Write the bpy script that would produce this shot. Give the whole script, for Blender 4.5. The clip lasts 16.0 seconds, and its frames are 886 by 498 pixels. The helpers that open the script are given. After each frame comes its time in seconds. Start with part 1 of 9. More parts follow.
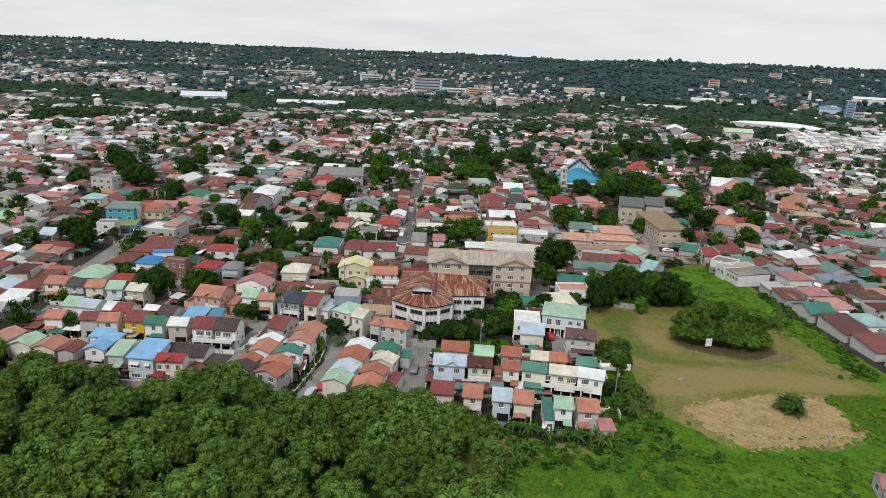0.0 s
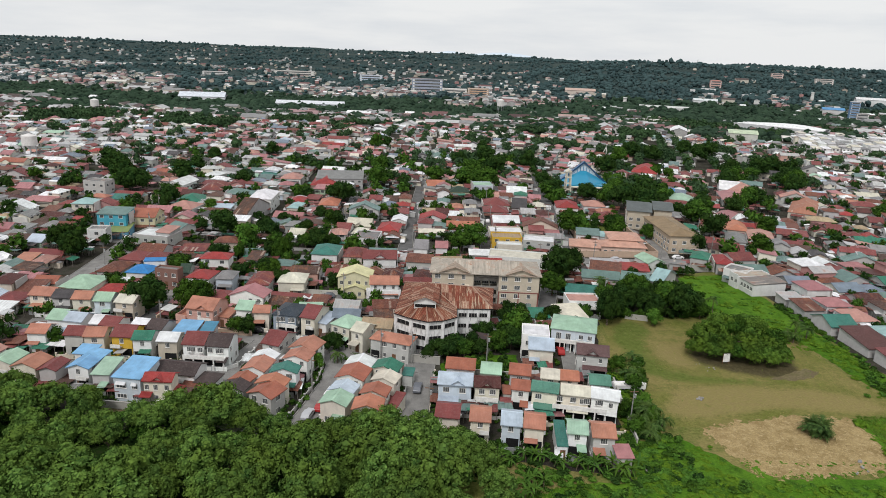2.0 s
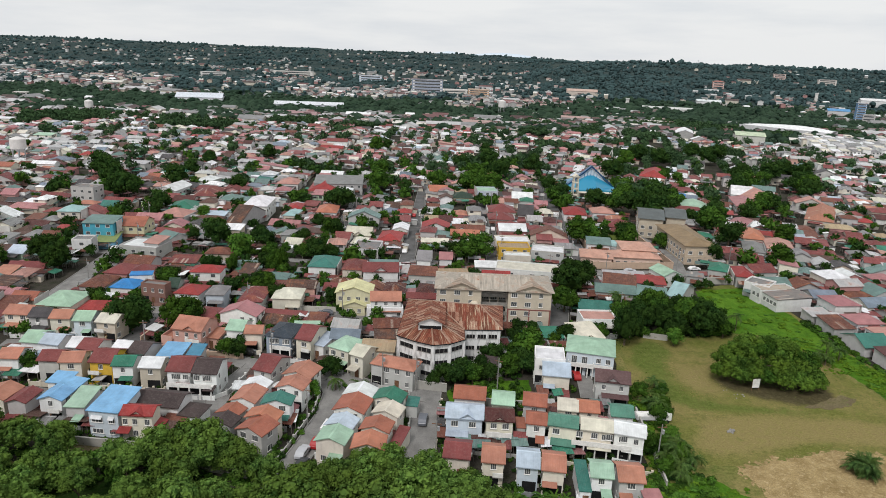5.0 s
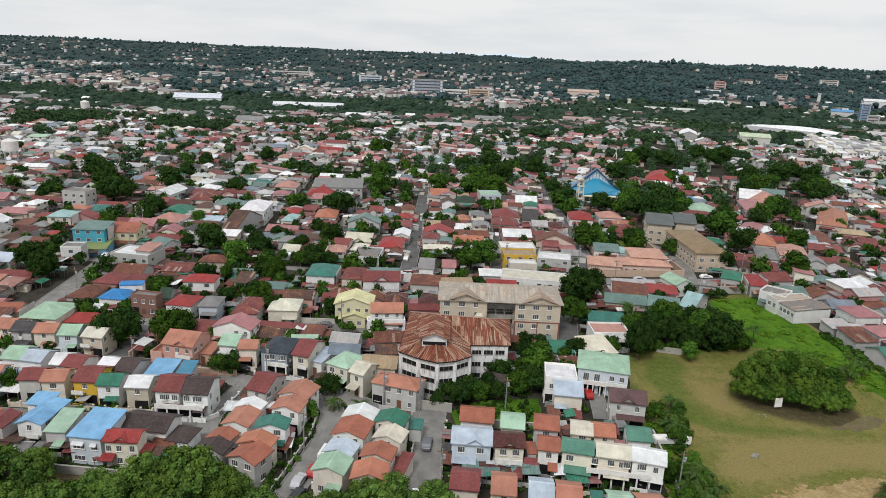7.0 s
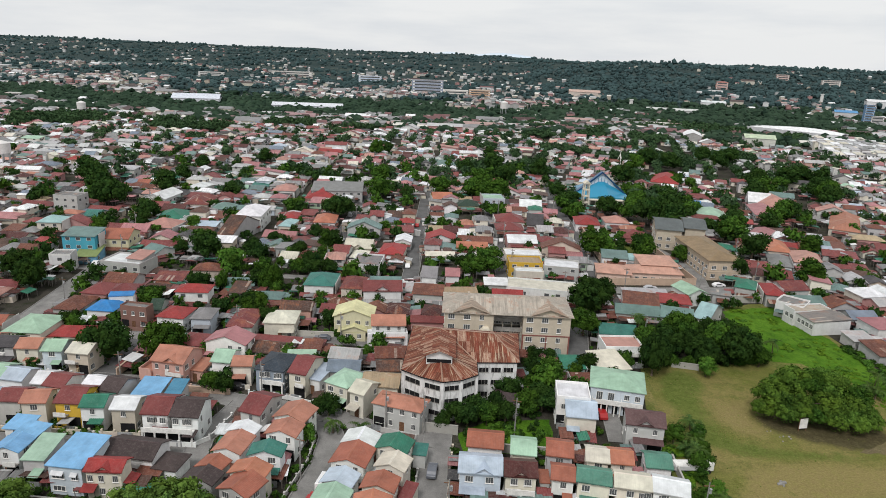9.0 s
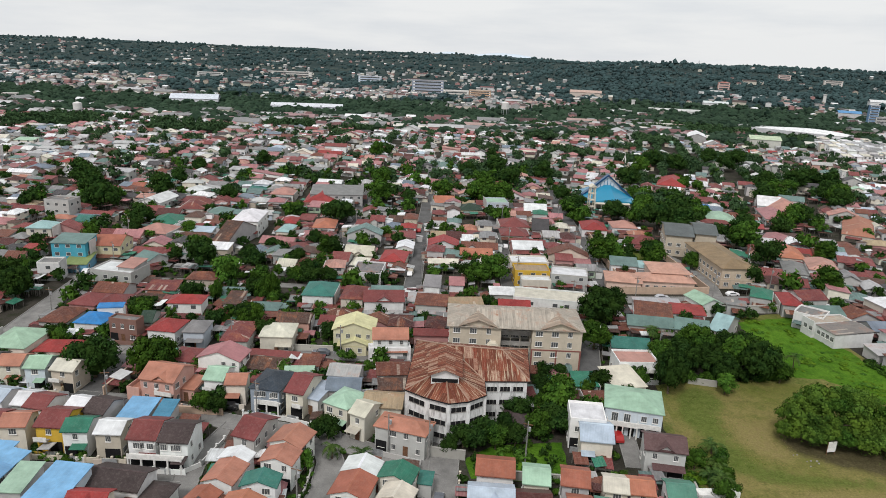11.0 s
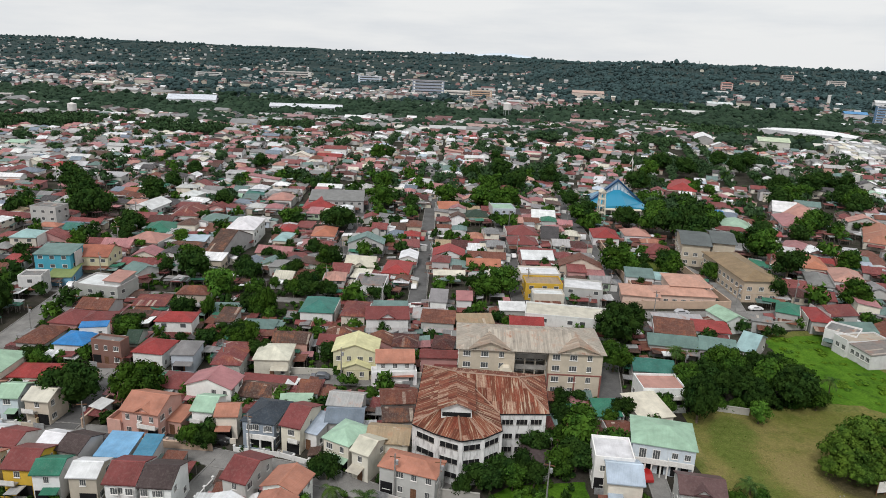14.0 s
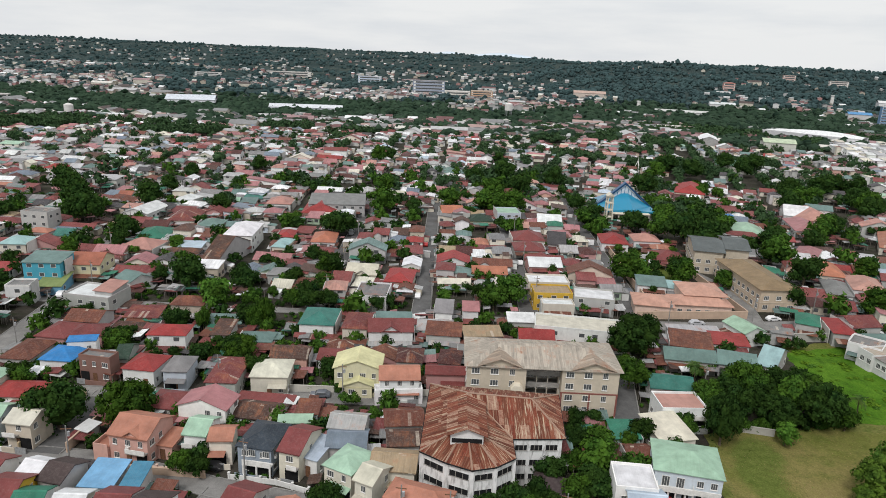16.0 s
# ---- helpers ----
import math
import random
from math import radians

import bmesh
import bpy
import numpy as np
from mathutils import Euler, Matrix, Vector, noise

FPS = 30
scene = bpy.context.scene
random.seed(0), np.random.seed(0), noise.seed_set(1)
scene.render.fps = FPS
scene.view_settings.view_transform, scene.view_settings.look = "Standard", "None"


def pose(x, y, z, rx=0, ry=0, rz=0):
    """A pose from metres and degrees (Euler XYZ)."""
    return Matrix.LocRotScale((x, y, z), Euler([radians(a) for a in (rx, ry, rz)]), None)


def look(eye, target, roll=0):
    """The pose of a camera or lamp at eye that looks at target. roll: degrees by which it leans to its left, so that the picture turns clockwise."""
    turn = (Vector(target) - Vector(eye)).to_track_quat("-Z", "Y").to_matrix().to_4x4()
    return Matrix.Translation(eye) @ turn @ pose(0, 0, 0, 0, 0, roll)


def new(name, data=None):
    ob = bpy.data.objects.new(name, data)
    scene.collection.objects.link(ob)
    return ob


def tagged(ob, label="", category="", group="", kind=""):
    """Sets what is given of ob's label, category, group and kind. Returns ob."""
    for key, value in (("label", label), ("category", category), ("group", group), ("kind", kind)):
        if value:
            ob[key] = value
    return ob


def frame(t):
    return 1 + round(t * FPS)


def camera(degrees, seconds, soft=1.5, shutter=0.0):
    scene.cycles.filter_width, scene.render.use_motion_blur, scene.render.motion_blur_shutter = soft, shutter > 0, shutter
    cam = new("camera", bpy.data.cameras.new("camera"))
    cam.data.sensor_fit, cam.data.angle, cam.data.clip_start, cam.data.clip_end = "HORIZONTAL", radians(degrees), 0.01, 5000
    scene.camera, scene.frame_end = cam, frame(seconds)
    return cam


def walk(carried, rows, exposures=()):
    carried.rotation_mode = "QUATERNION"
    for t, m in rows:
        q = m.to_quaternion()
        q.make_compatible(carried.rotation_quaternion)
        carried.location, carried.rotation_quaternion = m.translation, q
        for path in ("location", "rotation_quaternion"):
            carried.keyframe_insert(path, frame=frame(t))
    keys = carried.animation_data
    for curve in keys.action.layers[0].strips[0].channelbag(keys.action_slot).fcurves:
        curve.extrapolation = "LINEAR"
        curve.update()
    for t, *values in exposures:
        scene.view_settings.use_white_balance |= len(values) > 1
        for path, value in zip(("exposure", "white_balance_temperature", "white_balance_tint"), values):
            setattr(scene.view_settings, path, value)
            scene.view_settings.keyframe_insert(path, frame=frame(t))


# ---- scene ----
cam = camera(66.49, 16.0, soft=0.68)
PATH = [
    (0.0, (0.000, 0.000, 73.440), (-1.342, 95.823, 44.871), 2.300),
    (2.0, (-1.401, 8.992, 73.431), (-2.682, 104.824, 44.891), 2.320),
    (4.0, (-2.750, 17.868, 73.409), (-3.971, 113.708, 44.893), 2.339),
    (6.0, (-4.081, 26.636, 73.373), (-5.246, 122.483, 44.876), 2.357),
    (8.0, (-5.430, 35.304, 73.323), (-6.540, 131.155, 44.841), 2.375),
    (10.0, (-6.832, 43.878, 73.260), (-7.891, 139.733, 44.788), 2.392),
    (12.0, (-8.324, 52.367, 73.184), (-9.333, 148.224, 44.716), 2.409),
    (14.0, (-9.940, 60.779, 73.094), (-10.902, 156.636, 44.626), 2.425),
    (16.0, (-11.717, 69.120, 72.991), (-12.633, 164.976, 44.518), 2.441),
]
walk(cam, [(t, look(eye, target, roll)) for t, eye, target, roll in PATH])

# ---- sky and light: bright overcast day ----
SUN_ELEV, SUN_TURN = 52.0, 200.0
world = bpy.data.worlds.new("overcast_sky")
scene.world = world
world.use_nodes = True
wn, wl = world.node_tree.nodes, world.node_tree.links
wn.clear()
w_out = wn.new("ShaderNodeOutputWorld")
w_bg = wn.new("ShaderNodeBackground")
w_sky = wn.new("ShaderNodeTexSky")
w_sky.sky_type = "NISHITA"
w_sky.sun_disc = False
w_sky.sun_elevation = radians(SUN_ELEV)
w_sky.sun_rotation = radians(SUN_TURN)
w_sky.dust_density = 3.0
w_co = wn.new("ShaderNodeTexCoord")
w_map = wn.new("ShaderNodeMapping")
w_map.inputs["Scale"].default_value = (2.2, 2.2, 14.0)
w_noise = wn.new("ShaderNodeTexNoise")
w_noise.inputs["Scale"].default_value = 1.6
w_noise.inputs["Detail"].default_value = 6.0
w_noise.inputs["Roughness"].default_value = 0.55
w_ramp = wn.new("ShaderNodeValToRGB")
w_ramp.color_ramp.elements[0].position = 0.36
w_ramp.color_ramp.elements[0].color = (7.6, 7.9, 8.25, 1)
w_ramp.color_ramp.elements[1].position = 0.60
w_ramp.color_ramp.elements[1].color = (8.9, 9.0, 9.05, 1)
w_mix = wn.new("ShaderNodeMixRGB")
w_mix.inputs["Fac"].default_value = 0.93
w_bg.inputs["Strength"].default_value = 0.098
wl.new(w_co.outputs["Generated"], w_map.inputs["Vector"])
wl.new(w_map.outputs["Vector"], w_noise.inputs["Vector"])
wl.new(w_noise.outputs["Fac"], w_ramp.inputs["Fac"])
wl.new(w_sky.outputs["Color"], w_mix.inputs["Color1"])
wl.new(w_ramp.outputs["Color"], w_mix.inputs["Color2"])
wl.new(w_mix.outputs["Color"], w_bg.inputs["Color"])
wl.new(w_bg.outputs["Background"], w_out.inputs["Surface"])
sun_data = bpy.data.lights.new("sun", "SUN")
sun_data.energy = 2.1
sun_data.angle = radians(14)
sun_data.color = (1.0, 0.965, 0.945)
sun = new("sun", sun_data)
sun.rotation_euler = (radians(90 - SUN_ELEV), 0, radians(-SUN_TURN + 180))
scene.view_settings.exposure = 0.0


# ---- materials ----
def material(name, rough=0.8, metal=0.0, spec=0.3):
    m = bpy.data.materials.new(name)
    m.use_nodes = True
    b = m.node_tree.nodes["Principled BSDF"]
    b.inputs["Roughness"].default_value = rough
    b.inputs["Metallic"].default_value = metal
    b.inputs["Specular IOR Level"].default_value = spec
    return m, m.node_tree.nodes, m.node_tree.links, b


def noise_node(n, l, co, scale, detail=4.0, rough=0.6, stretch=None):
    t = n.new("ShaderNodeTexNoise")
    t.inputs["Scale"].default_value = scale
    t.inputs["Detail"].default_value = detail
    t.inputs["Roughness"].default_value = rough
    if stretch:
        mp = n.new("ShaderNodeMapping")
        mp.inputs["Scale"].default_value = stretch
        l.new(co, mp.inputs["Vector"])
        co = mp.outputs["Vector"]
    l.new(co, t.inputs["Vector"])
    return t.outputs["Fac"]


def span(n, l, fac, a, b, c, d):
    r = n.new("ShaderNodeMapRange")
    r.inputs["From Min"].default_value, r.inputs["From Max"].default_value = a, b
    r.inputs["To Min"].default_value, r.inputs["To Max"].default_value = c, d
    l.new(fac, r.inputs["Value"])
    return r.outputs["Result"]


def blend(n, l, fac, one, two, kind="MIX"):
    x = n.new("ShaderNodeMixRGB")
    x.blend_type = kind
    for socket, value in (("Fac", fac), ("Color1", one), ("Color2", two)):
        if isinstance(value, (int, float)):
            x.inputs[socket].default_value = value
        elif isinstance(value, tuple):
            x.inputs[socket].default_value = (*value[:3], 1)
        else:
            l.new(value, x.inputs[socket])
    return x.outputs["Color"]


def times(n, l, a, b, op="MULTIPLY"):
    x = n.new("ShaderNodeMath")
    x.operation = op
    for k, value in enumerate((a, b)):
        if isinstance(value, (int, float)):
            x.inputs[k].default_value = value
        else:
            l.new(value, x.inputs[k])
    return x.outputs["Value"]


def bump(n, l, b, height, strength, dist=0.05):
    x = n.new("ShaderNodeBump")
    x.inputs["Strength"].default_value = strength
    x.inputs["Distance"].default_value = dist
    l.new(height, x.inputs["Height"])
    l.new(x.outputs["Normal"], b.inputs["Normal"])


def painted_roof(name, rust_from, rust_to, rough=0.5, joined=False, bare=0.1, streaks=0.22, dusty=0.3, ribs=0.45):
    """Ribbed sheet metal in the object's own colour, weathered, with rust where the paint has gone;
    some sheets are newer or barer than the rest (bare is their share)."""
    m, n, l, b = material(name, rough, 0.0, 0.16)
    info, tc = n.new("ShaderNodeObjectInfo"), n.new("ShaderNodeTexCoord")
    geo = n.new("ShaderNodeNewGeometry")
    own = info.outputs["Color"]
    co = tc.outputs["Object"] if joined else tc.outputs["UV"]
    if joined:
        own = n.new("ShaderNodeAttribute")
        own.attribute_name = "tint"
        own = own.outputs["Color"]
    sep = n.new("ShaderNodeSeparateXYZ")
    l.new(co, sep.inputs["Vector"])
    big = noise_node(n, l, geo.outputs["Position"], 0.35, 5.0, 0.65)
    fine = noise_node(n, l, geo.outputs["Position"], 2.2, 6.0, 0.7)
    streak = noise_node(n, l, co, 1.0, 4.0, 0.65, (2.6, 0.20, 0.6))
    tone = span(n, l, big, 0.3, 0.7, 0.82 if joined else 0.68, 1.20 if joined else 1.08)
    c = blend(n, l, 1.0, own, tone, "MULTIPLY")
    c = blend(n, l, 1.0, c, span(n, l, streak, 0.32, 0.68, 1.0 - streaks * 1.2, 1.0 + streaks * 0.6), "MULTIPLY")
    if not joined:
        cell = n.new("ShaderNodeCombineXYZ")
        l.new(times(n, l, times(n, l, times(n, l, sep.outputs["X"], 1.5), 0.0, "FLOOR"), times(n, l, info.outputs["Random"], 900.0), "ADD"), cell.inputs["X"])
        l.new(times(n, l, times(n, l, sep.outputs["Y"], 0.16), 0.0, "FLOOR"), cell.inputs["Y"])
        pick = n.new("ShaderNodeTexWhiteNoise")
        l.new(cell.outputs["Vector"], pick.inputs["Vector"])
        each = pick.outputs["Value"]
        c = blend(n, l, 1.0, c, span(n, l, each, 0.0, 1.0, 1.0 - streaks * 0.5, 1.0 + streaks * 0.5), "MULTIPLY")
        if bare:
            worn = times(n, l, span(n, l, each, 1 - bare, 1 - bare + 0.03, 0.0, 0.75), span(n, l, fine, 0.3, 0.6, 0.35, 1.0))
            c = blend(n, l, worn, c, (0.46, 0.40, 0.33))
    dust = span(n, l, fine, 0.48, 0.85, 0.0, dusty)
    c = blend(n, l, dust, c, (0.42, 0.39, 0.35))
    mask = times(n, l, span(n, l, big, rust_from, rust_to, 0.0, 1.0), span(n, l, streak, 0.35, 0.62, 0.0, 1.0))
    rust = blend(n, l, fine, (0.17, 0.055, 0.028), (0.34, 0.15, 0.075))
    c = blend(n, l, mask, c, rust)
    l.new(c, b.inputs["Base Color"])
    wave = times(n, l, times(n, l, sep.outputs["X"], 21.0), 0.0, "SINE")
    bump(n, l, b, times(n, l, wave, times(n, l, fine, 0.4), "ADD"), ribs, 0.04)
    return m


ROOF = painted_roof("painted_metal_roof", 0.74, 0.90, bare=0.0, streaks=0.045, dusty=0.16, ribs=0.14)
ROOF_JOINED = painted_roof("painted_roofs", 0.62, 0.82, 0.55, True, dusty=0.30)
ROOF_WORN = painted_roof("worn_metal_roof", 0.50, 0.70, 0.65, bare=0.05, streaks=0.15, ribs=0.3)


def streaked_roof(name, rough=0.7):
    """Old unpainted sheets in the object's own colour: narrow pale and dark runs down the slope, with rust."""
    m, n, l, b = material(name, rough, 0.0, 0.12)
    info, tc, geo = n.new("ShaderNodeObjectInfo"), n.new("ShaderNodeTexCoord"), n.new("ShaderNodeNewGeometry")
    co = tc.outputs["UV"]
    big = noise_node(n, l, geo.outputs["Position"], 0.22, 4.0, 0.6)
    fine = noise_node(n, l, geo.outputs["Position"], 2.4, 6.0, 0.7)
    runs = noise_node(n, l, co, 1.0, 4.0, 0.75, (3.4, 0.16, 1.0))
    wide = noise_node(n, l, co, 1.0, 3.0, 0.6, (0.9, 0.10, 1.0))
    c = blend(n, l, 1.0, info.outputs["Color"], span(n, l, fine, 0.3, 0.7, 0.6, 1.3), "MULTIPLY")
    sheets = n.new("ShaderNodeVectorMath")
    sheets.operation = "FLOOR"
    grid = n.new("ShaderNodeMapping")
    grid.inputs["Scale"].default_value = (1.15, 0.30, 1.0)
    l.new(co, grid.inputs["Vector"])
    l.new(grid.outputs["Vector"], sheets.inputs[0])
    each = n.new("ShaderNodeTexWhiteNoise")
    l.new(sheets.outputs["Vector"], each.inputs["Vector"])
    c = blend(n, l, span(n, l, wide, 0.38, 0.6, 0.0, 0.8), c, (0.195, 0.072, 0.042))
    c = blend(n, l, 1.0, c, span(n, l, each.outputs["Value"], 0.0, 1.0, 0.62, 1.3), "MULTIPLY")
    c = blend(n, l, times(n, l, span(n, l, each.outputs["Value"], 0.86, 0.90, 0.0, 0.55), span(n, l, fine, 0.35, 0.6, 0.2, 1.0)), c, (0.40, 0.32, 0.24))
    pale = times(n, l, span(n, l, runs, 0.522, 0.61, 0.0, 0.9), span(n, l, times(n, l, big, wide, "ADD"), 0.86, 1.1, 0.25, 1.0))
    c = blend(n, l, pale, c, (0.46, 0.375, 0.275))
    c = blend(n, l, span(n, l, runs, 0.34, 0.42, 0.7, 0.0), c, (0.065, 0.030, 0.022))
    l.new(c, b.inputs["Base Color"])
    bump(n, l, b, runs, 0.5, 0.05)
    return m


def painted_wall(name, joined=False, grime=0.26):
    """Painted render in the object's own colour, with rain streaks and grime."""
    m, n, l, b = material(name, 0.85, 0.0, 0.1)
    info, geo = n.new("ShaderNodeObjectInfo"), n.new("ShaderNodeNewGeometry")
    big = noise_node(n, l, geo.outputs["Position"], 0.55, 5.0, 0.65)
    drip = noise_node(n, l, geo.outputs["Position"], 1.0, 5.0, 0.65, (1.5, 1.5, 0.3))
    fine = noise_node(n, l, geo.outputs["Position"], 9.0, 4.0, 0.7)
    own = info.outputs["Color"]
    if joined:
        own = n.new("ShaderNodeAttribute")
        own.attribute_name = "tint"
        own = own.outputs["Color"]
    c = blend(n, l, 1.0, own, span(n, l, big, 0.3, 0.7, 0.86, 1.06), "MULTIPLY")
    c = blend(n, l, span(n, l, drip, 0.54 if grime < 0.5 else 0.50, 0.80 if grime < 0.5 else 0.70, 0.0, grime), c, (0.22, 0.205, 0.185) if grime < 0.5 else (0.12, 0.115, 0.108))
    l.new(c, b.inputs["Base Color"])
    bump(n, l, b, fine, 0.25, 0.02)
    return m


WALL = painted_wall("painted_wall")
STAINED = painted_wall("stained_wall", grime=0.72)
WALL_JOINED = painted_wall("painted_walls", True)


def plain(name, colour, rough=0.7, metal=0.0, vary=0.25, scale=1.5, fine=9.0, relief=0.3):
    m, n, l, b = material(name, rough, metal, 0.10)
    geo = n.new("ShaderNodeNewGeometry")
    big = noise_node(n, l, geo.outputs["Position"], scale, 5.0, 0.65)
    small = noise_node(n, l, geo.outputs["Position"], fine, 4.0, 0.7)
    c = blend(n, l, 1.0, colour, span(n, l, big, 0.3, 0.7, 1 - vary, 1 + vary), "MULTIPLY")
    c = blend(n, l, 1.0, c, span(n, l, small, 0.3, 0.7, 1 - vary * 0.5, 1 + vary * 0.5), "MULTIPLY")
    l.new(c, b.inputs["Base Color"])
    if relief:
        bump(n, l, b, small, relief, 0.03)
    return m


TRIM = plain("white_trim", (0.7, 0.69, 0.66), 0.6, vary=0.15)
CONCRETE = plain("weathered_concrete", (0.288, 0.276, 0.256), 0.9, vary=0.35, scale=0.5)
ROAD = plain("concrete_road", (0.205, 0.200, 0.191), 0.9, vary=0.28, scale=0.22, fine=5.0)
TARMAC = plain("grey_tarmac", (0.112, 0.111, 0.110), 0.9, vary=0.28, scale=0.22, fine=5.0)
KERB = plain("kerb_concrete", (0.235, 0.230, 0.220), 0.9, vary=0.3)
# Near-black; carport and doorway panels use it as the shade within.
DARK = plain("near_black", (0.016, 0.016, 0.017), 0.9, vary=0.3, relief=0)
WOOD = plain("brown_wood", (0.16, 0.085, 0.05), 0.6, vary=0.4, scale=3.0)
STEEL = plain("dull_steel", (0.42, 0.43, 0.44), 0.45, 0.5, vary=0.3, scale=2.0)
BARK = plain("bark", (0.13, 0.1, 0.075), 0.95, vary=0.4, scale=2.0)
STONE = plain("grey_stone", (0.25, 0.243, 0.228), 0.95, vary=0.35)
TYRE = plain("rubber", (0.02, 0.02, 0.021), 0.9, vary=0.2)
m, n, l, b = material("window_glass", 0.12, 0.0, 0.5)
b.inputs["Base Color"].default_value = (0.085, 0.090, 0.093, 1)
GLASS = m


def paint(name):
    m, n, l, b = material(name, 0.3, 0.0, 0.5)
    info = n.new("ShaderNodeObjectInfo")
    l.new(info.outputs["Color"], b.inputs["Base Color"])
    return m


PAINT = paint("gloss_paint")


def foliage(name, dark, light, spread=0.35, patch=0.28):
    """Leaves: hue and tone vary leaf by leaf and tree by tree."""
    m, n, l, b = material(name, 0.8, 0.0, 0.02)
    info, geo = n.new("ShaderNodeObjectInfo"), n.new("ShaderNodeNewGeometry")
    c = blend(n, l, geo.outputs["Random Per Island"], dark, light)
    c = blend(n, l, 1.0, c, span(n, l, info.outputs["Random"], 0, 1, 1 - spread, 1 + spread), "MULTIPLY")
    big = noise_node(n, l, geo.outputs["Position"], patch, 3.0)
    c = blend(n, l, span(n, l, big, 0.35, 0.68, 0.0, 0.6), c, (light[0] * 1.25, light[1] * 1.05, light[2] * 0.7) if patch > 0.1 else (light[0] * 1.1, light[1] * 1.15, light[2] * 1.1))
    l.new(c, b.inputs["Base Color"])
    return m


LEAF = foliage("tree_leaves", (0.005, 0.020, 0.004), (0.048, 0.108, 0.018))
LEAF_DARK = foliage("dark_tree_leaves", (0.005, 0.018, 0.005), (0.026, 0.058, 0.014))
LEAF_LIGHT = foliage("light_tree_leaves", (0.020, 0.060, 0.010), (0.070, 0.158, 0.026))
FROND = foliage("palm_fronds", (0.014, 0.038, 0.012), (0.062, 0.110, 0.032))
GRASS_BLADE = foliage("grass_blades", (0.057, 0.109, 0.017), (0.133, 0.209, 0.038))
MEADOW_LEAF = foliage("meadow_growth", (0.046, 0.108, 0.010), (0.096, 0.186, 0.020), 0.0)
# Hill leaves: bluish and low in contrast, the distance haze put in their colour.
HAZED_LEAF = foliage("far_woods", (0.024, 0.044, 0.046), (0.052, 0.084, 0.086), 0.0, 0.009)
BELT_LEAF = foliage("belt_trees", (0.009, 0.020, 0.014), (0.038, 0.064, 0.040), 0.0, 0.02)
MID_LEAF = foliage("mid_woods", (0.012, 0.032, 0.015), (0.052, 0.092, 0.040), 0.0, 0.05)
LEAF_WOOD = foliage("wood_leaves", (0.018, 0.050, 0.012), (0.098, 0.176, 0.040), 0.40)
LEAF_GREAT = foliage("spreading_tree_leaves", (0.024, 0.062, 0.012), (0.092, 0.172, 0.030))


def soil(name, one, two, three, a, b2, fine=3.0):
    m, n, l, b = material(name, 0.95, 0.0, 0.04)
    geo = n.new("ShaderNodeNewGeometry")
    big = noise_node(n, l, geo.outputs["Position"], a, 6.0, 0.65)
    mid = noise_node(n, l, geo.outputs["Position"], b2, 6.0, 0.7)
    small = noise_node(n, l, geo.outputs["Position"], fine, 5.0, 0.75)
    c = blend(n, l, span(n, l, big, 0.38, 0.62, 0, 1), one, two)
    c = blend(n, l, span(n, l, mid, 0.5, 0.68, 0, 0.85), c, three)
    c = blend(n, l, 1.0, c, span(n, l, small, 0.25, 0.75, 0.55, 1.4), "MULTIPLY")
    l.new(c, b.inputs["Base Color"])
    bump(n, l, b, small, 0.8, 0.15)
    return m


GROUND = soil("town_ground", (0.036, 0.033, 0.027), (0.066, 0.060, 0.050), (0.018, 0.030, 0.009), 0.08, 0.3)
# Blue-green to match: haze over the far land is part of this colour.
HAZED_GROUND = soil("hazed_far_ground", (0.026, 0.043, 0.042), (0.038, 0.057, 0.055), (0.064, 0.080, 0.068), 0.005, 0.012, 0.08)
FIELD = soil("dry_grass", (0.106, 0.128, 0.030), (0.200, 0.172, 0.066), (0.070, 0.104, 0.020), 0.05, 0.16, 1.6)
LAWN = soil("green_grass", (0.050, 0.125, 0.010), (0.092, 0.185, 0.018), (0.026, 0.066, 0.008), 0.09, 0.22, 2.0)
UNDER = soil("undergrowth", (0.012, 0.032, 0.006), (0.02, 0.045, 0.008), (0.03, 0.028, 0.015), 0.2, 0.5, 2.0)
STRAW = soil("cut_straw", (0.34, 0.255, 0.125), (0.23, 0.165, 0.075), (0.43, 0.34, 0.19), 0.3, 1.1, 4.0)
DIRT = soil("bare_dirt", (0.130, 0.105, 0.062), (0.165, 0.140, 0.075), (0.115, 0.112, 0.042), 0.2, 0.5, 3.0)

TRACK = soil("worn_green_grass", (0.082, 0.116, 0.023), (0.116, 0.136, 0.034), (0.064, 0.102, 0.018), 0.11, 0.35, 1.8)


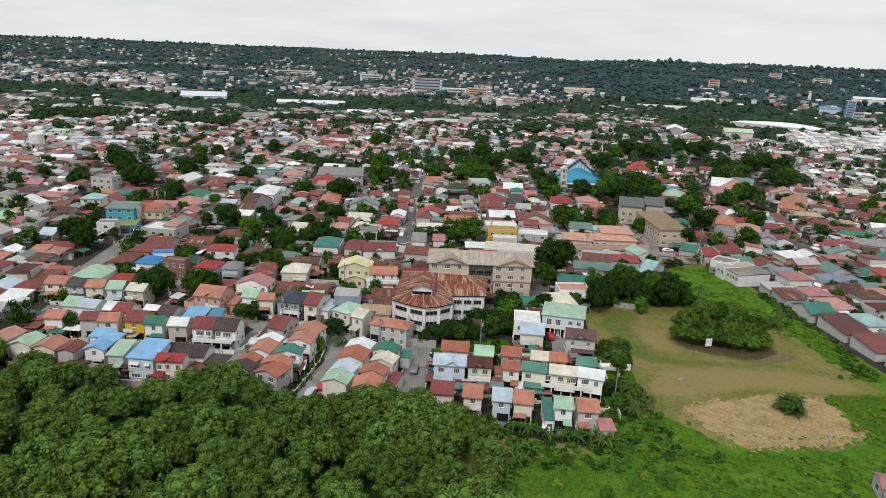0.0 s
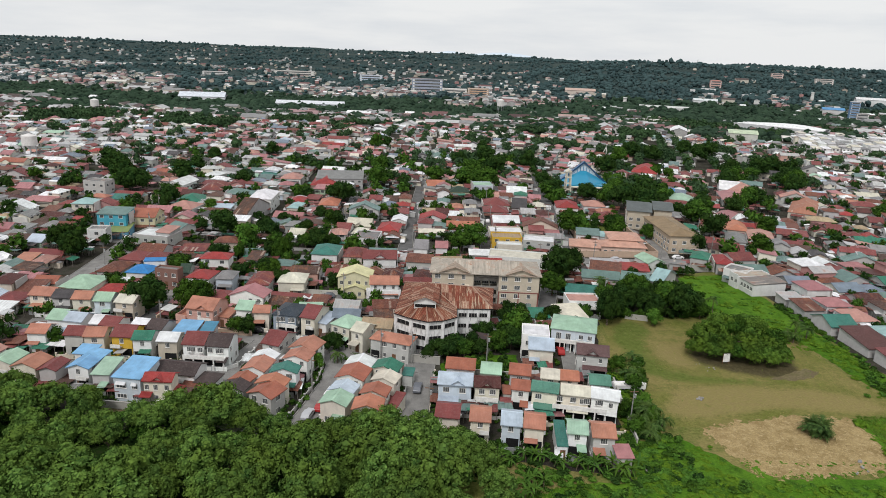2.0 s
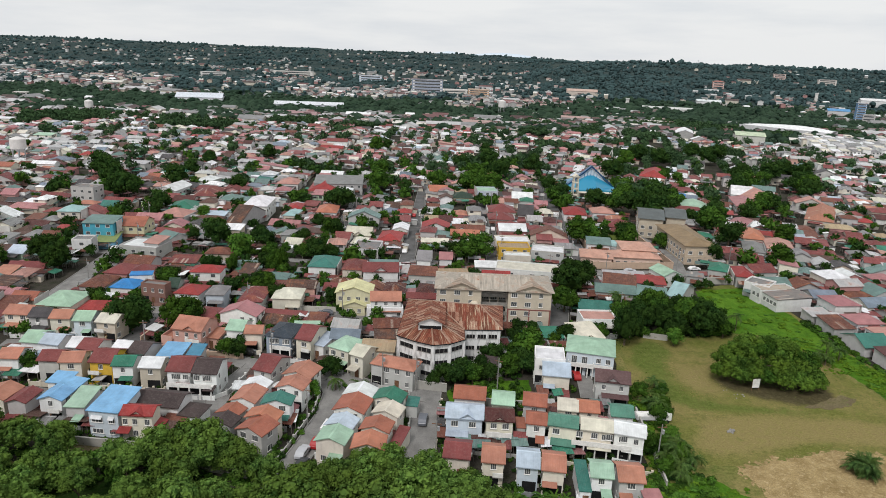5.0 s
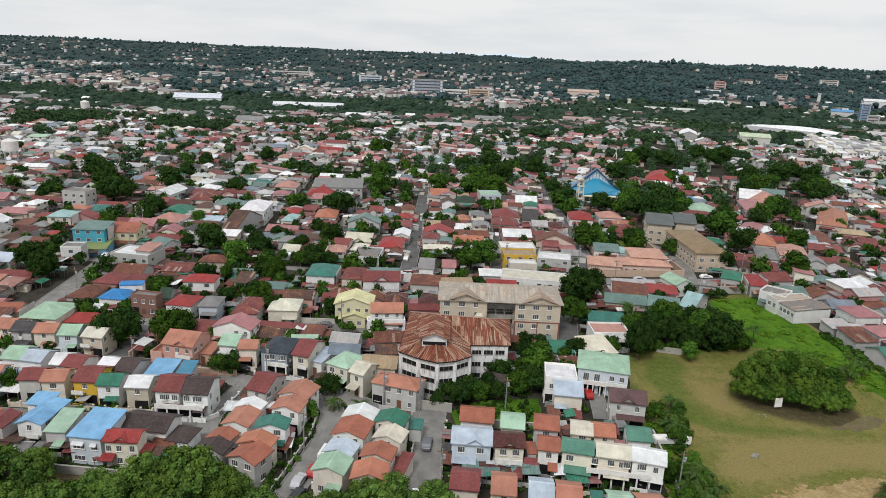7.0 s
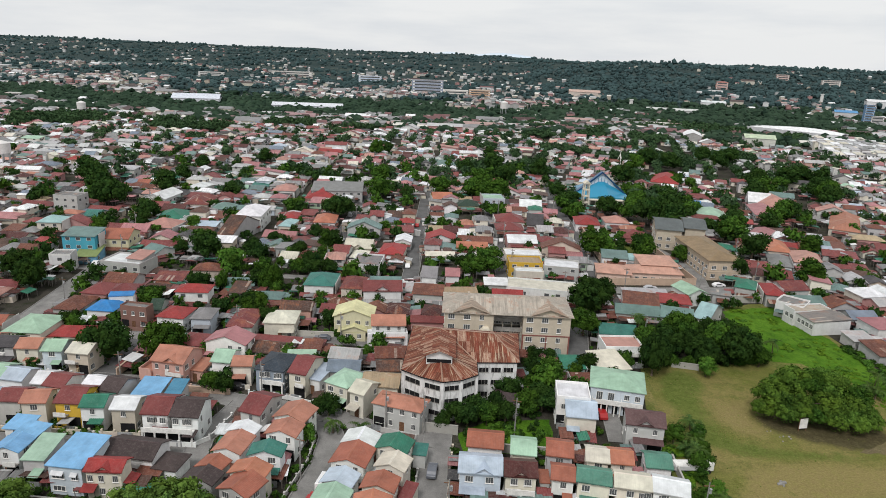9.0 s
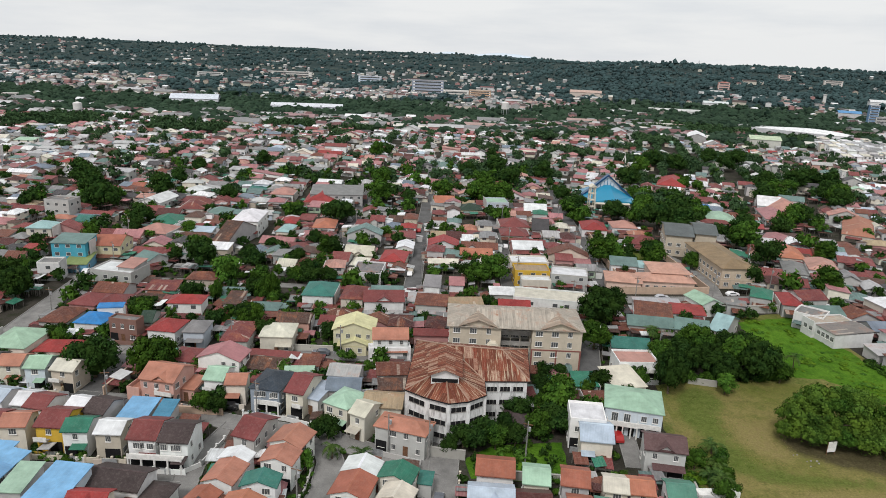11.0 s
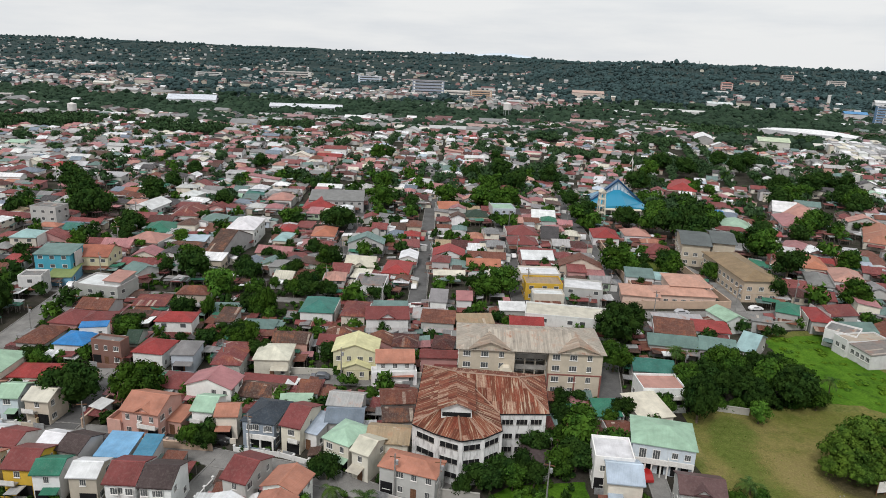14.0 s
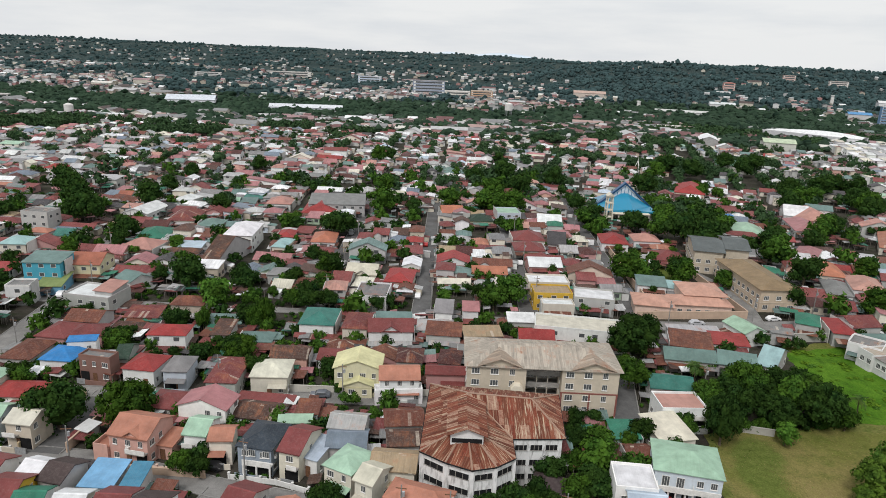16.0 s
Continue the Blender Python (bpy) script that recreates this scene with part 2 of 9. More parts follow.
def lot_material():
    """Dry grass turned green, brown or littered by the turf's own wear; littered ground also holds the tree's painted
    shade.
    """
    m, n, l, b = material("lot_grass", 0.95, 0.0, 0.04)
    geo = n.new("ShaderNodeNewGeometry")
    big, mid, small, tuft = (noise_node(n, l, geo.outputs["Position"], scale, 6.0, 0.7) for scale in (0.06, 0.22, 0.7, 2.6))
    c = blend(n, l, span(n, l, big, 0.38, 0.62, 0, 1), (0.128, 0.138, 0.034), (0.205, 0.174, 0.066))
    c = blend(n, l, span(n, l, mid, 0.50, 0.68, 0, 0.7), c, (0.088, 0.114, 0.024))
    for name, one, two, most in (("dried", (0.262, 0.205, 0.092), (0.186, 0.164, 0.058), 0.9), ("worn", (0.080, 0.118, 0.023), (0.108, 0.132, 0.032), 0.85), ("shaded_litter", (0.054, 0.044, 0.026), (0.078, 0.066, 0.036), 0.9)):
        at = n.new("ShaderNodeAttribute")
        at.attribute_name = name
        rough = times(n, l, span(n, l, small, 0.3, 0.7, -0.32, 0.32), span(n, l, mid, 0.3, 0.7, -0.22, 0.22), "ADD")
        fac = span(n, l, times(n, l, at.outputs["Fac"], rough, "ADD"), 0.22, 0.86, 0.0, most)
        c = blend(n, l, fac, c, blend(n, l, span(n, l, small, 0.35, 0.65, 0, 1), one, two))
    c = blend(n, l, 1.0, c, span(n, l, tuft, 0.25, 0.75, 0.62, 1.32), "MULTIPLY")
    c = blend(n, l, 1.0, c, span(n, l, small, 0.3, 0.7, 0.80, 1.16), "MULTIPLY")
    l.new(c, b.inputs["Base Color"])
    bump(n, l, b, tuft, 0.8, 0.15)
    return m


LOT = lot_material()

# Colours of roofs and walls, by name: words for the label and the paint itself.
ROOFS = {
    "skyblue": ("sky-blue", (0.185, 0.385, 0.615)), "brightblue": ("bright blue", (0.035, 0.20, 0.48)), "blue": ("turquoise blue", (0.070, 0.235, 0.356)),
    "paleblue": ("pale blue", (0.424, 0.500, 0.580)), "red": ("red", (0.285, 0.042, 0.040)), "maroon": ("maroon", (0.185, 0.052, 0.050)),
    "darkred": ("dark red", (0.084, 0.030, 0.027)), "terracotta": ("terracotta", (0.32, 0.115, 0.074)), "salmon": ("faded terracotta", (0.405, 0.182, 0.125)),
    "orange": ("orange", (0.43, 0.170, 0.104)), "pink": ("dusty pink", (0.350, 0.161, 0.166)), "salmonpink": ("salmon pink", (0.413, 0.223, 0.184)),
    "plum": ("plum brown", (0.112, 0.064, 0.064)), "sage": ("sage green", (0.090, 0.225, 0.170)),
    "brown": ("brown", (0.086, 0.048, 0.038)), "darkbrown": ("dark brown", (0.062, 0.045, 0.044)), "rust": ("rusted", (0.150, 0.057, 0.039)),
    "tan": ("tan", (0.370, 0.283, 0.180)), "cream": ("cream", (0.58, 0.55, 0.46)), "white": ("white", (0.68, 0.69, 0.70)),
    "green": ("green", (0.036, 0.170, 0.112)), "darkgreen": ("dark green", (0.030, 0.055, 0.039)), "teal": ("teal", (0.043, 0.163, 0.134)),
    "palegreen": ("pale green", (0.326, 0.481, 0.360)), "tealgrey": ("grey-green", (0.136, 0.210, 0.195)), "paleteal": ("pale teal", (0.287, 0.439, 0.439)),
    "olive": ("olive green", (0.217, 0.265, 0.104)), "grey": ("grey", (0.214, 0.214, 0.214)), "darkgrey": ("dark grey", (0.065, 0.062, 0.065)),
    "navy": ("slate blue", (0.037, 0.049, 0.062)), "tin": ("bare tin", (0.414, 0.414, 0.414)), "greyblue": ("grey-blue", (0.166, 0.204, 0.251)),
    "lightyellow": ("pale yellow", (0.589, 0.568, 0.318)), "yellow": ("yellow", (0.521, 0.316, 0.077)),
}
WALLS = {
    "white": ("white", (0.80, 0.80, 0.785)), "cream": ("cream", (0.70, 0.655, 0.56)), "grey": ("grey", (0.49, 0.485, 0.47)),
    "beige": ("beige", (0.53, 0.465, 0.385)), "yellow": ("yellow", (0.63, 0.41, 0.06)), "lightyellow": ("pale yellow", (0.68, 0.65, 0.45)),
    "paleblue": ("pale blue", (0.56, 0.62, 0.68)), "skyblue": ("sky-blue", (0.188, 0.406, 0.562)), "brightcyan": ("bright cyan", (0.093, 0.401, 0.536)),
    "greyblue": ("grey-blue", (0.276, 0.319, 0.372)), "pink": ("pink", (0.500, 0.280, 0.264)), "salmonpink": ("salmon pink", (0.60, 0.37, 0.31)),
    "brick": ("brick-red", (0.257, 0.149, 0.121)), "palegreen": ("pale green", (0.403, 0.517, 0.385)),
}


def shade(rnd, colour, spread):
    """The colour a little lighter or darker, its hue almost kept."""
    k = rnd.uniform(1 - spread, 1 + spread)
    return tuple(max(0.01, min(0.86, v * k * rnd.uniform(0.98, 1.02))) for v in colour)


# ---- helpers for meshes ----
def mesh_of(bm, name):
    me = bpy.data.meshes.new(name)
    if len(bm.faces) < 60:
        lay_sheets(bm)
    bm.to_mesh(me)
    bm.free()
    return me


def lay_sheets(bm):
    """UV in metres on each face: u along the eaves, v down the slope."""
    uv = bm.loops.layers.uv.verify()
    for f in bm.faces:
        f.normal_update()
        n = f.normal
        u = Vector((-n.y, n.x, 0))
        u = u.normalized() if u.length > 0.01 else Vector((1, 0, 0))
        v = n.cross(u)
        for lp in f.loops:
            lp[uv].uv = (lp.vert.co.dot(u), lp.vert.co.dot(v))


def part(name, bm, mat, parent=None, label="", colour=None):
    """One mesh object under a thing; bm may be a bmesh or a shared mesh."""
    me = bm if isinstance(bm, bpy.types.Mesh) else mesh_of(bm, name)
    if not me.materials:
        me.materials.append(mat)
    ob = new(name, me)
    if parent is not None:
        ob.parent = parent
    if label:
        ob["label"] = label
    if colour:
        ob.color = (*colour, 1)
    return ob


def thing(name, label, category, x=0.0, y=0.0, z=0.0, rot=0.0, group=""):
    ob = new(name)
    ob.empty_display_size = 0.5
    ob.matrix_basis = pose(x, y, z, 0, 0, rot)
    return tagged(ob, label, category, group)


def put(ob, x, y, z, rz=0.0, sx=1.0, sy=1.0, sz=1.0):
    ob.location, ob.rotation_euler, ob.scale = (x, y, z), (0, 0, radians(rz)), (sx, sy, sz)
    return ob


def box(bm, x0, y0, z0, x1, y1, z1):
    v = [bm.verts.new(p) for p in ((x0, y0, z0), (x1, y0, z0), (x1, y1, z0), (x0, y1, z0), (x0, y0, z1), (x1, y0, z1), (x1, y1, z1), (x0, y1, z1))]
    for f in ((3, 2, 1, 0), (4, 5, 6, 7), (0, 1, 5, 4), (1, 2, 6, 5), (2, 3, 7, 6), (3, 0, 4, 7)):
        bm.faces.new([v[k] for k in f])
    return bm


def boxes(*rows):
    bm = bmesh.new()
    for r in rows:
        box(bm, *r)
    return bm


def prism(bm, profile, x0, x1, swap=False):
    """A closed profile of (across, up) pushed along x from x0 to x1; swap: along y."""
    ends = []
    for x in (x0, x1):
        ends.append([bm.verts.new((p, x, z) if swap else (x, p, z)) for p, z in profile])
    k = len(profile)
    for a in range(k):
        b2 = (a + 1) % k
        bm.faces.new((ends[0][a], ends[0][b2], ends[1][b2], ends[1][a]))
    bm.faces.new(ends[0][::-1])
    bm.faces.new(ends[1])
    bmesh.ops.recalc_face_normals(bm, faces=bm.faces)
    return bm


def tube(bm, a, b2, r0, r1, sides=8):
    a, b2 = Vector(a), Vector(b2)
    q = (b2 - a).to_track_quat("Z", "Y")
    rings = []
    for p, r in ((a, r0), (b2, r1)):
        rings.append([bm.verts.new(p + q @ Vector((r * math.cos(2 * math.pi * k / sides), r * math.sin(2 * math.pi * k / sides), 0))) for k in range(sides)])
    for k in range(sides):
        j = (k + 1) % sides
        bm.faces.new((rings[0][k], rings[0][j], rings[1][j], rings[1][k]))
    bm.faces.new(rings[0][::-1])
    bm.faces.new(rings[1])
    return bm


def sheet(name, pts, mat, z, label, category, step=2.0, ragged=0.0, kind="structure", seed=1):
    """A thin ground cover with an uneven rim, laid over the ground."""
    rnd = random.Random(seed)
    rim = []
    for k, (x0, y0) in enumerate(pts):
        x1, y1 = pts[(k + 1) % len(pts)]
        cuts = max(1, int(math.hypot(x1 - x0, y1 - y0) / step))
        for j in range(cuts):
            f = j / cuts
            rim.append((x0 + (x1 - x0) * f + rnd.uniform(-ragged, ragged), y0 + (y1 - y0) * f + rnd.uniform(-ragged, ragged)))
    bm = bmesh.new()
    top = [bm.verts.new((x, y, z)) for x, y in rim]
    low = [bm.verts.new((x, y, -0.05)) for x, y in rim]
    bm.faces.new(top)
    for k in range(len(rim)):
        j = (k + 1) % len(rim)
        bm.faces.new((low[k], low[j], top[j], top[k]))
    bmesh.ops.triangulate(bm, faces=bm.faces[:1])
    bmesh.ops.recalc_face_normals(bm, faces=bm.faces)
    return tagged(part(name, bm, mat), label, category, kind=kind)


# ---- the ground: level under the town, a shallow valley and low hills beyond ----
def ease(a, b2, v):
    t = min(1.0, max(0.0, (v - a) / (b2 - a)))
    return t * t * (3 - 2 * t)


def land(x, y):
    """Height of the ground."""
    if y < 480:
        return 0.0
    side = ease(0.04, 0.26, x / y)
    left = -14 * ease(480, 1000, y) + 50 * ease(1900, 4300, y)
    right = -6 * ease(480, 900, y) + 54 * ease(950, 2300, y) - 34 * ease(2600, 4200, y)
    rough = ease(900, 1500, y) * (14 * noise.noise((x / 420, y / 420, 0.3)) + 9 * noise.noise((x / 150, y / 150, 3.1)))
    return left * (1 - side) + right * side + rough


def ground_sheet():
    xs = sorted({round(s * (k / 44) ** 2.0 * 4800, 2) for k in range(45) for s in (-1, 1)})
    ys = [-900, -500, -300] + [-200 + 40 * k for k in range(20)] + [600 + 60 * k for k in range(20)] + [1800 + 125 * k for k in range(25)]
    verts = [(x, y, land(x, y)) for y in ys for x in xs]
    w = len(xs)
    faces = [(j * w + i, j * w + i + 1, (j + 1) * w + i + 1, (j + 1) * w + i) for j in range(len(ys) - 1) for i in range(w - 1)]
    me = bpy.data.meshes.new("ground")
    me.from_pydata(verts, [], faces)
    me.materials.append(GROUND)
    me.materials.append(HAZED_GROUND)
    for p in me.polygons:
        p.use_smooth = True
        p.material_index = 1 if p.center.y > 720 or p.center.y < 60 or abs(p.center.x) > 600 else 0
    tagged(new("ground", me), "earth and patchy weeds between the houses", "ground", kind="structure")


ground_sheet()

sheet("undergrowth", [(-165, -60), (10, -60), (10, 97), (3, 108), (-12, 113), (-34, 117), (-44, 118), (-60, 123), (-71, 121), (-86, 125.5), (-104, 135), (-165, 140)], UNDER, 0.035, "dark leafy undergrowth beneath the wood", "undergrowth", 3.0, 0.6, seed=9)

# Open lot and green ground in front of the town
sheet("field", [(37.4, 160), (38.2, 169), (38.6, 179), (42, 191), (48.5, 194), (73, 197), (79, 238), (96, 242), (101, 217), (103.2, 193), (106.7, 167), (112, 140), (124, 100), (150, -60), (-160, -60), (-160, 128), (-104, 133), (-72, 122), (-40, 119), (-13, 123), (33, 115), (36.8, 150)], FIELD, 0.02, "dry yellow-green grass of the open lot", "grass", 3.0, 0.5)
sheet("lawn", [(77, 233), (95, 239), (100, 215), (102, 195), (104, 180), (106, 165), (110, 145), (116, 125), (104, 143), (99, 160), (95, 180), (91, 192), (84, 198), (74, 199)], LAWN, 0.035, "lush green grass strip along the lot", "grass", 1.5, 0.5, seed=2)
sheet("lawn", [(85, 139), (104, 145), (118, 125), (125, 95), (130, -58), (30, -58), (8, 80), (8, 98), (12.5, 108), (22, 113), (34, 114.5), (36, 126), (44, 131), (52, 124), (57, 117), (80, 119), (88, 123)], LAWN, 0.035, "lush green meadow below the lot", "grass", 1.5, 0.6, seed=3)
sheet("dry_patch", [(52, 133), (60, 136), (74, 141), (86, 140), (88, 124), (80, 121), (68, 118.5), (58, 118), (56, 122)], STRAW, 0.05, "cut straw-coloured grass patch", "grass", 1.2, 0.45, seed=4)
sheet("dirt_patch", [(76, 158.2), (82, 157.6), (88, 160), (91, 163), (88, 164.6), (84, 162.4), (80, 160)], DIRT, 0.062, "bare grey dirt beside the spreading tree", "ground", 0.9, 0.35, seed=15)
sheet("dirt_patch", [(-75, 131.6), (-66, 130.4), (-60, 129.6), (-61, 127.4), (-67, 127.6), (-73, 129)], DIRT, 0.06, "bare brown soil bank above the wood", "ground", 0.9, 0.4, seed=31)
sheet("lawn", [(51, 270), (72, 268), (71, 296), (66, 325), (51, 328)], TRACK, 0.035, "green walled garden beside the bungalow", "grass", 2.0, 0.3, seed=11)
sheet("lawn", [(-3, 158), (3, 163), (16, 165), (16, 152), (-2, 152)], LAWN, 0.035, "green garden lawn behind the houses", "grass", 1.5, 0.2, seed=6)


LAID = [0]


ROADS = []


def on_street(x, y, margin=0.4):
    p = Vector((x, y))
    for pts, width in ROADS:
        for a, c in zip(pts, pts[1:]):
            a, c = Vector(a), Vector(c)
            d = c - a
            f = max(0.0, min(1.0, (p - a).dot(d) / d.length_squared))
            if (p - a - d * f).length < width / 2 + margin:
                return True
    return False


def patches(label, mat, rim, count, spread, size, z, seed):
    """Small irregular patches strewn along the rim of a ground cover."""
    rnd = random.Random(seed)
    verts, faces = [], []
    for _ in range(count):
        k = rnd.randrange(len(rim))
        (x0, y0), (x1, y1) = rim[k], rim[(k + 1) % len(rim)]
        f = rnd.random()
        x, y = x0 + (x1 - x0) * f + rnd.gauss(0, spread), y0 + (y1 - y0) * f + rnd.gauss(0, spread)
        r, long, a = size * math.exp(rnd.gauss(0, 0.5)), rnd.uniform(1.0, 2.2), rnd.uniform(0, 3.14)
        zz = z + rnd.uniform(0, 0.012)
        n0 = len(verts)
        for j in range(9):
            b2 = j * 2 * math.pi / 9
            q = r * rnd.uniform(0.6, 1.3)
            u, v = q * long * math.cos(b2), q * math.sin(b2)
            verts.append((x + u * math.cos(a) - v * math.sin(a), y + u * math.sin(a) + v * math.cos(a), zz))
        faces.append(tuple(range(n0, n0 + 9)))
    me = bpy.data.meshes.new("grass_patches")
    me.from_pydata(verts, [], faces)
    me.materials.append(mat)
    tagged(new("grass_patches", me), label, "grass", kind="stuff")


STRAW_RIM = [(52, 133), (60, 136), (74, 141), (86, 140), (88, 124), (80, 121), (68, 118.5), (58, 118), (56, 122)]
patches("straw-coloured patches round the cut grass", STRAW, STRAW_RIM, 420, 0.5, 0.16, 0.064, 53)
patches("green tufts growing into the cut grass", LAWN, STRAW_RIM[4:], 300, 0.5, 0.13, 0.078, 54)


def inside(x, y, pts):
    """Signed distance to a closed outline: above 0 within it."""
    best, within = 1e9, False
    for (x0, y0), (x1, y1) in zip(pts, pts[1:] + pts[:1]):
        dx, dy = x1 - x0, y1 - y0
        f = max(0.0, min(1.0, ((x - x0) * dx + (y - y0) * dy) / (dx * dx + dy * dy)))
        best = min(best, math.hypot(x - x0 - f * dx, y - y0 - f * dy))
        if (y0 > y) != (y1 > y) and x < x0 + (y - y0) / (y1 - y0) * dx:
            within = not within
    return best if within else -best


def lot_turf():
    """The lot's turf: worn green track, brown dried stretches, and fallen leaves with the tree's shade painted in, that
    run into one another.
    """
    lot = [(39, 150), (39.4, 160), (40, 176), (42.6, 190), (49, 193.4), (73, 196), (86, 195), (94, 181), (98.4, 160), (103, 144), (86, 140.5), (74, 141), (60, 136), (51, 133), (44, 134)]
    track = [(42.5, 178), (45.5, 187), (49, 191.5), (54, 190), (55, 184), (51.5, 178), (50.2, 169), (51.6, 162), (56, 158.6), (66, 157), (76, 156.2), (76, 154.8), (64, 154.8), (54, 154.6), (47, 157), (44.5, 164), (44.4, 172)]
    dry = ([(52.8, 178), (57, 177), (61.5, 175), (60.5, 169), (62, 164), (58, 161), (53.5, 163.5), (52, 169)], [(50, 150), (58, 153.2), (70, 153.5), (84, 154.5), (96, 150), (100, 141), (90, 142.5), (74, 143.5), (60, 139.5), (51, 136.5), (46, 140)], [(38.5, 176), (41, 187), (44, 192), (47, 192.5), (44.5, 186), (42, 178)])
    # Fallen leaves, drawn forward to paint the dark shade below the crown.
    shaded_litter = [(60.5, 169), (62.6, 165.0), (68, 161.4), (75, 158.9), (81, 159.2), (86, 162.4), (87, 170), (80, 176), (68, 176), (62, 172)]
    x0, y0, w, h = 38, 132, 67, 66
    verts = [(x0 + i, y0 + j, 0.028) for j in range(h) for i in range(w)]
    faces = [(j * w + i, j * w + i + 1, (j + 1) * w + i + 1, (j + 1) * w + i) for j in range(h - 1) for i in range(w - 1) if inside(x0 + i + 0.5, y0 + j + 0.5, lot) > 0.6]
    me = bpy.data.meshes.new("lot_turf")
    me.from_pydata(verts, [], faces)
    weights = [[], [], []]
    for x, y, _ in verts:
        rim = ease(0.5, 3.5, inside(x, y, lot))
        for kept, value in zip(weights, (ease(-2.2, 2.4, inside(x, y, track)), ease(-2.6, 3.4, max(inside(x, y, d) for d in dry)), ease(-2.4, 2.0, inside(x, y, shaded_litter)))):
            kept.append(value * rim)
    for name, values in zip(("worn", "dried", "shaded_litter"), weights):
        me.attributes.new(name, "FLOAT", "POINT").data.foreach_set("value", values)
    me.materials.append(LOT)
    tagged(new("lot_turf", me), "patchy green, straw and brown turf of the open lot", "grass", kind="structure")


lot_turf()


def road(name, pts, width, label, mat=None):
    """A concrete street with a raised kerb on both sides."""
    LAID[0] += 1
    ROADS.append((pts, width))
    z = 0.05 + 0.007 * LAID[0]
    left, right = [], []
    for k, p in enumerate(pts):
        a, c = Vector(pts[max(0, k - 1)]), Vector(pts[min(len(pts) - 1, k + 1)])
        d = (c - a).normalized()
        side = Vector((-d.y, d.x)) * width / 2
        left.append(Vector(p) + side)
        right.append(Vector(p) - side)
    bm = bmesh.new()
    rows = [[bm.verts.new((*left[k], z)), bm.verts.new((*right[k], z))] for k in range(len(pts))]
    for k in range(len(pts) - 1):
        bm.faces.new((rows[k][0], rows[k][1], rows[k + 1][1], rows[k + 1][0]))
    bmesh.ops.recalc_face_normals(bm, faces=bm.faces)
    ob = tagged(part(name, bm, mat or ROAD), label, "road", kind="structure")
    for edge, s in ((left, 1), (right, -1)):
        kb = bmesh.new()
        for k in range(len(pts) - 1):
            a, c = edge[k], edge[k + 1]
            d = (c - a).normalized()
            out = Vector((-d.y, d.x)) * 0.22 * s
            q = [(*a, 0.0), (*c, 0.0), (*(c + out), 0.0), (*(a + out), 0.0)]
            v = [kb.verts.new((x, y, zz)) for zz in (0.0, z + 0.13) for x, y, _ in q]
            for f in ((4, 5, 6, 7), (0, 1, 5, 4), (1, 2, 6, 5), (2, 3, 7, 6), (3, 0, 4, 7)):
                kb.faces.new([v[i] for i in f])
        bmesh.ops.recalc_face_normals(kb, faces=kb.faces)
        tagged(part("kerb", kb, KERB), "grey concrete kerb along the street", "kerb", kind="structure")
    return ob


GRID_X = (-49.5, -19.0, 12.4, 44.8)
road("road", [(-32, 120), (-29.3, 133), (-27.3, 146), (-27.6, 155), (-31, 163.5)], 4.6, "grey concrete lane between row houses")
road("road", [(-8, 118), (-7.6, 134), (-7.4, 147), (-6.8, 158), (-9, 164)], 5.2, "grey concrete lane with parked cars")
road("road", [(-112, 171), (-84, 173.5), (-70, 172.6), (-60, 169.5), (-49, 166.5), (-39, 164.6), (-28, 162), (-16, 156.5), (-7, 155)], 4.8, "grey concrete street between two rows")
road("road", [(-48.5, 166), (-51.8, 152), (-50.5, 140), (-47.5, 131)], 4.4, "grey concrete side street")
road("road", [(-112, 149.5), (-84, 148.5), (-52, 148.8)], 3.6, "narrow concrete lane behind the houses")
road("road", [(-83.5, 174), (-82.5, 190), (-82, 197)], 6.5, "dark tarmac side street", TARMAC)
road("road", [(-120, 195), (-82, 196.8), (-60, 197.2), (-37, 198.4), (-15, 199), (-9, 199)], 4.2, "grey concrete street in front of the yellow house")
road("road", [(25.4, 188), (27.5, 197), (30.6, 216), (33.6, 230), (36, 246)], 5.0, "grey street beside the apartment block", TARMAC)
road("road", [(28.6, 157.5), (29.2, 166), (29.8, 174)], 3.2, "short concrete drive between the houses")
road("road", [(-130, 246.5), (-60, 246.5), (10, 247.0)], 3.0, "narrow grey concrete lane between the old houses")
road("road", [(10, 247.0), (36, 247.0), (60, 248.5), (85, 252), (100, 255)], 5.6, "grey concrete cross street")
road("road", [(-117, 196), (-119, 222), (-121, 247), (-128, 275), (-137, 310), (-148, 345), (-160, 400)], 6.0, "wide grey concrete street")
for gx in GRID_X:
    top = 500.0 if gx > 0 else 470.0
    road("road", [(gx, 249), (gx - 0.3, 320), (gx - 0.8, 400), (gx - 1.5, top)], 5.2 if gx < 40 else 7.0, "long straight grey tarmac street", TARMAC)
road("road", [(78, 253), (82, 275), (74, 300), (66, 330)], 5.0, "grey lane beside the brown-roofed building")
road("road", [(98, 257), (108, 276), (106, 300), (120, 330)], 6.0, "wide grey street with parked cars", TARMAC)


